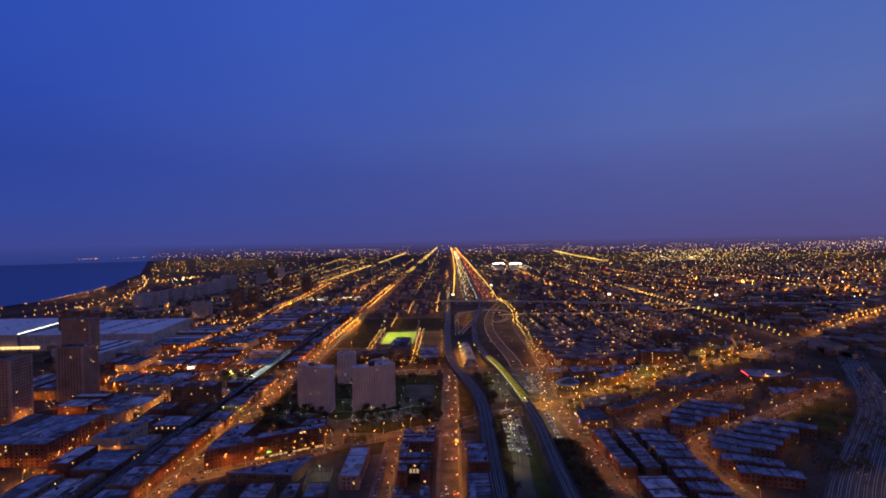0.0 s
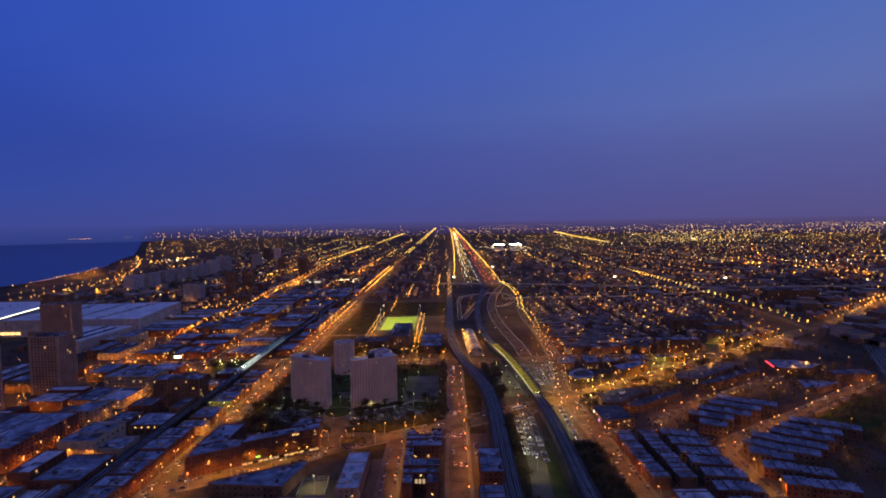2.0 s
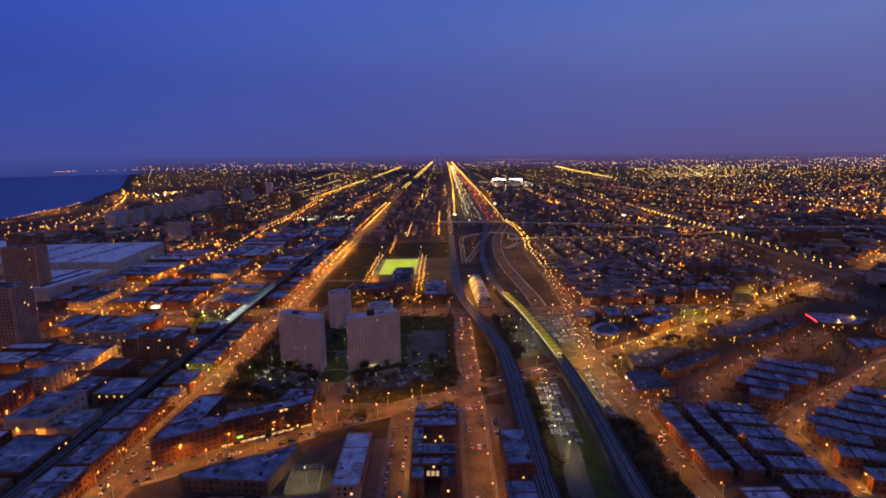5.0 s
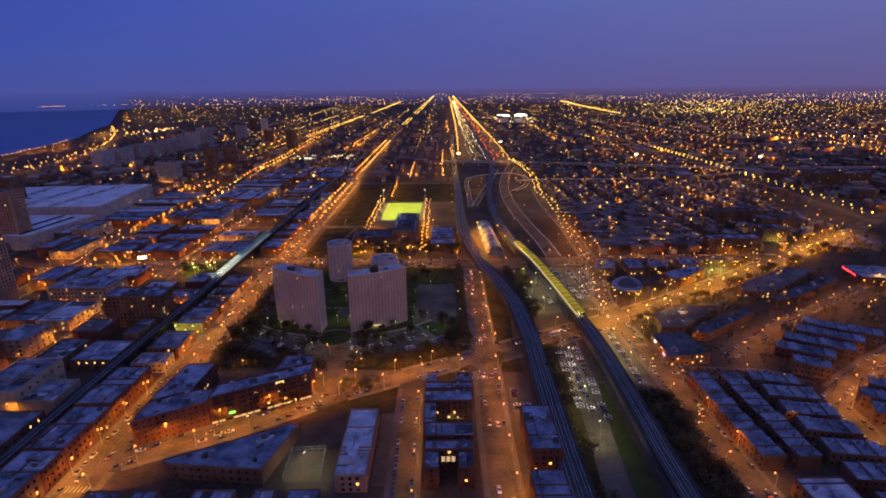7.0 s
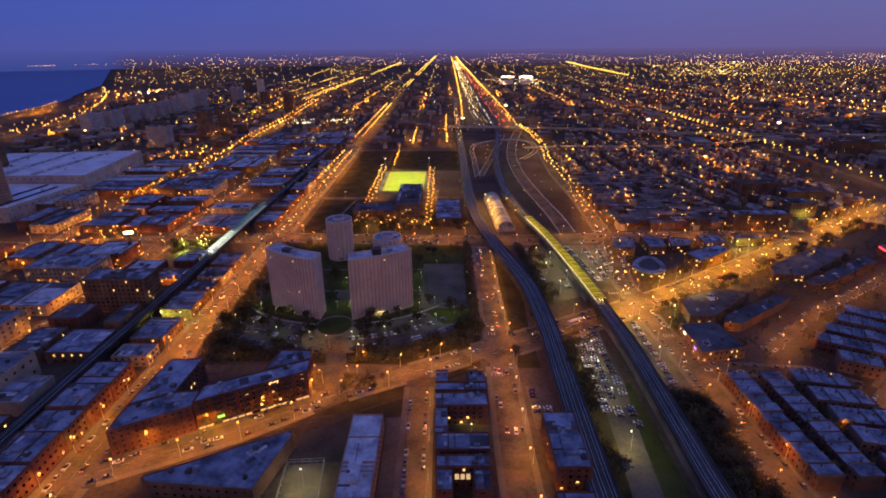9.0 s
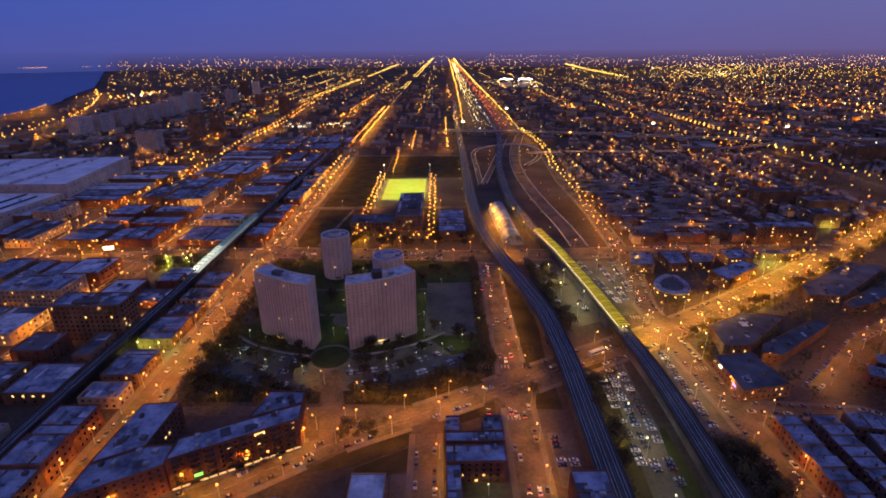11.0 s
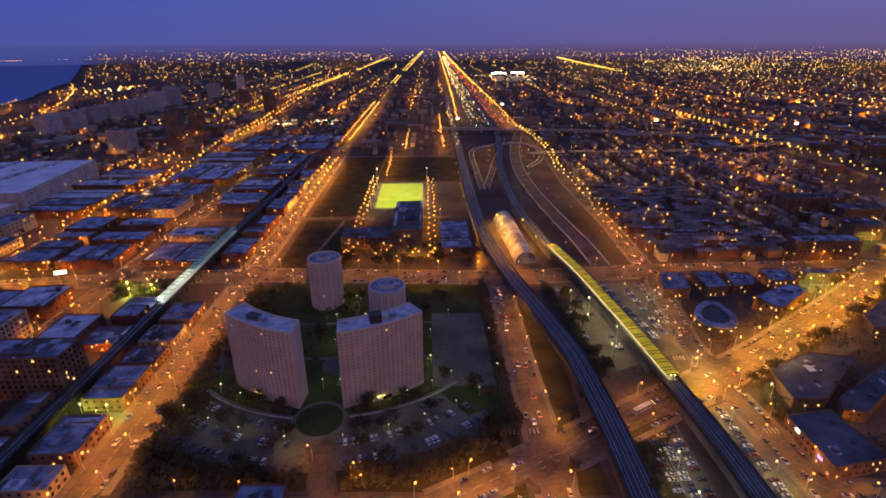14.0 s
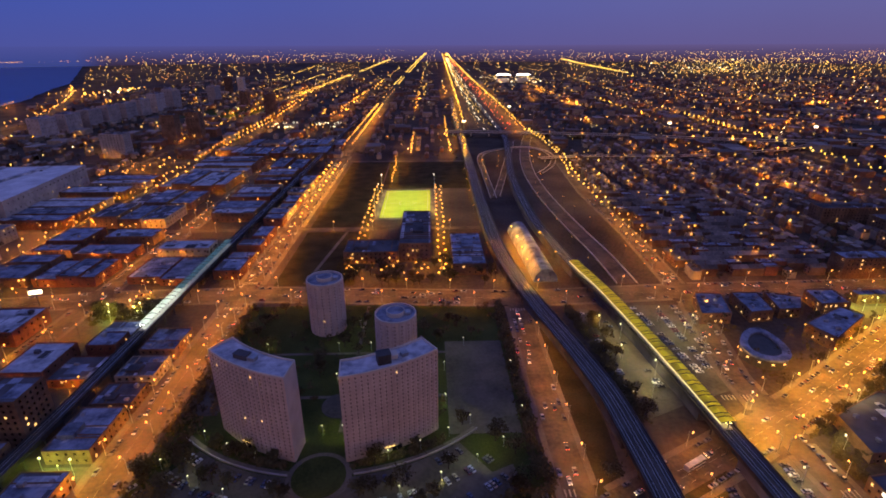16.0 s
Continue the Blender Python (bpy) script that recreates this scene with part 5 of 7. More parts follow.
# convention halls
building("convention_hall", "vast convention hall with a pale ridged roof", "convention hall", [(-632, 338), (-408, 341), (-432, 519), (-632, 500)], 27, SLAB_CONCRETE, HALL_ROOF, 3, 0.03, 10, 61, "convention halls", 9.0, (0, 1))
building("convention_hall", "lower glazed convention hall wing over a lit forecourt", "convention hall", [(-520, 262), (-440, 224), (-423, 226), (-411, 337), (-520, 337)], 17, SLAB_CONCRETE, HALL_ROOF, 2, 0.05, 4, 62, "convention halls", 9.0, (0, 1, 2))
building("convention_hall", "vast low convention hall beside the lakeshore", "convention hall", [(-900, 342), (-642, 342), (-675, 505), (-717, 551), (-900, 545)], 27, SLAB_CONCRETE, HALL_ROOF, 2, 0.05, 10, 63, "convention halls", 9.0, (0, 1))
for x0, y0, x1, y1 in ((-560, 345, -586, 497), (-480, 345, -473, 508), (-520, 345, -530, 505)):
    rg = Build()
    dv = Vector((x1 - x0, y1 - y0)).normalized()
    px, py = -dv.y * 2.2, dv.x * 2.2
    rg.prism([(x0 + px, y0 + py), (x0 - px, y0 - py), (x1 - px, y1 - py), (x1 + px, y1 + py)], 27.0, 29.6)
    tagged(part("roof_truss", rg, ROOF_WHITE), "long pale truss over the convention hall roof", "roof truss")
for x0, y0, x1, y1 in ((-459, 252, -452, 330), (-437, 234, -432, 320)):
    rg = Build()
    rg.prism([(x0 - 1.5, y0), (x0 + 1.5, y0), (x1 + 1.5, y1), (x1 - 1.5, y1)], 17.0, 18.3)
    tagged(part("roof_clerestory", rg, GLASS), "long dark glazed slit in the convention hall roof", "skylight")
trim = Build()
trim.tube((-643, 346, 28.4), (-675, 503, 28.4), 0.8, 0.8, 4)
tagged(part("roof_light_strip", trim, FAR_WHITE), "long white light strip on the convention hall roof", "light strip")

glaze = Build()
for q in range(14):
    glaze.box(-716 + q * 8.4, 337.2, 4.0, -709 + q * 8.4, 337.6, 8.5)
tagged(part("lit_glazing", glaze, ROOM_GLOW), "long yellow-lit glass front of the convention hall", "window", kind="stuff")

# school, blue-roofed hall, vaulted hall
building("school", "school with a taller wing by the sports pitch", "school", rect(12, 232, 40, 324), 17, BROWN_BRICK, ROOF_DARK, 4, 0.1, 5, 71, "school wings", 4.0, (0, 1, 3))
building("school", "low school wing with a pale roof", "school", rect(-36, 228, 11.5, 258), 11, BROWN_BRICK, ROOF_DARK, 3, 0.15, 4, 72, "school wings", 4.0, (0, 3))
building("sports_hall", "sports hall with a blue-grey roof", "hall", rect(58, 202, 86, 276), 10, BROWN_BRICK, ROOF, 2, 0.05, 6, 73, "", 5.0, (0, 1))


def vaulted_hall():
    ax, ay, bx, by, w, h = 132.5, 187.0, 128.5, 306.0, 9.8, 11.5
    root = thing("vaulted_hall", "long round-vaulted pale hall glowing in orange lamplight", "hall")
    d = Vector((bx - ax, by - ay)).normalized()
    nrm = Vector((d.y, -d.x))
    n = 12
    for c in range(10):
        v = Build()
        ring_pts = []
        for s in (c / 10, (c + 1) / 10 - 0.002):
            o = Vector((ax, ay)) + Vector((bx - ax, by - ay)) * s
            ring_pts.append([(o.x + nrm.x * w * math.cos(math.pi * i / n), o.y + nrm.y * w * math.cos(math.pi * i / n), h * math.sin(math.pi * i / n)) for i in range(n + 1)])
        for i in range(n):
            v.face([ring_pts[0][i], ring_pts[1][i], ring_pts[1][i + 1], ring_pts[0][i + 1]])
        if c == 0:
            v.face(ring_pts[0][::-1])
        if c == 9:
            v.face(ring_pts[1])
        part("vault_bay", v, ROOF, root)
    return root


vaulted_hall()

# round the avenue crossing
def oval_building():
    root = thing("oval_building", "low oval building with a blue-grey ring roof round a dark court", "building", "", pose(243, 80, 0, 0, 0, 68))
    m = 40
    egg = [((18.5 + 1.5 * math.cos(t)) * math.cos(t), (12.4 - 2.6 * math.cos(t)) * math.sin(t)) for t in [2 * math.pi * i / m for i in range(m)]]
    w = Build()
    w.prism(egg, 0, 6)
    part("wall", w, DARK_STEEL, root, "dark glazed wall")
    r = Build()
    inner = [(x * 0.76 + 0.4, y * 0.70) for x, y in egg]
    for i in range(m):
        j = (i + 1) % m
        e0, e1, i0, i1 = egg[i], egg[j], inner[i], inner[j]
        o0, o1 = (e0[0] * 1.06, e0[1] * 1.06), (e1[0] * 1.06, e1[1] * 1.06)
        r.face([(*o0, 6.0), (*o1, 6.0), (*o1, 7.2), (*o0, 7.2)])
        r.face([(*o0, 7.2), (*o1, 7.2), (*i1, 7.2), (*i0, 7.2)])
        r.face([(*i0, 7.2), (*i1, 7.2), (*i1, 6.05), (*i0, 6.05)])
    part("roof_ring", r, ROOF, root, "blue-grey ring roof")
    for i in range(0, m, 3):
        e = egg[i]
        lamp = Build()
        lamp.box(-0.7, -0.12, 3.4, 0.7, 0.12, 4.2)
        part("window", lamp, ROOM_GLOW, root, "warm lit window", pose(e[0] * 1.01, e[1] * 1.01, 0, 0, 0, math.degrees(math.atan2(e[1], e[0])) + 90))


oval_building()
building("shop_building", "dark-roofed corner shop with lit signs", "shop", [(223, -56), (253, -51), (249, -19), (224, -22)], 7.5, BROWN_BRICK, ROOF_DARK, 2, 0.35, 5, 80, "", 3.6, (0, 3))
building("market_hall", "large low hall with blue-grey roof and lit shops", "market hall", [(238, -8), (256, -8), (300, 28), (276, 35), (241, 18)], 5.8, BROWN_BRICK, ROOF_DARK, 2, 0.4, 6, 81, "market halls", 3.6, (0, 3))
building("market_hall", "long low market hall with warm lit shop fronts", "market hall", [(257, -18), (268, -20), (324, 17), (321, 26), (263, -7.5)], 5.8, BROWN_BRICK, ROOF_DARK, 2, 0.4, 6, 82, "market halls", 3.6, (0, 3))
building("market_hall", "long low hall along the avenue", "market hall", [(340, 62), (364, 58), (444, 114), (418, 124), (345, 78)], 5.8, BROWN_BRICK, ROOF_DARK, 2, 0.2, 6, 83, "market halls", 3.6, (0, 3))
building("market_hall", "long low hall behind the avenue shops", "market hall", [(357, 40), (380, 47), (446, 88), (447, 102), (356, 48)], 5.8, BROWN_BRICK, ROOF_DARK, 2, 0.2, 6, 84, "market halls", 3.6, (0, 3))
building("roadside_shop", "low shop with a red-lit edge and blue-grey roof", "shop", [(466, 86), (500, 82), (524, 98), (508, 118), (474, 122)], 8, BROWN_BRICK, ROOF, 1, 0.4, 4, 85, "", 4.0, (0, 3))
building("office_house", "plain low office block among trees", "office building", rect(512, 60, 556, 76), 8, BROWN_BRICK, ROOF, 3, 0.05, 3, 86, "", 4.0, (0, 3))
building("storage_hall", "low hall with a bright pale roof among row houses", "hall", rect(231, -199, 253, -168), 9, BRICK, ROOF_WHITE, 2, 0.05, 5, 87, "", 4.0, (0, 3))
building("roadside_shop", "low pale-roofed shop beside a park", "shop", [(452, 24), (470, 24), (503, 42), (462, 50)], 6, BROWN_BRICK, ROOF, 1, 0.3, 3, 88, "", 4.0, (0, 3))
SOUTH = [([(223, 117), (244, 117), (252, 146), (233, 148)], 8), ([(258, 118), (275, 120), (279, 147), (260, 148)], 8), ([(281, 123), (297, 124), (309, 141), (286, 149)], 7), ([(290, 82), (330, 110), (322, 122), (283, 101)], 9), ([(314, 128), (336, 129), (338, 150), (317, 150)], 8), ([(352, 142), (388, 142), (388, 152), (352, 151)], 7)]
for i, (poly, h) in enumerate(SOUTH):
    building("shop_building", "low brick shop building with a blue-grey roof", "shop", poly, h, BROWN_BRICK, ROOF, 2, 0.2, 4, 90 + i, "shops by the crossing", 3.6)
building("apartment_house", "six-storey brick apartment house over low houses", "apartment house", rect(372, 184, 430, 200), 18, BROWN_BRICK, ROOF, 5, 0.12, 4, 101, "mid-rise houses", 3.6, (0, 3))
building("apartment_house", "six-storey brown apartment house over low houses", "apartment house", rect(448, 312, 516, 332), 19, BROWN_BRICK, ROOF_DARK, 6, 0.05, 3, 102, "mid-rise houses", 3.6, (0, 3))
building("apartment_house", "square brown apartment house beside greenish yard lamps", "apartment house", rect(462, 232, 492, 256), 15, BROWN_BRICK, ROOF_DARK, 4, 0.06, 3, 103, "mid-rise houses", 3.6, (0, 3))
building("apartment_house", "tall brown apartment house behind greenish yard lamps", "apartment house", rect(486, 276, 530, 298), 17, BROWN_BRICK, ROOF_DARK, 5, 0.05, 3, 105, "mid-rise houses", 3.6, (0, 3))
building("apartment_house", "long brown apartment house by the rail yard", "apartment house", rect(760, 560, 860, 590), 28, BROWN_BRICK, ROOF_DARK, 8, 0.05, 3, 104, "mid-rise houses", 4.0, (0, 3))


# ---- row houses and cottages ----
def row_house(w, d, h, roof_mat, wall_mat, pitched):
    root = thing("row_house", "narrow brick row house with a grey roof", "house", "row houses")
    b = Build()
    b.box(-w / 2, -d / 2, 0, w / 2, d / 2, h)
    b.box(w / 4, 1.0, h - 0.5, w / 4 + 0.6, 1.6, h + (2.2 if pitched else 1.4))
    for z in (h * 0.3, h * 0.72):
        for x in (-w / 4, w / 4):
            for s in (-1, 1):
                b.box(x - 0.55, s * (d / 2 + 0.02) - 0.03, z - 0.7, x + 0.55, s * (d / 2 + 0.02) + 0.03, z + 0.7, 1)
    part("wall", b, [wall_mat, GLASS], root)
    r = Build()
    if pitched:
        e = 0.4
        pts = [(-w / 2 - e, -d / 2 - e, h - 0.2), (w / 2 + e, -d / 2 - e, h - 0.2), (w / 2 + e, d / 2 + e, h - 0.2), (-w / 2 - e, d / 2 + e, h - 0.2), (0, -d / 2 - e, h + w * 0.32), (0, d / 2 + e, h + w * 0.32)]
        base = len(r.v)
        r.v += pts
        for f in ((0, 1, 4), (1, 2, 5, 4), (2, 3, 5), (3, 0, 4, 5), (3, 2, 1, 0)):
            r.f.append(f)
            r.k.append(0)
    else:
        r.box(-w / 2 - 0.15, -d / 2 - 0.15, h, w / 2 + 0.15, d / 2 + 0.15, h + 0.3)
        r.box(-0.5, d / 4, h + 0.3, 0.5, d / 4 + 1.0, h + 1.5)
        party = Build()
        party.box(-w / 2 - 0.16, -d / 2 - 0.3, h + 0.3, -w / 2 + 0.2, d / 2 + 0.3, h + 0.95)
        part("party_wall", party, BROWN_BRICK, root, "brick party wall")
    part("roof", r, roof_mat, root)
    return root


PROTO = [row_house(6.6, 11, 8.2, ROOF, BRICK, False), row_house(6.6, 11, 8.8, ROOF, BROWN_BRICK, False), row_house(7.2, 13, 7.0, SHINGLE, BROWN_BRICK, True), row_house(7.0, 14, 7.4, SHINGLE, BEIGE, True)]
used = [False] * 4


def house_at(kind, x, y, turn):
    m = pose(x, y, 0, 0, 0, turn)
    if not used[kind]:
        PROTO[kind].matrix_basis = m
        used[kind] = True
        return PROTO[kind]
    return copy_thing(PROTO[kind], m)


count = 0
# stepped rows by the car parks
for x, y0, y1, turn in ((231.5, -150, -78, 90), (250, -150, -78, -90), (231.5, -262, -204, 90)):
    yy = y0
    while yy < y1:
        house_at(rng.choice([0, 1]), x + rng.uniform(-0.6, 0.6), yy, turn)
        count += 1
        yy += 6.9
for x0, x1, yy, slope in ((265, 292, -81, -0.18), (265, 292, -97, -0.18), (265, 292, -113, -0.18), (265, 292, -128, -0.18), (265, 292, -146, -0.15), (264, 292, -163, -0.15), (264, 292, -182, -0.15), (264, 292, -200, -0.15),
                          (309, 336, -112, -0.55), (320, 356, -100, -0.62), (334, 372, -88, -0.62), (348, 388, -76, -0.62), (362, 402, -66, -0.62), (378, 420, -54, -0.62), (312, 346, -136, -0.4), (312, 350, -158, -0.3),
                          (308, 350, -40, -0.62), (322, 366, -28, -0.62), (338, 380, -16, -0.62), (306, 340, -62, -0.5), (352, 396, -4, -0.62)):
    x = x0
    ang = math.degrees(math.atan(slope))
    while x < x1:
        py = yy + (x - x0) * slope
        if not near_any_road(x, py, 5.0):
            house_at(rng.choice([0, 1]), x, py, ang)
            count += 1
        x += 6.9 * math.cos(radians(ang))
# cottages of the quarter beyond the cross street
cottages = []
for col in range(7):
    x0 = 262 + col * 26
    yy = 196.0
    while yy < 430 and count < 300:
        for dx in (-6.5, 6.5):
            if rng.random() < 0.62 and not near_any_road(x0 + dx, yy, 6.0) and not (366 < x0 + dx < 436 and yy < 206) and not (440 < x0 + dx < 524 and 300 < yy < 340) and not (454 < x0 + dx < 540 and 205 < yy < 306):
                cottages.append((x0 + dx, yy))
                house_at(rng.choice([2, 2, 3, 0]), x0 + dx, yy, 90 if rng.random() < 0.5 else -90)
                count += 1
        yy += 9.6


def distant_houses():
    """Thousands of small roofs on the grid of the far city."""
    b = Build()
    pick = random.Random(21)

    def hut(x, y, w, d, h, pitched):
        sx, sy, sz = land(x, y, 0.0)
        base = len(b.v)
        k = sz
        b.v += [(sx - w, sy - d, k), (sx + w, sy - d, k), (sx + w, sy + d, k), (sx - w, sy + d, k), (sx - w, sy - d, k + h), (sx + w, sy - d, k + h), (sx + w, sy + d, k + h), (sx - w, sy + d, k + h)]
        for f in ((0, 1, 5, 4), (1, 2, 6, 5), (2, 3, 7, 6), (3, 0, 4, 7)):
            b.f.append(tuple(base + i for i in f))
            b.k.append(0)
        if pitched:
            b.v += [(sx, sy - d, k + h + w * 0.7), (sx, sy + d, k + h + w * 0.7)]
            for f in ((4, 5, 8), (5, 6, 9, 8), (6, 7, 9), (7, 4, 8, 9)):
                b.f.append(tuple(base + i for i in f))
                b.k.append(1)
        else:
            b.f.append(tuple(base + i for i in (4, 5, 6, 7)))
            b.k.append(1)
    taken = [rect(226, 100, 350, 152), rect(364, 180, 438, 206), rect(440, 304, 524, 340), rect(456, 206, 508, 262), rect(480, 268, 536, 304), rect(590, 180, 720, 480)]
    for col in range(30):
        for q in range(48):
            x, y = 256 + col * 13 + pick.uniform(-0.8, 0.8), 190 + q * 9.4 + pick.uniform(-1, 1)
            if col % 4 == 3 or q % 16 == 15 or pick.random() > 0.86 or near_any_road(x, y, 6.5):
                continue
            if any(math.hypot(x - a, y - c) < 12.5 for a, c in cottages) or any(p[0][0] < x < p[2][0] and p[0][1] < y < p[2][1] for p in taken):
                continue
            hut(x, y, pick.uniform(3.0, 4.0), pick.uniform(3.4, 4.3), pick.uniform(5.5, 8.5), pick.random() < 0.6)
    for i in range(9000):
        y = 200 + 2600 * pick.random() ** 1.3
        x = pick.uniform(-0.62 * (y + 560), 0.95 * (y + 560))
        shore = -1000 if y < 1400 else -1200
        if x < shore or (60 < x < 275 and y > 160) or (y < 660 and -440 < x < 265) or (250 < x < 660 and y < 645) or (366 < x < 436 and y < 206) or (440 < x < 524 and 300 < y < 340) or (454 < x < 540 and 205 < y < 306):
            continue
        x = round(x / 27) * 27 + pick.choice([-8, 8])
        if near_any_road(x, y, 9) or abs((x + 97 + 50.5) % 101.0 - 50.5) < 13:
            continue
        big = pick.random() < 0.12
        hut(x, y, pick.uniform(8, 18) if big else 3.6, pick.uniform(8, 20) if big else 6.5, pick.uniform(6, 16) if big else 7, not big)
    return tagged(part("distant_houses", b, [islands("distant_walls", [(0.16, 0.09, 0.06), (0.22, 0.16, 0.11), (0.3, 0.26, 0.2), (0.12, 0.08, 0.06)]), islands("distant_roofs", [(0.120, 0.095, 0.081), (0.176, 0.136, 0.116), (0.288, 0.238, 0.209), (0.096, 0.071, 0.058), (0.224, 0.184, 0.162), (0.112, 0.082, 0.064)])]),
                  "sea of small dim roofs on the city grid", "houses", kind="stuff")


distant_houses()


# ---- the lit pitch ----
flat("sports_pitch", rect(-17, 356, 40, 469), 0.10, TURF, "bright floodlit green sports pitch", "sports pitch")
flat("pitch_surround", rect(-22, 350, 45, 474), 0.07, LOT, "grey paved surround of the sports pitch", "running track")


def pitch_lines():
    b = Build()
    for x0, y0, x1, y1 in ((-14, 360, 37, 360.4), (-14, 465, 37, 465.4), (-14, 360, -13.6, 465.4), (36.6, 360, 37, 465.4), (-14, 412.3, 37, 412.7)):
        b.face([(x0, y0, 0.13), (x1, y0, 0.13), (x1, y1, 0.13), (x0, y1, 0.13)])
    for i in range(32):
        a, c = 2 * math.pi * i / 32, 2 * math.pi * (i + 1) / 32
        b.face([(11.5 + r * math.cos(t), 412.5 + r * math.sin(t), 0.134) for r, t in ((9, a), (9.4, a), (9.4, c), (9, c))])
    return tagged(part("pitch_lines", b, LINE_PAINT), "white painted pitch lines", "line marking", kind="structure")


pitch_lines()


def flood_mast(x, y, tx, ty):
    root = thing("floodlight_mast", "tall floodlight mast beside the sports pitch", "floodlight", "floodlight masts", pose(x, y, 0, 0, 0, math.degrees(math.atan2(ty - y, tx - x)) - 90))
    p = Build()
    p.tube((0, 0, 0), (0, 0, 24), 0.35, 0.18, 8)
    part("mast", p, METAL, root)
    h = Build()
    h.box(-2.2, -0.3, 23.0, 2.2, 0.25, 25.2)
    head = part("lamp_bank", h, DARK_STEEL, root)
    for i in range(4):
        g = Build()
        g.box(-1.9 + i * 1.0, 0.25, 23.3, -1.1 + i * 1.0, 0.35, 24.8)
        part("lamp", g, FLOOD_GLOW, head)
    lamp = bpy.data.lights.new("flood_lamp", "SPOT")
    lamp.energy, lamp.color, lamp.spot_size, lamp.spot_blend, lamp.shadow_soft_size = 60000.0, (0.96, 0.97, 0.58), radians(136), 1.0, 1.0
    lo = new("flood_lamp", lamp)
    lo.matrix_basis = look((x + (tx - x) * 0.03, y + (ty - y) * 0.03, 24.5), (tx, ty, 0))
    tagged(lo, "floodlight lamp over the pitch", "lamp")


for my in (366, 412, 459):
    flood_mast(-22.5, my, 14, 412.5 + (my - 412.5) * 0.8)
    flood_mast(45.5, my, 9, 412.5 + (my - 412.5) * 0.8)


# ---- street lamps ----
def street_lamp_proto(name, label, group, height, arm, glass, size, glare):
    p = Build()
    p.tube((0, 0, 0), (0, 0, height), 0.14, 0.09, 6)
    p.tube((0, 0, height), (0, arm, height + 0.5), 0.08, 0.06, 5)
    p.box(-0.28, arm - 0.55, height + 0.42, 0.28, arm + 0.55, height + 0.66)
    root = tagged(part(name, p, METAL), label, "street lamp", group)
    g = Build()
    m = 8
    g.face([(size * math.cos(2 * math.pi * i / m), arm + size * math.sin(2 * math.pi * i / m), height + 0.36) for i in range(m)][::-1])
    g.prism([((size + 0.12) * math.cos(2 * math.pi * i / m), arm + (size + 0.12) * math.sin(2 * math.pi * i / m)) for i in range(m)], height + 0.39, height + 0.45, 1, 1, True)
    # Oversized glowing gem above the hood, added in place of the lamp's glare.
    r = 0.20 + 0.80 * size
    g.gem((0, arm, height + 0.5 + r), r, 1)
    part("lamp_glass", g, [glass, glare], root, "downward lamp disc with an oversized gem for glare")
    return root


LAMP = street_lamp_proto("street_lamp", "tall steel street lamp with orange sodium light", "street lamps", 9.0, 1.8, SODIUM_GLOW, 0.42, LAMP_GLARE)
DIM_LAMP = street_lamp_proto("street_lamp", "plain street lamp with dim orange light", "side street lamps", 8.5, 1.5, SODIUM_GLOW, 0.30, LAMP_GLARE)
GOLD_LAMP = street_lamp_proto("street_lamp", "tall street lamp with bright golden light over the avenue", "avenue lamps", 10.0, 2.4, GOLDEN_GLOW, 0.46, GOLD_GLARE)
WOOD_LAMP = street_lamp_proto("garden_lamp", "low orange lamp among dark trees", "garden lamps", 5.5, 0.5, SODIUM_GLOW, 0.2, LAMP_GLARE)
LOT_LAMP = street_lamp_proto("lot_lamp", "small pole lamp with white light in the grounds", "lot lamps", 5.0, 0.4, WHITE_GLOW, 0.18, PALE_GLARE)
GREEN_LAMP = street_lamp_proto("lot_lamp", "pole lamp with bright greenish light over a lot", "lot lamps", 8.0, 0.8, GREEN_GLOW, 0.45, PALE_GLARE)
YARD_LAMP = street_lamp_proto("yard_lamp", "tall car park lamp with pale yellow light", "yard lamps", 10.0, 1.0, YARD_GLOW, 0.42, PALE_GLARE)
lamp_used = {}


def lamp_at(proto, x, y, turn):
    m = pose(x, y, 0, 0, 0, turn)
    if proto not in lamp_used:
        lamp_used[proto] = True
        proto.matrix_basis = m
        return proto
    return copy_thing(proto, m)


RAIL_LINES = [curve(p, 12.0) for p in (WEST_RAIL, RED_RAIL, LOOP_RAIL)]


def under_rail(x, y, pad=9.0):
    return any(math.hypot(x - a, y - b) < pad for line in RAIL_LINES for a, b in line)


def lamp_row(pts, width, name, spacing, sides, lo, hi, xlo=-460, xhi=640, pad=1.2, start=0.0, proto=None):
    for s in sides:
        for x, y, dx, dy in stations(beside(dense(pts, 10), s * (width / 2 + pad)), spacing, start + (spacing / 2 if s > 0 else 0)):
            if not (lo < y < hi and xlo < x < xhi) or near_any_road(x, y, 0.3, name) or under_rail(x, y):
                continue
            lamp_at(proto or LAMP, x, y, math.degrees(math.atan2(dy, dx)) + (0 if s > 0 else 180))


lamp_row(STATE, 15.5, "state", 22.5, (-1, 1), -230, 340, pad=0.5)
lamp_row(ARCHER_WEST, 14, "archer_west", 27, (-1, 1), -160, 320, -460, 90)
lamp_row(ARCHER, 21, "archer", 29, (-1, 1), -160, 320, 90, 186)
lamp_row(ARCHER, 21, "archer", 22, (-1, 1), -160, 320, 186, 590, proto=GOLD_LAMP)
lamp_row(CERMAK, 22, "cermak", 34, (-1, 1), 100, 200, -460, 400)
lamp_row(CLARK, 13.5, "clark", 27, (1,), -260, 150, pad=0.8)
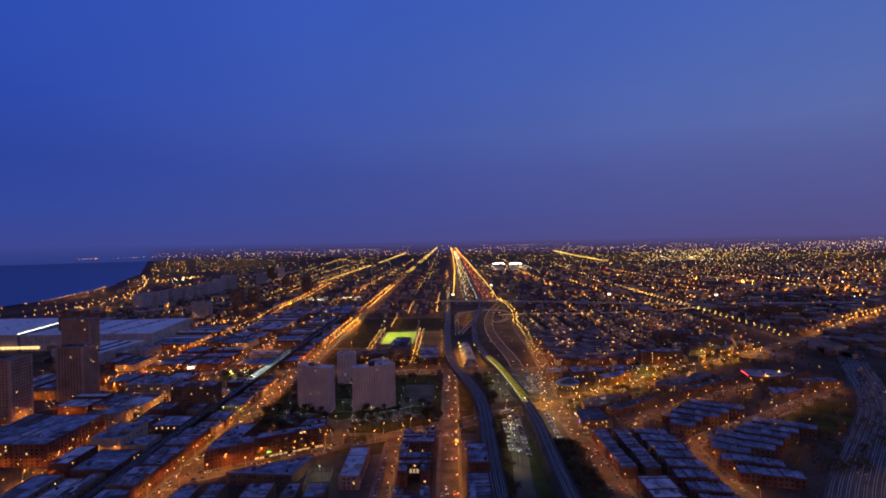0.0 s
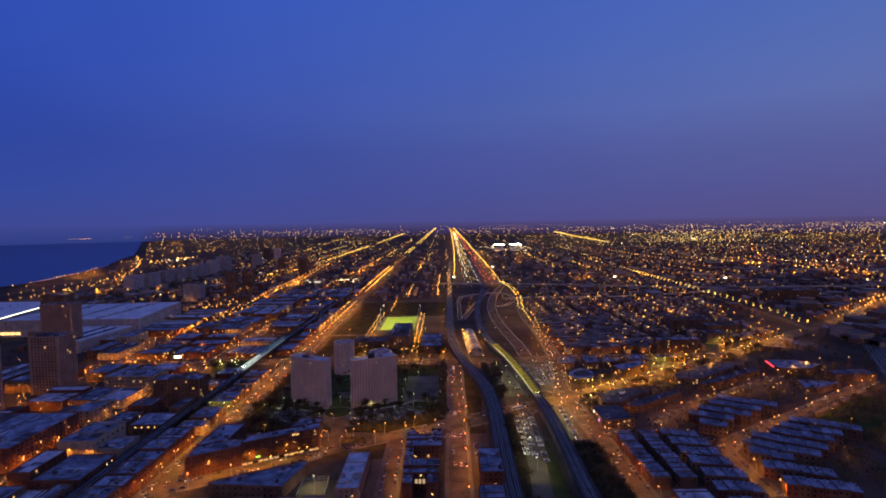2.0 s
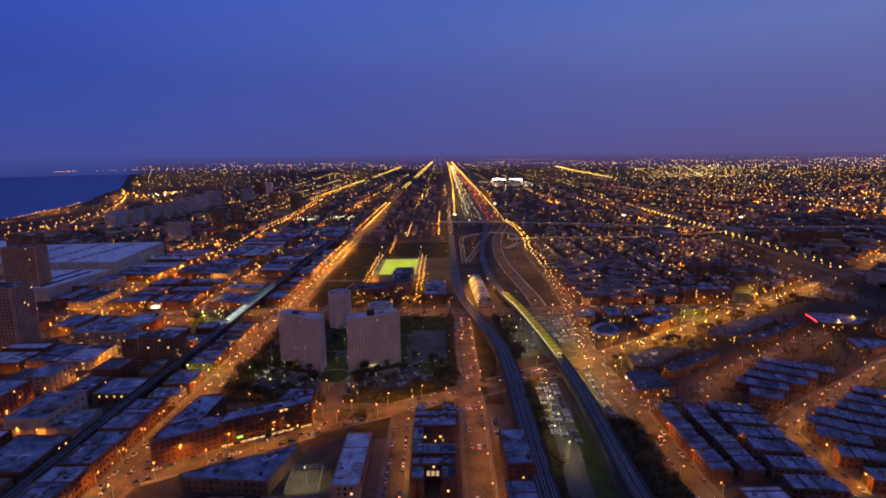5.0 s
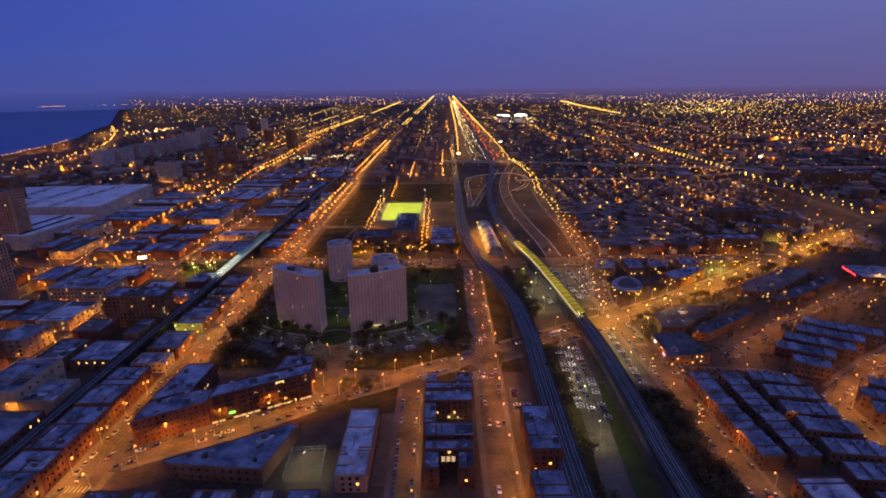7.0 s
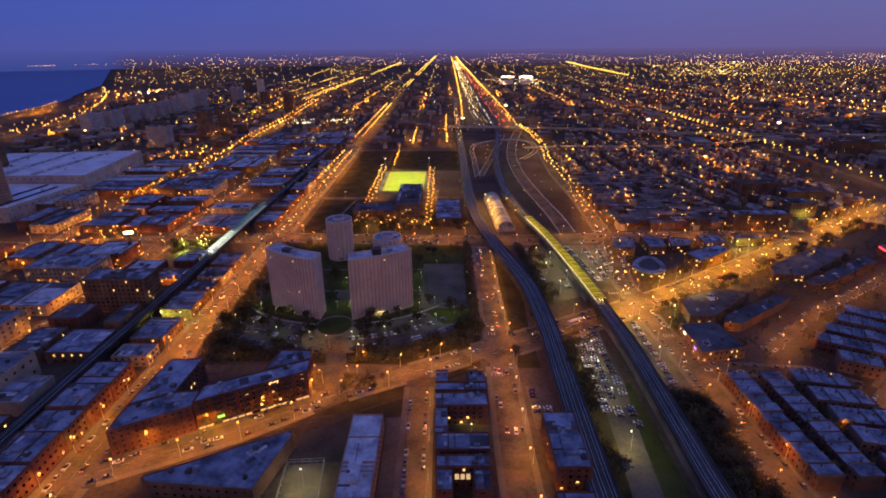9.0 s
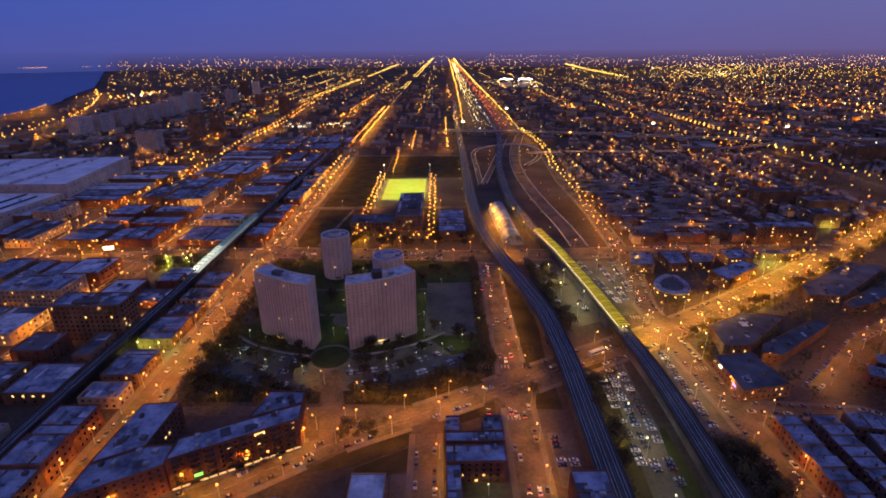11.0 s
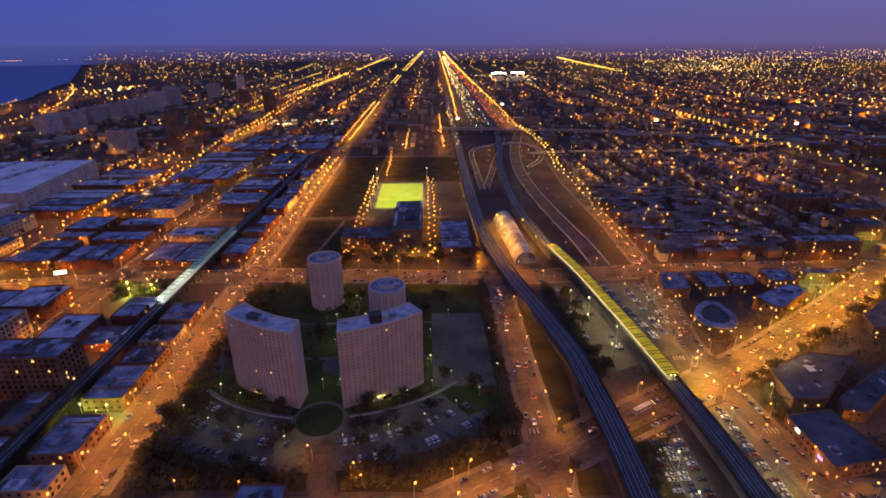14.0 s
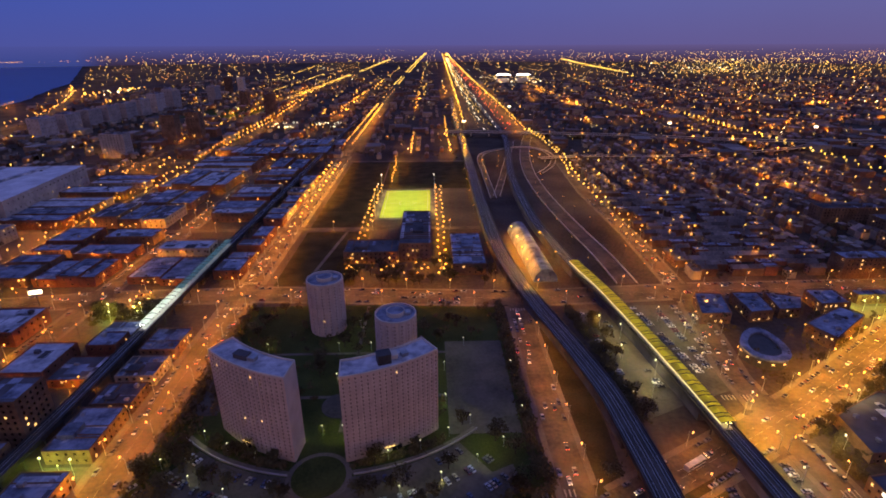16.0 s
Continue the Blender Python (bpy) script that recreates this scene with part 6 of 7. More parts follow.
lamp_row(FEDERAL, 11, "federal", 26, (1,), -190, -85, proto=DIM_LAMP)
lamp_row(WABASH, 14, "wabash", 34, (-1, 1), -300, 400)
lamp_row(MICHIGAN, 17, "michigan", 34, (-1, 1), -260, 330)
lamp_row(WENTWORTH, 13, "wentworth", 30, (-1, 1), -180, 330, proto=DIM_LAMP)
lamp_row(CULLERTON, 9, "cullerton", 34, (1,), -80, 80, proto=DIM_LAMP)
lamp_row(MARKET, 9, "market", 30, (1,), -60, 130)
lamp_row(EIGHTEENTH, 11, "eighteenth", 28, (1,), -200, 80)
lamp_row(STREET_24, 9, "twentyfourth", 40, (1,), 300, 340)
for a in (-36, -27, -18, 17, 26, 35, 43):
    for r in (101.5, 123):
        lamp_at(LOT_LAMP, HUB[0] + r * math.sin(radians(a)), HUB[1] - r * math.cos(radians(a)), a)
for x, y in ((79, -116), (78, -140), (79, -99), (-60, 50), (-40, 50), (-14, 60), (-18, 92), (2, 92), (30, 50), (-4, 18), (-14, 18), (47, 40), (47, 70), (86, 30), (86, 70), (-8, 120), (8, 118), (-62, 92), (60, 96), (-24, -26), (4, -26), (-126, -4), (-188, 138), (-176, 140), (-166, 138)):
    lamp_at(LOT_LAMP, x, y, 30)


for x, y in ((-610, 1260), (-560, 1300), (-500, 1270), (-470, 1350), (-540, 1400), (-450, 1410), (347, 130), (360, 134), (477, 226), (500, 270), (516, 268), (-134, -3), (-120, -4), (-188, 142), (-176, 148), (-168, 138), (-181, 131)):
    lamp_at(GREEN_LAMP, x, y, 20)
for x, y in ((158, -48), (156, -70), (156, -95), (155, -128), (158, 40), (154, 76), (152, 112), (168, 60), (162, 100), (198, 66), (204, 100), (196, 122), (214, 110), (198, -20), (198, -55), (3, -150), (206, 30), (-186, 139), (-164, 140), (230, -2), (262, 30)):
    lamp_at(YARD_LAMP, x, y, 40)
for x, y in ((10.5, -47), (-5, -74), (6.5, -84), (-9, -36)):
    lamp_at(DIM_LAMP, x, y, 90 if x < 0 else -90)
for x, y in ((-12, -65), (8, -65), (16, -51), (56, -49), (-65, -51.5), (-37, -53)):
    lamp_at(WOOD_LAMP, x, y, 90 if x > 0 else -90)


# ---- lights of the far city ----
SHORE_Y, SHORE_X = [p[1] for p in SHORE], [p[0] for p in SHORE]


def far_lights():
    pick = random.Random(99)
    sodium, gold, white, red, lens, hood = Build(), Build(), Build(), Build(), Build(), Build()

    def dot(b, x, y, size=1.0, z=9.5, flux=0.0):
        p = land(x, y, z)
        r = math.hypot(p[0] - EYE_X, p[1] - EYE_Y)
        s = max(0.40, r * np.interp(r, [400, 1200, 2600, 4500], [0.00158, 0.00146, 0.00112, 0.00078])) * size * pick.uniform(0.75, 1.2)
        b.gem((p[0], p[1], p[2] + s), s)
        if flux and r < 4600:
            q = p[2] - 0.3
            # Hidden panel widens with distance, so lit far ground makes up for haze.
            w = 0.36 * math.sqrt(flux) * min(max(1.0, r / 700) ** 0.8, 2.4)
            lens.face([(p[0] - w, p[1] + w, q - 0.05), (p[0] + w, p[1] + w, q - 0.05), (p[0] + w, p[1] - w, q - 0.05), (p[0] - w, p[1] - w, q - 0.05)])
            hood.box(p[0] - w - 0.2, p[1] - w - 0.2, q - 0.04, p[0] + w + 0.2, p[1] + w + 0.2, q + 0.1)
            hood.tube((p[0], p[1], p[2] - z), (p[0], p[1], q), 0.12, 0.1, 4)

    def dry(x, y, pad=40.0):
        return x > np.interp(y, SHORE_Y, SHORE_X) + pad + 0.005 * y

    def row(pts, step, growth, b, size=1.0, keep=1.0, wob=2.0, flux=1.0):
        line = dense(pts, 40, 0.02)
        want = 0.0
        gone = 0.0
        for (ax, ay), (bx, by) in zip(line, line[1:]):
            n = math.hypot(bx - ax, by - ay)
            while want < gone + n:
                t = (want - gone) / n
                if pick.random() < keep:
                    dot(b, ax + (bx - ax) * t + pick.uniform(-wob, wob), ay + (by - ay) * t + pick.uniform(-wob, wob), size, 9.5, flux)
                want += step + growth * max(0, math.hypot(ax, ay) - 800)
            gone += n

    def sides(pts, off, *rest):
        row(beside(pts, -off), *rest)
        row(beside(pts, off), *rest)
    # the straight street through the parkland: lit in stretches, dark between them
    sides([(-104.5, 345), (-104.5, 610)], 6.5, 23, 0, sodium, 1.1, 1.0, 0.5, 0.85)
    sides([(-104.5, 610), (-108, 760)], 7, 48, 0, sodium, 0.7, 0.6, 1.0, 0.4)
    sides([(-109, 765), (-110, 1450)], 7.5, 24, 0, sodium, 1.0, 1.0, 0.6, 0.28)
    sides([(-110, 1450), (-112, 2300)], 8, 110, 0, sodium, 0.7, 0.6, 2.0, 0.2)
    sides([(-112, 2300), (-110, 2900)], 8, 30, 0, gold, 0.8, 0.85, 2.0, 0.0)
    sides([(-106, 3500), (-100, 6000), (-84, 13000)], 11, 34, 0.016, gold, 0.95, 1.0, 3.0, 0.0)
    # the avenues east of it
    sides([(-322, 330), (-320, 608), (-345, 811), (-350, 1085)], 9, 27, 0, sodium, 1.0, 0.95, 1.0, 0.42)
    sides([(-352, 1085), (-400, 1618)], 9, 44, 0, sodium, 0.8, 0.7, 2.0, 0.4)
    sides([(-440, 1618), (-450, 3201)], 8, 36, 0, gold, 0.9, 0.95, 2.0, 0.2)
    sides([(-445, 3650), (-490, 7128)], 8, 48, 0.004, gold, 0.85, 0.95, 3.0, 0.0)
    row([(-234, 670), (-228, 884), (-216, 1311), (-205, 2000)], 36, 0.01, sodium, 0.95, 0.85, 2.0, 0.6)
    row([(-430, 560), (-455, 1500)], 34, 0.0, sodium, 0.85, 0.8, 4.0, 0.4)
    row([(-580, 1900), (-640, 3300)], 40, 0.0, gold, 0.8, 0.85, 3.0, 0.0)
    row([(-760, 2500), (-980, 4700)], 60, 0.0, gold, 0.8, 0.8, 4.0, 0.0)
    row([(8, 690), (8, 900)], 24, 0, sodium, 1.0, 0.9, 1.0, 0.5)
    row([(75, 690), (76, 900), (78, 1150)], 26, 0, sodium, 1.0, 0.9, 1.5, 0.5)
    row([(20, 1700), (24, 2300), (60, 2500)], 60, 0, gold, 0.9, 0.8, 6.0, 0.0)
    # expressway lamp rows and traffic
    row([(122, 1050), (151, 2348), (183, 4374), (233, 7800), (300, 13000)], 24, 0.014, gold, 0.8, 1.0, 2.0, 0.4)
    row([(247, 923), (255, 1220), (265, 2121), (290, 4000), (328, 7007), (420, 13000)], 22, 0.012, gold, 0.9, 1.0, 2.0, 0.4)
    for off, b, kp in ((-46, gold, 0.6), (-38, white, 0.6), (-28, gold, 0.7), (-18, gold, 0.5), (-8, white, 0.35), (12, red, 0.45), (24, red, 0.4), (36, red, 0.3), (44, sodium, 0.25)):
        row([(196 + off, 930), (198 + off, 1100), (219 + off, 2600), (300 + off * 0.8, 7800)], 26, 0.012, b, 0.72, kp, 3, 0.0)
    # lamps crowded round the interchange
    for off in (-4, 4):
        row(beside([(231, 205), (232, 278), (240, 352), (245, 435), (240, 511), (258, 648), (261, 814), (248, 923)], off), 21, 0, gold, 1.08, 0.95, 1.5, 0.24)
    # western avenues
    sides([(668, 330), (684, 412), (690, 560), (694, 720), (706, 1000), (712, 1174)], 6, 25, 0, gold, 1.1, 0.95, 1.0, 0.16)
    row([(712, 1174), (760, 1800), (860, 3000)], 46, 0.01, gold, 0.9, 0.8, 3.0, 0.2)
    sides([(745, 370), (770, 388), (920, 510), (1080, 618), (1500, 880)], 9, 27, 0.0, sodium, 1.05, 0.95, 1.5, 0.4)
    row([(1140, 1700), (1232, 1482), (1322, 1146), (1400, 900)], 24, 0, gold, 1.0)
    row([(560, 940), (640, 800), (668, 600)], 30, 0, sodium, 0.9, 0.7, 3.0, 0.3)
    sides([(1750, 6900), (1488, 4878), (1309, 3240)], 12, 50, 0.0, gold, 1.1, 1.0, 3.0, 0.0)
    row([(-1010, 300), (-930, 600), (-923, 828), (-959, 1058), (-1071, 1399), (-1291, 1820), (-1600, 2300)], 34, 0, sodium, 0.95, 0.8, 4.0, 0.12)
    row([(-1140, 850), (-1175, 1090), (-1255, 1420), (-1330, 1600)], 26, 0, sodium, 0.85, 0.8, 4.0, 0.12)
    row([(80, 905), (299, 880), (469, 838), (684, 772), (996, 755), (1500, 768)], 70, 0, sodium, 0.8, 0.5)
    row([(-1000, 860), (-700, 880), (-400, 900)], 40, 0, gold, 0.9, 0.6)
    # the grid: north-south streets as receding rows of lamps, with unlit stretches
    for k in range(-60, 120):
        x0 = -97 + k * 101.0
        if k in (0, -2, -3):
            continue
        major = k % 4 == 3
        y, share = max(335.0, abs(x0) / 0.95 - 500), 0.8
        turn = y
        while y < 11000:
            if y > turn:
                share, turn = pick.choice([0.06, 0.12, 0.3, 0.55, 0.8, 1.0]) * (1.25 if x0 > 0 else 1.0), y + pick.uniform(300, 1100) * (1 + y / 4000)
            y += (36 if major else 42) * pick.uniform(0.8, 1.2) + 0.010 * max(0.0, y - 1200)
            x = x0 + pick.uniform(-5, 5)
            if not dry(x, y) or (y < 660 and -430 < x < 225) or (y > 700 and 112 < x < 268 + 0.012 * y):
                continue
            if pick.random() > share * min(1.0, (1800.0 / y) ** 1.45):
                continue
            b = pick.choices([sodium, gold, white, red], [0.40 if y < 1600 else 0.34, 0.50, 0.04, 0.015 if y > 900 else 0.0])[0]
            dot(b, x, y, pick.choice([0.6, 0.75, 0.9, 1.1]) * (1.1 if major else 0.92), 9.5, (0.50 if y < 1200 else 1.0 if y < 2400 else 0.3) if pick.random() < 0.6 and y < 5200 else 0.0)
    # cross streets, lit in stretches
    for k in range(56):
        y = 905 + 201.0 * k
        x = max(-0.6 * y, np.interp(y, SHORE_Y, SHORE_X) + 60)
        while x < 0.98 * y + 300:
            length = pick.uniform(120, 700)
            if pick.random() < (0.34 if x > 0 else 0.24) * min(1.0, (4200.0 / y) ** 1.2):
                b = pick.choice([gold, gold, sodium])
                step = pick.uniform(38, 62) + 0.006 * y
                for q in range(int(length / step)):
                    px = x + q * step
                    if dry(px, y) and not (112 < px < 268 + 0.012 * y) and pick.random() < 0.85:
                        dot(b, px, y + pick.uniform(-5, 5), pick.choice([0.6, 0.75, 0.95]), 9.5, (0.9 if y < 2400 else 0.28) if y < 4600 and q % 2 == 0 else 0.0)
            x += length
    # porch and alley lights between the streets
    for q in range(430):
        y = 700 + 3600 * pick.random() ** 1.5
        x = pick.uniform(-0.55, 0.98) * (y + 400)
        if dry(x, y, 90) and not (100 < x < 275 + 0.012 * y):
            dot(pick.choice([sodium, sodium, gold, white]), x, y, pick.choice([0.5, 0.65, 0.8]), 7.0)
    # bright districts to the west
    for q in range(380):
        y = 3100 * math.exp(0.78 * pick.random())
        dot(pick.choice([gold, gold, gold, gold, sodium, white]), y * pick.triangular(0.40, 0.78, 0.55), round(y / 201) * 201 + pick.uniform(-20, 20), pick.choice([0.7, 0.85, 1.1]))
    for q in range(90):
        y = 3400 * math.exp(0.7 * pick.random())
        dot(pick.choice([gold, gold, sodium]), y * pick.uniform(0.76, 0.98), round(y / 201) * 201, pick.choice([0.6, 0.8, 1.0]))
    for q in range(70):
        dot(pick.choice([white, gold]), pick.uniform(330, 640), pick.uniform(2350, 3000), pick.choice([0.6, 0.8]), 8.0)
    # the horizon's last lights, in short dashes
    for q in range(95):
        y = 8000 * math.exp(1.2 * pick.random())
        x = pick.uniform(-0.55, 1.0) * y
        b = pick.choice([gold, sodium, gold])
        for i in range(pick.choice([1, 2, 3, 5, 8, 12])):
            px = x + i * 0.007 * y
            if px > np.interp(y, SHORE_Y, SHORE_X) + 0.06 * y:
                dot(b, px, y, pick.choice([0.4, 0.5, 0.65]), 0.0)
    for q in range(40):
        dot(white, pick.uniform(-326, -165), pick.choice([1000, 1040, 1060]), pick.choice([0.5, 0.7, 0.9]), 6.0, 0.4 if q % 4 == 0 else 0.0)
    # the lakeside plain
    for q in range(170):
        y = 1500 * math.exp(pick.random() * 1.9)
        x = y * pick.uniform(-0.72, -0.04)
        if dry(x, y, 60):
            dot(pick.choice([sodium, sodium, gold]), x, y, pick.choice([0.6, 0.8, 1.0]), 9.5, 0.5 if y < 2200 and q % 3 == 0 else 0.0)
    for q in range(26):
        dot(pick.choice([sodium, sodium, white]), pick.uniform(-1310, -1180), pick.uniform(1800, 2200), pick.choice([0.9, 1.3, 1.6]), 9.0, 0.2)
    # yard and alley lights among the near blocks
    for q in range(760):
        x, yy = pick.choice([pick.uniform(-430, -152), pick.uniform(-430, -152), pick.uniform(250, 640)]), pick.uniform(-190, 660)
        if x > 0 and (pick.random() < 0.4 or (x > 440 and yy > 150)):
            continue
        if not any(x0 - 1 < x < x1 + 1 and y0 - 1 < yy < y1 + 1 for x0, y0, x1, y1, h in BLOCKS):
            dot(sodium, x, yy, pick.choice([0.6, 0.8, 1.0]), 9.0, 0.16 if x > 0 else 0.27)
    for q in range(18):
        for x in (-30, 53, -24, 47):
            dot(sodium, x + pick.uniform(-1, 1), 196 + q * 16 + (8 if x in (-24, 47) else 0), 1.1, 5.0, 0.3)
    for q in range(26):
        dot(sodium, pick.uniform(-34, 52), pick.uniform(190, 226), 0.9, 5.0, 0.3)
    row([(-10, 480), (-12, 560), (-14, 640)], 16, 0, sodium, 0.9, 0.9, 2.0, 0.4)
    # Small lamps added along the ramps to brighten their dark ground.
    for pts in ([(216, 200), (211, 298), (199, 380), (192, 485), (205, 628), (222, 740)], [(134, 486), (146, 590), (160, 700)], [(115, 490), (121, 560), (124, 676)], [(222, 650), (301, 664), (461, 660), (640, 700)]):
        row(pts, 40, 0, sodium, 0.6, 0.85, 2.0, 0.35)
    for x, y in ((119, 200), (119, 226), (119, 252), (118, 280), (146, 215), (142, 262)):
        dot(gold, x, y, 1.2, 14.0, 2.0)
    for col in range(15):
        for q in range(15):
            x, y = 249 + col * 26, 200 + q * 30 + pick.uniform(-8, 8)
            if pick.random() < 0.52 and not near_any_road(x, y, 2):
                dot(pick.choice([sodium, gold, gold]), x, y, pick.choice([0.7, 0.9, 1.2]), 10.5, 0.19)
    row([(-434, 238), (-436, 262), (-426, 330), (-422, 400)], 9, 0, gold, 0.7, 1.0, 1.0, 0.3)
    row([(-905, 700), (-895, 860), (-930, 1060), (-1010, 1300)], 30, 0, sodium, 0.8, 0.9, 12.0, 0.15)
    # Faint lamp rows added to fill the ramp ground and parkland with light.
    row([(174, 215), (170, 300), (174, 420), (184, 520), (200, 640)], 50, 0, sodium, 0.6, 0.9, 3.0, 0.35)
    row([(92, 190), (90, 330), (90, 480), (91, 640)], 60, 0, sodium, 0.5, 0.8, 1.0, 0.6)
    row([(-88, 190), (-88, 640)], 52, 0, sodium, 0.5, 0.6, 1.0, 0.5)
    # far-shore lights, set partly over the water to line up from the camera
    for q in range(90):
        s = pick.choice([pick.uniform(0.0, 0.22), pick.uniform(0.35, 1.0)])
        dot(sodium, -4930 + 800 * s, 6220 + 980 * s + pick.uniform(-60, 60), 0.5, 12)
    for b, mt, lab in ((sodium, FAR_GLOW, "thousands of distant orange street lights"), (gold, FAR_GOLD, "thousands of distant golden street lights"), (white, FAR_WHITE, "scattered distant white lights"), (red, FAR_RED, "distant red tail lights on the expressway"), (lens, HOOD_GLOW, "hidden downward light panels under distant lamp hoods, widened with distance"), (hood, DARK_STEEL, "dark hoods and poles of distant street lamps")):
        tagged(part("distant_lights", b, mt), lab, "city lights", kind="stuff")


far_lights()


def stadium_bank(x, y, w, label):
    p = land(x, y)
    root = thing("stadium_lights", label, "floodlight", "stadium light banks", pose(*p))
    s = Build()
    s.box(-w / 2, 0, 0, w / 2, 30, 20)
    part("stand", s, PALE_CONCRETE, root, "stadium stand")
    for px in (-w / 3, w / 3):
        f = Build()
        f.tube((px, 0, 18), (px, 0, 40), 0.8, 0.6, 6)
        part("mast", f, DARK_STEEL, root)
    for px, pz, r in ((-30, 37, 4.2), (-20, 39, 5.4), (-9, 40, 5.6), (2, 39, 5.2), (12, 40, 5.6), (22, 39, 5.0), (31, 37, 4.0)):
        g = Build()
        g.gem((px, -2, pz), r * 0.62)
        part("lamp", g, STADIUM_GLOW, root, "blazing white lamp")


stadium_bank(424, 2560, 60, "blazing white stadium light bank")
stadium_bank(524, 2560, 60, "blazing white stadium light bank")
for i in range(7):
    p = land(1290 + i * 33, 1290 - i * 4)
    root = thing("yard_floodlight", "tall white floodlight over a far yard", "floodlight", "yard floodlights", pose(*p))
    m = Build()
    m.tube((0, 0, 0), (0, 0, 26), 0.5, 0.3, 6)
    part("mast", m, METAL, root)
    g = Build()
    g.gem((0, 0, 27), 1.9)
    part("lamp", g, YARD_FLOOD, root)
for x, y, z in ((577, 958, 14), (838, 860, 18), (120, 1010, 14), (255, 1215, 24)):
    root = thing("lit_sign", "small bright white illuminated sign on posts", "sign", "lit signs", pose(x, y, 0))
    m = Build()
    m.tube((0, 0, 0), (0, 0, z), 0.5, 0.4, 6)
    part("post", m, METAL, root)
    g = Build()
    g.box(-4, -0.3, z, 4, 0.3, z + 4)
    part("sign_face", g, SIGN_WHITE, root)


# ---- trees ----
def tree_proto(seed, h, spread, label):
    pick = random.Random(seed)
    root = thing("tree", label, "tree", "street trees")
    t = Build()
    t.tube((0, 0, 0), (0.1, 0, h * 0.42), 0.24, 0.15, 6)
    tips = []
    for i in range(7):
        a, s = 2 * math.pi * i / 7 + pick.uniform(-0.3, 0.3), pick.uniform(0.4, 0.9)
        tip = (spread * s * math.cos(a), spread * s * math.sin(a), h * pick.uniform(0.6, 0.95))
        t.tube((0.05, 0, h * pick.uniform(0.28, 0.42)), tip, 0.10, 0.03, 5)
        tips.append(tip)
    part("trunk", t, BARK, root, "trunk and bare limbs")
    c = Build()
    for i in range(340):
        tip = pick.choice(tips + [(0, 0, h * 0.8)])
        p = Vector(tip) + Vector((pick.gauss(0, spread * 0.28), pick.gauss(0, spread * 0.28), pick.gauss(0, h * 0.09)))
        u = Vector((pick.gauss(0, 1), pick.gauss(0, 1), pick.gauss(0, 1))).normalized()
        v = u.orthogonal().normalized()
        s = pick.uniform(0.28, 0.7)
        c.face([p - u * s, p + v * s * 0.7, p + u * s, p - v * s * 0.7])
    part("crown", c, LEAF, root, "thin crown of small leaves")
    return root


TREES = [tree_proto(1, 8.0, 3.0, "small street tree with thin spring leaves"), tree_proto(2, 10.5, 3.9, "tall street tree with thin spring leaves"), tree_proto(3, 6.5, 2.6, "young street tree with sparse crown")]
tree_used = [False] * 3
tree_count = 0


def tree_at(x, y):
    global tree_count
    k = rng.randrange(3)
    m = pose(x, y, 0, 0, 0, rng.uniform(0, 360))
    tree_count += 1
    if not tree_used[k]:
        TREES[k].matrix_basis = m
        tree_used[k] = True
    else:
        copy_thing(TREES[k], m)


for i in range(74):
    a, r = rng.uniform(-40, 44), rng.choice([rng.uniform(143, 150), rng.uniform(143, 156), rng.uniform(99, 103), 118, 130])
    x, y = HUB[0] + r * math.sin(radians(a)), HUB[1] - r * math.cos(radians(a))
    if not near_any_road(x, y, 2.5) and -90 < x < 88 and math.hypot(x + 11, y + 8) > 16:
        tree_at(x, y)
for x, y, dx, dy in stations(beside(dense(ARCHER, 10), 13.5), 9.0):
    if -150 < y < 240 and x < 520 and not near_any_road(x, y, 1.5, "archer") and rng.random() < 0.55 and not 118 < x < 216 and not x < 10:
        tree_at(x, y)
for x, y, dx, dy in stations(beside(dense(ARCHER, 10), -13.5), 10.0):
    if -150 < y < 240 and x < 520 and not near_any_road(x, y, 1.5, "archer") and rng.random() < 0.4 and not 118 < x < 216:
        tree_at(x, y)
for i in range(26):
    tree_at(*((rng.uniform(146, 153), rng.uniform(24, 140)) if i % 2 else (rng.uniform(142, 148), rng.uniform(-180, -36))))
for i in range(16):
    tree_at(rng.uniform(195, 207), rng.uniform(-190, -84))
for i in range(40):
    x, y = rng.uniform(-80, 80), rng.uniform(44, 148)
    if math.hypot(x + 29.5, y - 120) > 15 and math.hypot(x - 19.5, y - 73) > 15 and not (46 < x < 86 and y < 102):
        tree_at(x, y)
for i in range(46):
    x, y = rng.uniform(-34, 90), rng.choice([rng.uniform(182, 196), rng.uniform(200, 226)])
    tree_at(x, y)
for i in range(14):
    tree_at(rng.uniform(-200, -154), rng.uniform(127, 150))


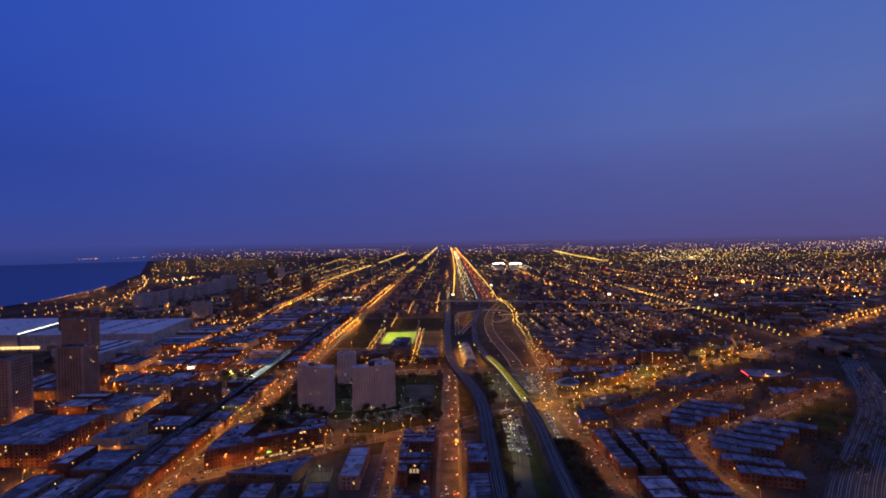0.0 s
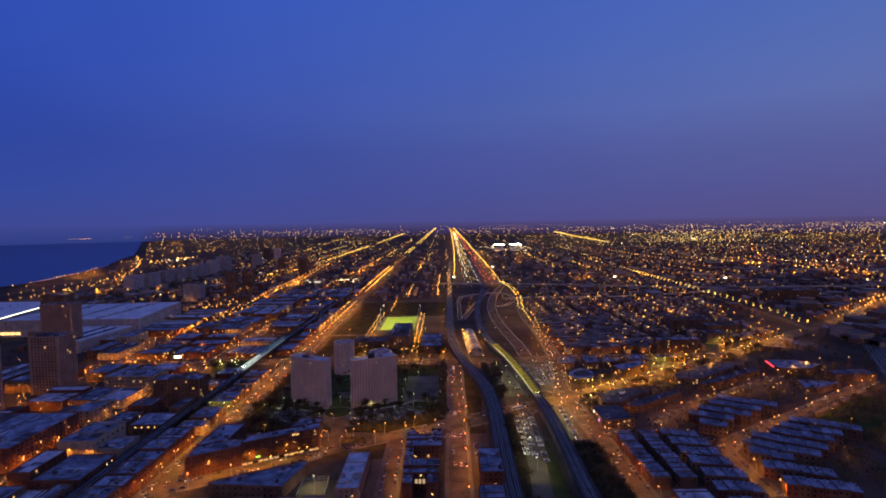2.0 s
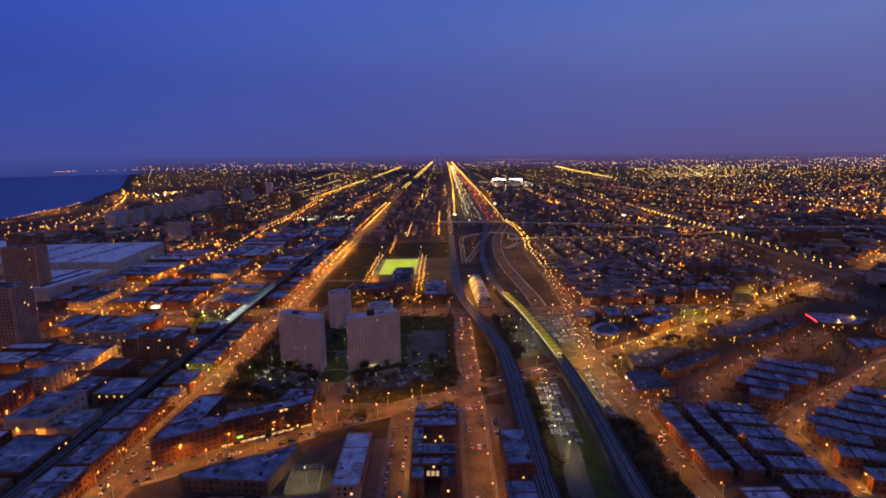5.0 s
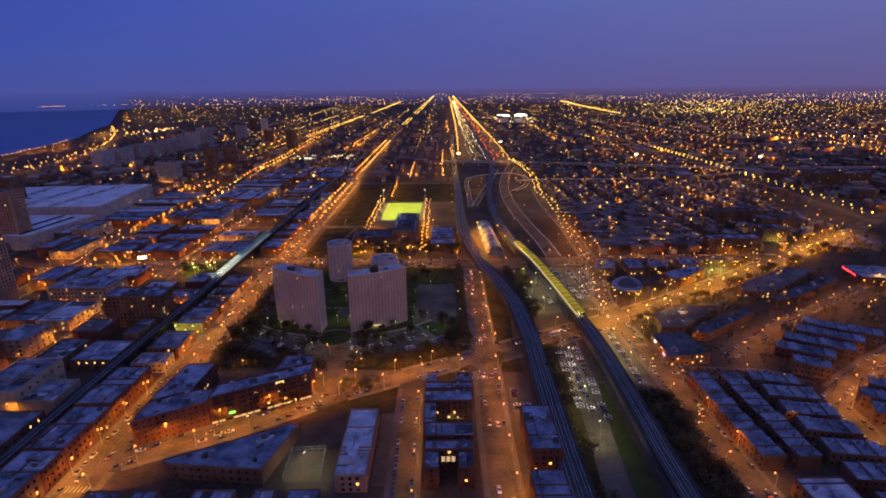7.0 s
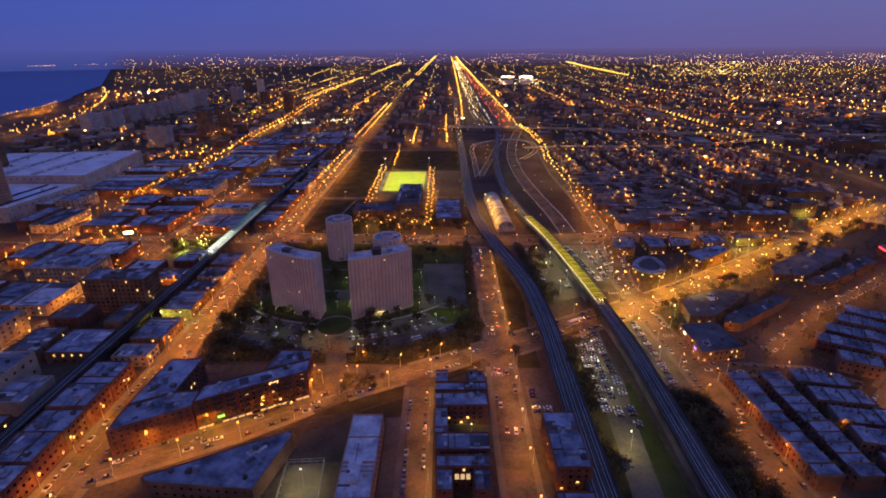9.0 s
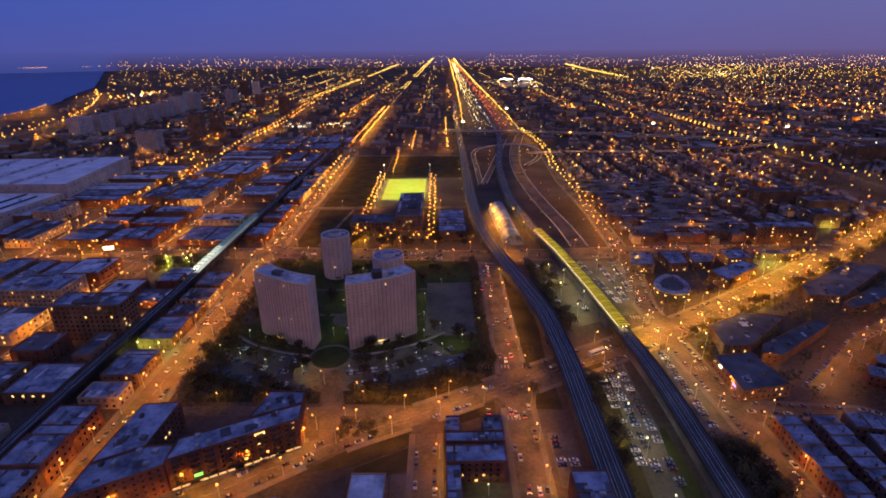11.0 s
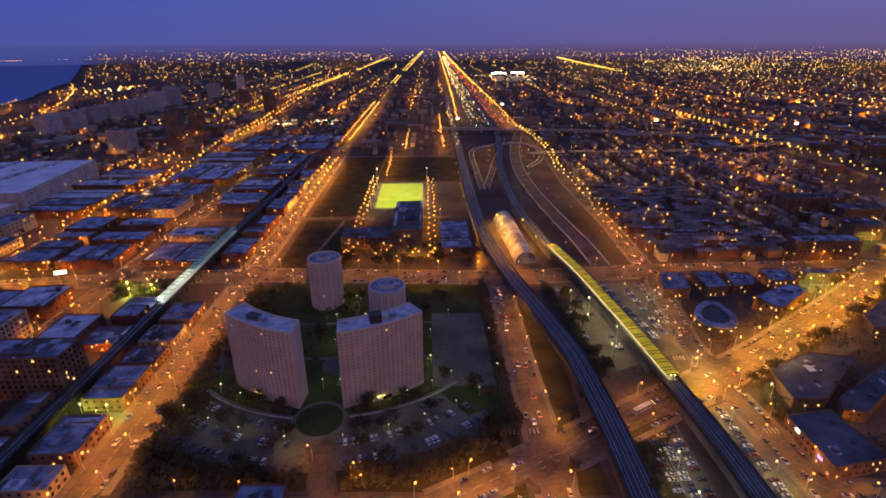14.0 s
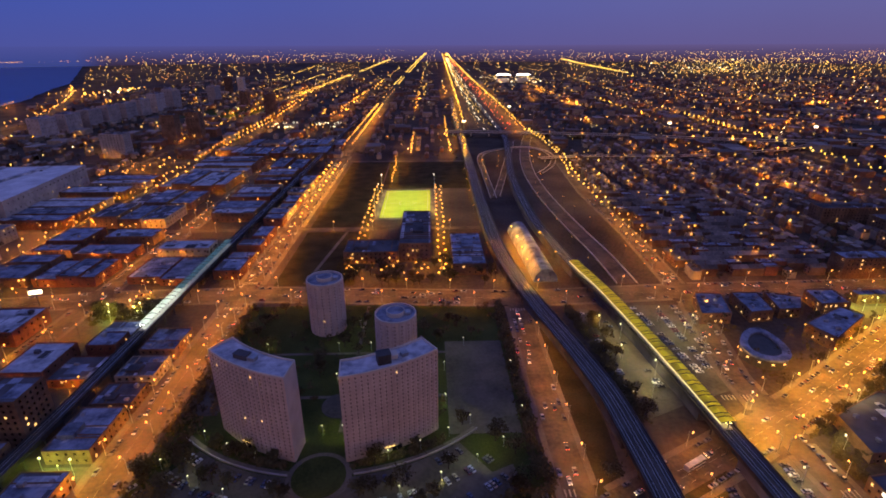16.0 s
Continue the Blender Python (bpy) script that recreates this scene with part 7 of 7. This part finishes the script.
def shrub_belt():
    """Thick dark shrubs and low trees round the grounds and along the railway banks."""
    b = Build()
    pick = random.Random(17)

    def clump(x, y, h, s, n):
        for q in range(n):
            c = Vector((x + pick.gauss(0, s * 0.5), y + pick.gauss(0, s * 0.5), max(0.3, h * pick.uniform(0.1, 1.0))))
            u = Vector((pick.gauss(0, 1), pick.gauss(0, 1), pick.gauss(0, 0.7))).normalized()
            v = u.orthogonal().normalized()
            r = pick.uniform(0.35, 0.9)
            b.face([c - u * r, c + v * r * 0.75, c + u * r, c - v * r * 0.75])
    for i in range(210):
        a, r = pick.uniform(-43, 47), 143 + 14 * pick.random()
        x, y = HUB[0] + r * math.sin(radians(a)), HUB[1] - r * math.cos(radians(a))
        if not near_any_road(x, y, 3) and not (-22 < x < 12):
            clump(x, y, pick.uniform(2, 6), pick.uniform(1.6, 3.0), 34)
    for i in range(270):
        x, y = pick.uniform(-86, 90), pick.uniform(-55, -26)
        if y > -54 + max(0.0, x - 46) * 0.55 and not near_any_road(x, y, 3.5) and math.hypot(x - HUB[0], y - HUB[1]) > 142.5 and not (50 < x < 82 and -28 < y < -2):
            clump(x, y, pick.uniform(2, 6), pick.uniform(1.6, 2.8), 32)
    for x, y, dx, dy in stations(beside(dense(ARCHER, 10), 15.5), 2.2):
        for px, py in ((x, y),):
            side = np.interp(px, [p[0] for p in ARCHER], [p[1] for p in ARCHER])
            if 222 < px < 520 and py < side and pick.random() < 0.7 and not near_any_road(px, py, 2.0, "archer"):
                clump(px + pick.uniform(-1, 1), py + pick.uniform(-1.5, 1), pick.uniform(2, 4.5), 1.4, 26)
    for i in range(110):
        x, y = pick.uniform(-93, -70), pick.uniform(-58, 70)
        if math.hypot(x - HUB[0], y - HUB[1]) > 100 or y > 20:
            clump(x, y, pick.uniform(2, 6), pick.uniform(1.6, 2.8), 30)
    for i in range(26):
        clump(pick.uniform(7, 29), pick.uniform(-80, -68), pick.uniform(1.5, 4), 1.6, 30)
    for i in range(130):
        clump(pick.uniform(85, 90), pick.uniform(-14, 148), pick.uniform(2.5, 7), 2.2, 40)
    for i in range(90):
        clump(pick.uniform(-91, -85), pick.uniform(-10, 148), pick.uniform(2.5, 7), 2.0, 36)
    for i in range(120):
        a = pick.choice([pick.uniform(-34, -9), pick.uniform(7, 34)])
        r = pick.uniform(99.2, 102.6)
        clump(HUB[0] + r * math.sin(radians(a)), HUB[1] - r * math.cos(radians(a)), pick.uniform(1, 3.2), 1.3, 26)
    for i in range(110):
        y = pick.uniform(22, 142)
        clump(np.interp(y, [20, 54, 138], [144, 145, 137]) + pick.uniform(-1.5, 4), y, pick.uniform(2, 6), 2.4, 36)
    for i in range(210):
        y = pick.uniform(-215, -84)
        clump(pick.uniform(192, 209), y, pick.uniform(3, 8), 2.6, 40)
    for i in range(60):
        clump(pick.uniform(140.5, 146), pick.uniform(-215, -30), pick.uniform(1.5, 5), 1.8, 30)
    for i in range(50):
        clump(pick.uniform(-200, -156), pick.uniform(128, 149), pick.uniform(2, 6), 2.2, 36)
    for i in range(130):
        x, y = pick.uniform(-75, 84), pick.uniform(30, 150)
        if math.hypot(x + 29.5, y - 120) > 15 and math.hypot(x - 19.5, y - 73) > 15 and not (46 < x < 86 and y < 102) and math.hypot(x + 9, y - 40) > 12:
            clump(x, y, pick.uniform(2, 6), 2.0, 30)
    for i in range(120):
        y = pick.uniform(-24, 60)
        x = np.interp(y, [-24, 0, 60], [225, 226, 300]) + pick.uniform(0, 6)
        if not near_any_road(x, y, 2.5):
            clump(x, y, pick.uniform(2, 5), 1.8, 30)
    for i in range(260):
        x, y = pick.uniform(300, 560), pick.uniform(-120, 120)
        if not near_any_road(x, y, 4):
            clump(x, y, pick.uniform(3, 8), 2.6, 34)
    return tagged(part("shrubs", b, LEAF), "thick dark shrubs round grounds and railway banks", "shrubs", kind="stuff")


shrub_belt()


def distant_trees():
    """Clumps of bare dark trees along the far streets."""
    b = Build()
    pick = random.Random(5)
    for i in range(5200):
        y = -150 + 2700 * pick.random() ** 1.5
        x = pick.uniform(-0.62 * (y + 620), 0.95 * (y + 620))
        if x < -1050 or (y < 180 and -445 < x < 222) or (100 < x < 265 and y > 150) or (y < 660 and -120 < x < 100) or near_any_road(x, y, 4) or (y > 330 and abs((x + 97 + 50.5) % 101.0 - 50.5) < 8):
            continue
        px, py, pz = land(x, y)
        h, s = pick.uniform(5, 10), pick.uniform(2.2, 4.2)
        for q in range(16):
            c = Vector((px + pick.gauss(0, s * 0.55), py + pick.gauss(0, s * 0.55), pz + h * pick.uniform(0.35, 1.0)))
            u = Vector((pick.gauss(0, 1), pick.gauss(0, 1), pick.gauss(0, 0.6))).normalized()
            v = u.orthogonal().normalized()
            r = pick.uniform(0.6, 1.5)
            b.face([c - u * r, c + v * r * 0.8, c + u * r, c - v * r * 0.8])
        b.tube((px, py, pz), (px, py, pz + h * 0.6), 0.25, 0.12, 4, 1)
    return tagged(part("distant_trees", b, [LEAF, BARK]), "dark thin trees scattered through the far streets", "trees", kind="stuff")


distant_trees()


# ---- cars ----
def car_proto(name, label, group, lit):
    b = Build()
    prof = [(-2.25, 0.35), (-2.25, 0.85), (-1.5, 1.0), (1.1, 1.0), (2.2, 0.8), (2.25, 0.35)]
    w = 0.9
    n = len(prof)
    b.v += [(y, -w, z) for y, z in prof] + [(y, w, z) for y, z in prof]
    for i in range(n):
        j = (i + 1) % n
        b.f.append((i, j, n + j, n + i))
        b.k.append(0)
    b.f += [tuple(range(n - 1, -1, -1)), tuple(range(n, 2 * n))]
    b.k += [0, 0]
    b.face([(-0.95, -0.66, 1.46), (0.25, -0.66, 1.46), (0.25, 0.66, 1.46), (-0.95, 0.66, 1.46)])
    for x in (-1.4, 1.4):
        for y in (-0.82, 0.82):
            b.tube((x, y - 0.1, 0.33), (x, y + 0.1, 0.33), 0.33, 0.33, 8, 1)
    root = tagged(part(name, b, [CAR_PAINT, TYRE]), label, "car", group)
    c = Build()
    lo, hi = [(-1.75, -0.84), (1.0, -0.84), (1.0, 0.84), (-1.75, 0.84)], [(-0.95, -0.66), (0.25, -0.66), (0.25, 0.66), (-0.95, 0.66)]
    for i in range(4):
        j = (i + 1) % 4
        c.face([(*lo[i], 0.98), (*lo[j], 0.98), (*hi[j], 1.45), (*hi[i], 1.45)])
    part("glazing", c, GLASS, root)
    if lit:
        for y in (-0.6, 0.6):
            h = Build()
            h.box(2.2, y - 0.2, 0.55, 2.32, y + 0.2, 0.8)
            part("headlight", h, HEAD_GLOW, root)
            r = Build()
            r.box(-2.34, y - 0.2, 0.6, -2.22, y + 0.2, 0.85)
            part("tail_light", r, TAIL_GLOW, root)
    return root


CAR = car_proto("car", "parked car in the open car park", "parked cars", False)
DRIVEN = car_proto("car", "car on the street with its lights on", "cars on the street", True)
car_used = {}


car_total = [0, 0]


def car_at(proto, x, y, turn, z=0.07):
    car_total[proto is DRIVEN] += 1
    if car_total[0] > 262 and proto is CAR:
        return
    m = pose(x, y, z, 0, 0, turn)
    if proto not in car_used:
        car_used[proto] = True
        proto.matrix_basis = m
        return
    copy_thing(proto, m)


def car_rows(x0, y0, x1, y1, turn, keep, pitch=2.9):
    n = max(1, int(math.hypot(x1 - x0, y1 - y0) / pitch))
    for i in range(n + 1):
        if rng.random() < keep:
            t = i / n
            car_at(CAR, x0 + (x1 - x0) * t + rng.uniform(-0.2, 0.2), y0 + (y1 - y0) * t, turn + rng.choice([0, 180]) + rng.uniform(-3, 3))


for a in range(-36, 39):
    for r, k in ((112, 0.25), (124, 0.5), (136, 0.42)):
        if abs(a) > 5 and rng.random() < k:
            car_at(CAR, HUB[0] + r * math.sin(radians(a)), HUB[1] - r * math.cos(radians(a)), a + 90)
car_rows(152, -100, 154, -30, 0, 0.75)
car_rows(158, -104, 160, -26, 0, 0.7)
car_rows(165, -112, 167, -18, 0, 0.6)
car_rows(188, -76, 190, -14, 0, 0.7)
car_rows(198, -78, 199, -8, 0, 0.8)
car_rows(168, 44, 158, 136, 0, 0.35)
car_rows(150, 36, 146, 136, 0, 0.35)
car_rows(196, 60, 186, 140, 0, 0.7)
car_rows(203, 64, 202, 140, 0, 0.75)
car_rows(210, 76, 216, 142, 0, 0.7)
car_rows(115, -103, 115, -82, 0, 0.6)
car_rows(121, -103, 121, -82, 0, 0.6)
car_rows(52, 22, 52, 98, 0, 0.3)
car_rows(78, 22, 80, 98, 0, 0.35)
car_rows(-134, -5, -118, -5, 90, 0.8)
car_rows(236, 22, 312, 62, 118, 0.7)
car_rows(248, 20, 318, 56, 118, 0.6)
for pts, width, lo, hi, gap in ((STATE, 15.5, -190, 420, 44), (ARCHER, 21, -150, 240, 46), (ARCHER_WEST, 14, -150, 0, 50), (CLARK, 13.5, -180, 150, 50), (CERMAK, 22, 120, 200, 60), (WENTWORTH, 13, -170, 300, 60)):
    for s in (-1, 1):
        for x, y, dx, dy in stations(beside(dense(pts, 10), s * width * 0.17), gap, rng.uniform(0, 20)):
            if lo < y < hi and -330 < x < 470 and rng.random() < 0.55:
                car_at(DRIVEN, x, y, math.degrees(math.atan2(dy, dx)) + (180 if s < 0 else 0), 0.1)


def kerbside_cars():
    """Hundreds of cars standing along the kerbs or queued at the lights, some with their lamps on."""
    b = Build()
    pick = random.Random(61)

    def small_car(x, y, dx, dy, lit):
        def at(u, v, z):
            return (x + dx * u - dy * v, y + dy * u + dx * v, z)
        k, hh = pick.randrange(3), pick.uniform(0.92, 1.25)
        for lo, hi, z0, z1, inset, slot in ((-2.2, 2.2, 0.3, 0.85 * hh, 0.0, 0), (-1.5, 0.9, 0.85 * hh, 1.42 * hh, 0.55, 1)):
            base = len(b.v)
            w = 0.88 - 0.06 * slot
            b.v += [at(lo, -w, z0), at(hi, -w, z0), at(hi, w, z0), at(lo, w, z0)]
            b.v += [at(lo + inset, -w + inset * 0.3, z1), at(hi - inset * 1.2, -w + inset * 0.3, z1), at(hi - inset * 1.2, w - inset * 0.3, z1), at(lo + inset, w - inset * 0.3, z1)]
            for q, f in enumerate(((0, 1, 5, 4), (1, 2, 6, 5), (2, 3, 7, 6), (3, 0, 4, 7), (4, 5, 6, 7))):
                b.f.append(tuple(base + i for i in f))
                b.k.append(slot if q < 4 else 0)
        if lit:
            for v in (-0.6, 0.6):
                b.face([at(2.23, v - 0.28, 0.45), at(2.23, v + 0.28, 0.45), at(2.23, v + 0.28, 0.85), at(2.23, v - 0.28, 0.85)], 2)
                b.face([at(-2.23, v + 0.28, 0.5), at(-2.23, v - 0.28, 0.5), at(-2.23, v - 0.28, 0.9), at(-2.23, v + 0.28, 0.9)], 3)
    for name, pts, width, lo, hi, keep in (("state", STATE, 15.5, -230, 640, 0.5), ("archer", ARCHER, 21, -150, 330, 0.55), ("archer_west", ARCHER_WEST, 14, -150, 0, 0.5), ("clark", CLARK, 13.5, -230, 150, 0.2), ("federal", FEDERAL, 11, -230, -90, 0.75), ("cermak", CERMAK, 22, 100, 200, 0.4), ("wentworth", WENTWORTH, 13, -230, 420, 0.5),
                                           ("wabash", WABASH, 14, -230, 500, 0.6), ("michigan", MICHIGAN, 17, -230, 560, 0.6), ("cullerton", CULLERTON, 9, -90, 0, 0.7), ("market", MARKET, 9, -60, 130, 0.7), ("eighteenth", EIGHTEENTH, 11, -220, 80, 0.7)):
        for s in (-1, 1):
            for x, y, dx, dy in stations(beside(dense(pts, 10), s * (width / 2 - 1.2)), 6.1, pick.uniform(0, 5)):
                if lo < y < hi and -430 < x < 640 and pick.random() < keep and not near_any_road(x, y, 1.5, name) and not under_rail(x, y, 5.0):
                    small_car(x, y, dx * s, dy * s, False)
            for lane, gap in ((0.12, 15.0), (0.27, 19.0)):
                if width < 13:
                    continue
                for x, y, dx, dy in stations(beside(dense(pts, 10), s * width * lane), gap, pick.uniform(0, 12)):
                    if lo < y < hi and -430 < x < 640 and pick.random() < 0.07:
                        small_car(x, y, dx * s, dy * s, True)
    # queues before the cross street
    for cx, cy, ax, ay in ((93, 128, 0, -1), (101, 136, 0, -1), (-96, 128, 0, -1), (60, 162, -1, 0), (60, 168, -1, 0), (84, -62, 0, -1), (96, -62, 0, -1), (-104, 200, 0, 1)):
        for q in range(7):
            if pick.random() < 0.5:
                small_car(cx + ax * q * 6.6, cy + ay * q * 6.6, -ax if cx != 60 else 1, -ay, q % 3 == 0)
    return tagged(part("standing_cars", b, [islands("parked_car_paint", [(0.30, 0.30, 0.30), (0.03, 0.03, 0.035), (0.12, 0.12, 0.13), (0.05, 0.05, 0.055), (0.10, 0.025, 0.02), (0.04, 0.05, 0.10), (0.06, 0.06, 0.065), (0.4, 0.4, 0.39)], 0.35, 0.5), GLASS, HEAD_GLOW, TAIL_GLOW]), "hundreds of parked and queueing cars along the streets", "cars", kind="stuff")


kerbside_cars()


# ---- small lit things ----
def bus(x, y, turn):
    root = thing("bus", "white city bus on the avenue", "bus", "", pose(x, y, 0.07, 0, 0, turn))
    b = Build()
    b.box(-6, -1.25, 0.4, 6, 1.25, 3.1)
    part("body", b, ROOF_WHITE, root)
    g = Build()
    g.box(-5.7, -1.3, 1.5, 5.7, 1.3, 2.5)
    part("glazing", g, GLASS, root)
    for px in (-3.8, 3.8):
        for py in (-1.15, 1.15):
            t = Build()
            t.tube((px, py - 0.15, 0.48), (px, py + 0.15, 0.48), 0.48, 0.48, 8)
            part("wheel", t, TYRE, root)


bus(158, -7, 28)


def billboard():
    root = thing("billboard", "bright lit billboard on a steel post", "billboard", "", pose(-250, 160, 0, 0, 0, 20))
    p = Build()
    p.tube((0, 0, 0), (0, 0, 9), 0.5, 0.4, 8)
    part("post", p, DARK_STEEL, root)
    f = Build()
    f.box(-4.4, -0.4, 9.2, 4.4, 0.4, 12.7)
    part("frame", f, DARK_STEEL, root)
    g = Build()
    g.box(-4.2, -0.5, 9.4, 4.2, -0.42, 12.5)
    part("face", g, SIGN_WHITE, root, "blank glowing face")


billboard()
for nm, x0, y0, x1, y1, z, mt, lab in (("facade_lamp", -27.4, -95.8, -23.4, -93.7, 15.4, ROOM_GLOW, "yellow lamp glow at the top of a facade"), ("neon_strip", 467.6, 96, 473.2, 120, 6.2, SIGN_RED, "red neon strip along a shop roof"), ("shop_sign", -51.5, -108.2, -48.5, -106.6, 4.2, SIGN_GREEN, "green lit shop sign"), ("shop_sign", 223.0, -49, 223.0, -46, 4.5, SIGN_BLUE, "violet lit shop sign"), ("shop_sign", 223.2, -33, 223.3, -30, 6.0, SIGN_WHITE, "white lit shop sign")):
    d = Vector((x1 - x0, y1 - y0)).normalized()
    b = Build()
    b.prism([(x0, y0), (x0 + d.y * 0.3, y0 - d.x * 0.3), (x1 + d.y * 0.3, y1 - d.x * 0.3), (x1, y1)], z, z + 1.3, bottom=True)
    tagged(part(nm, b, mt), lab, "sign")
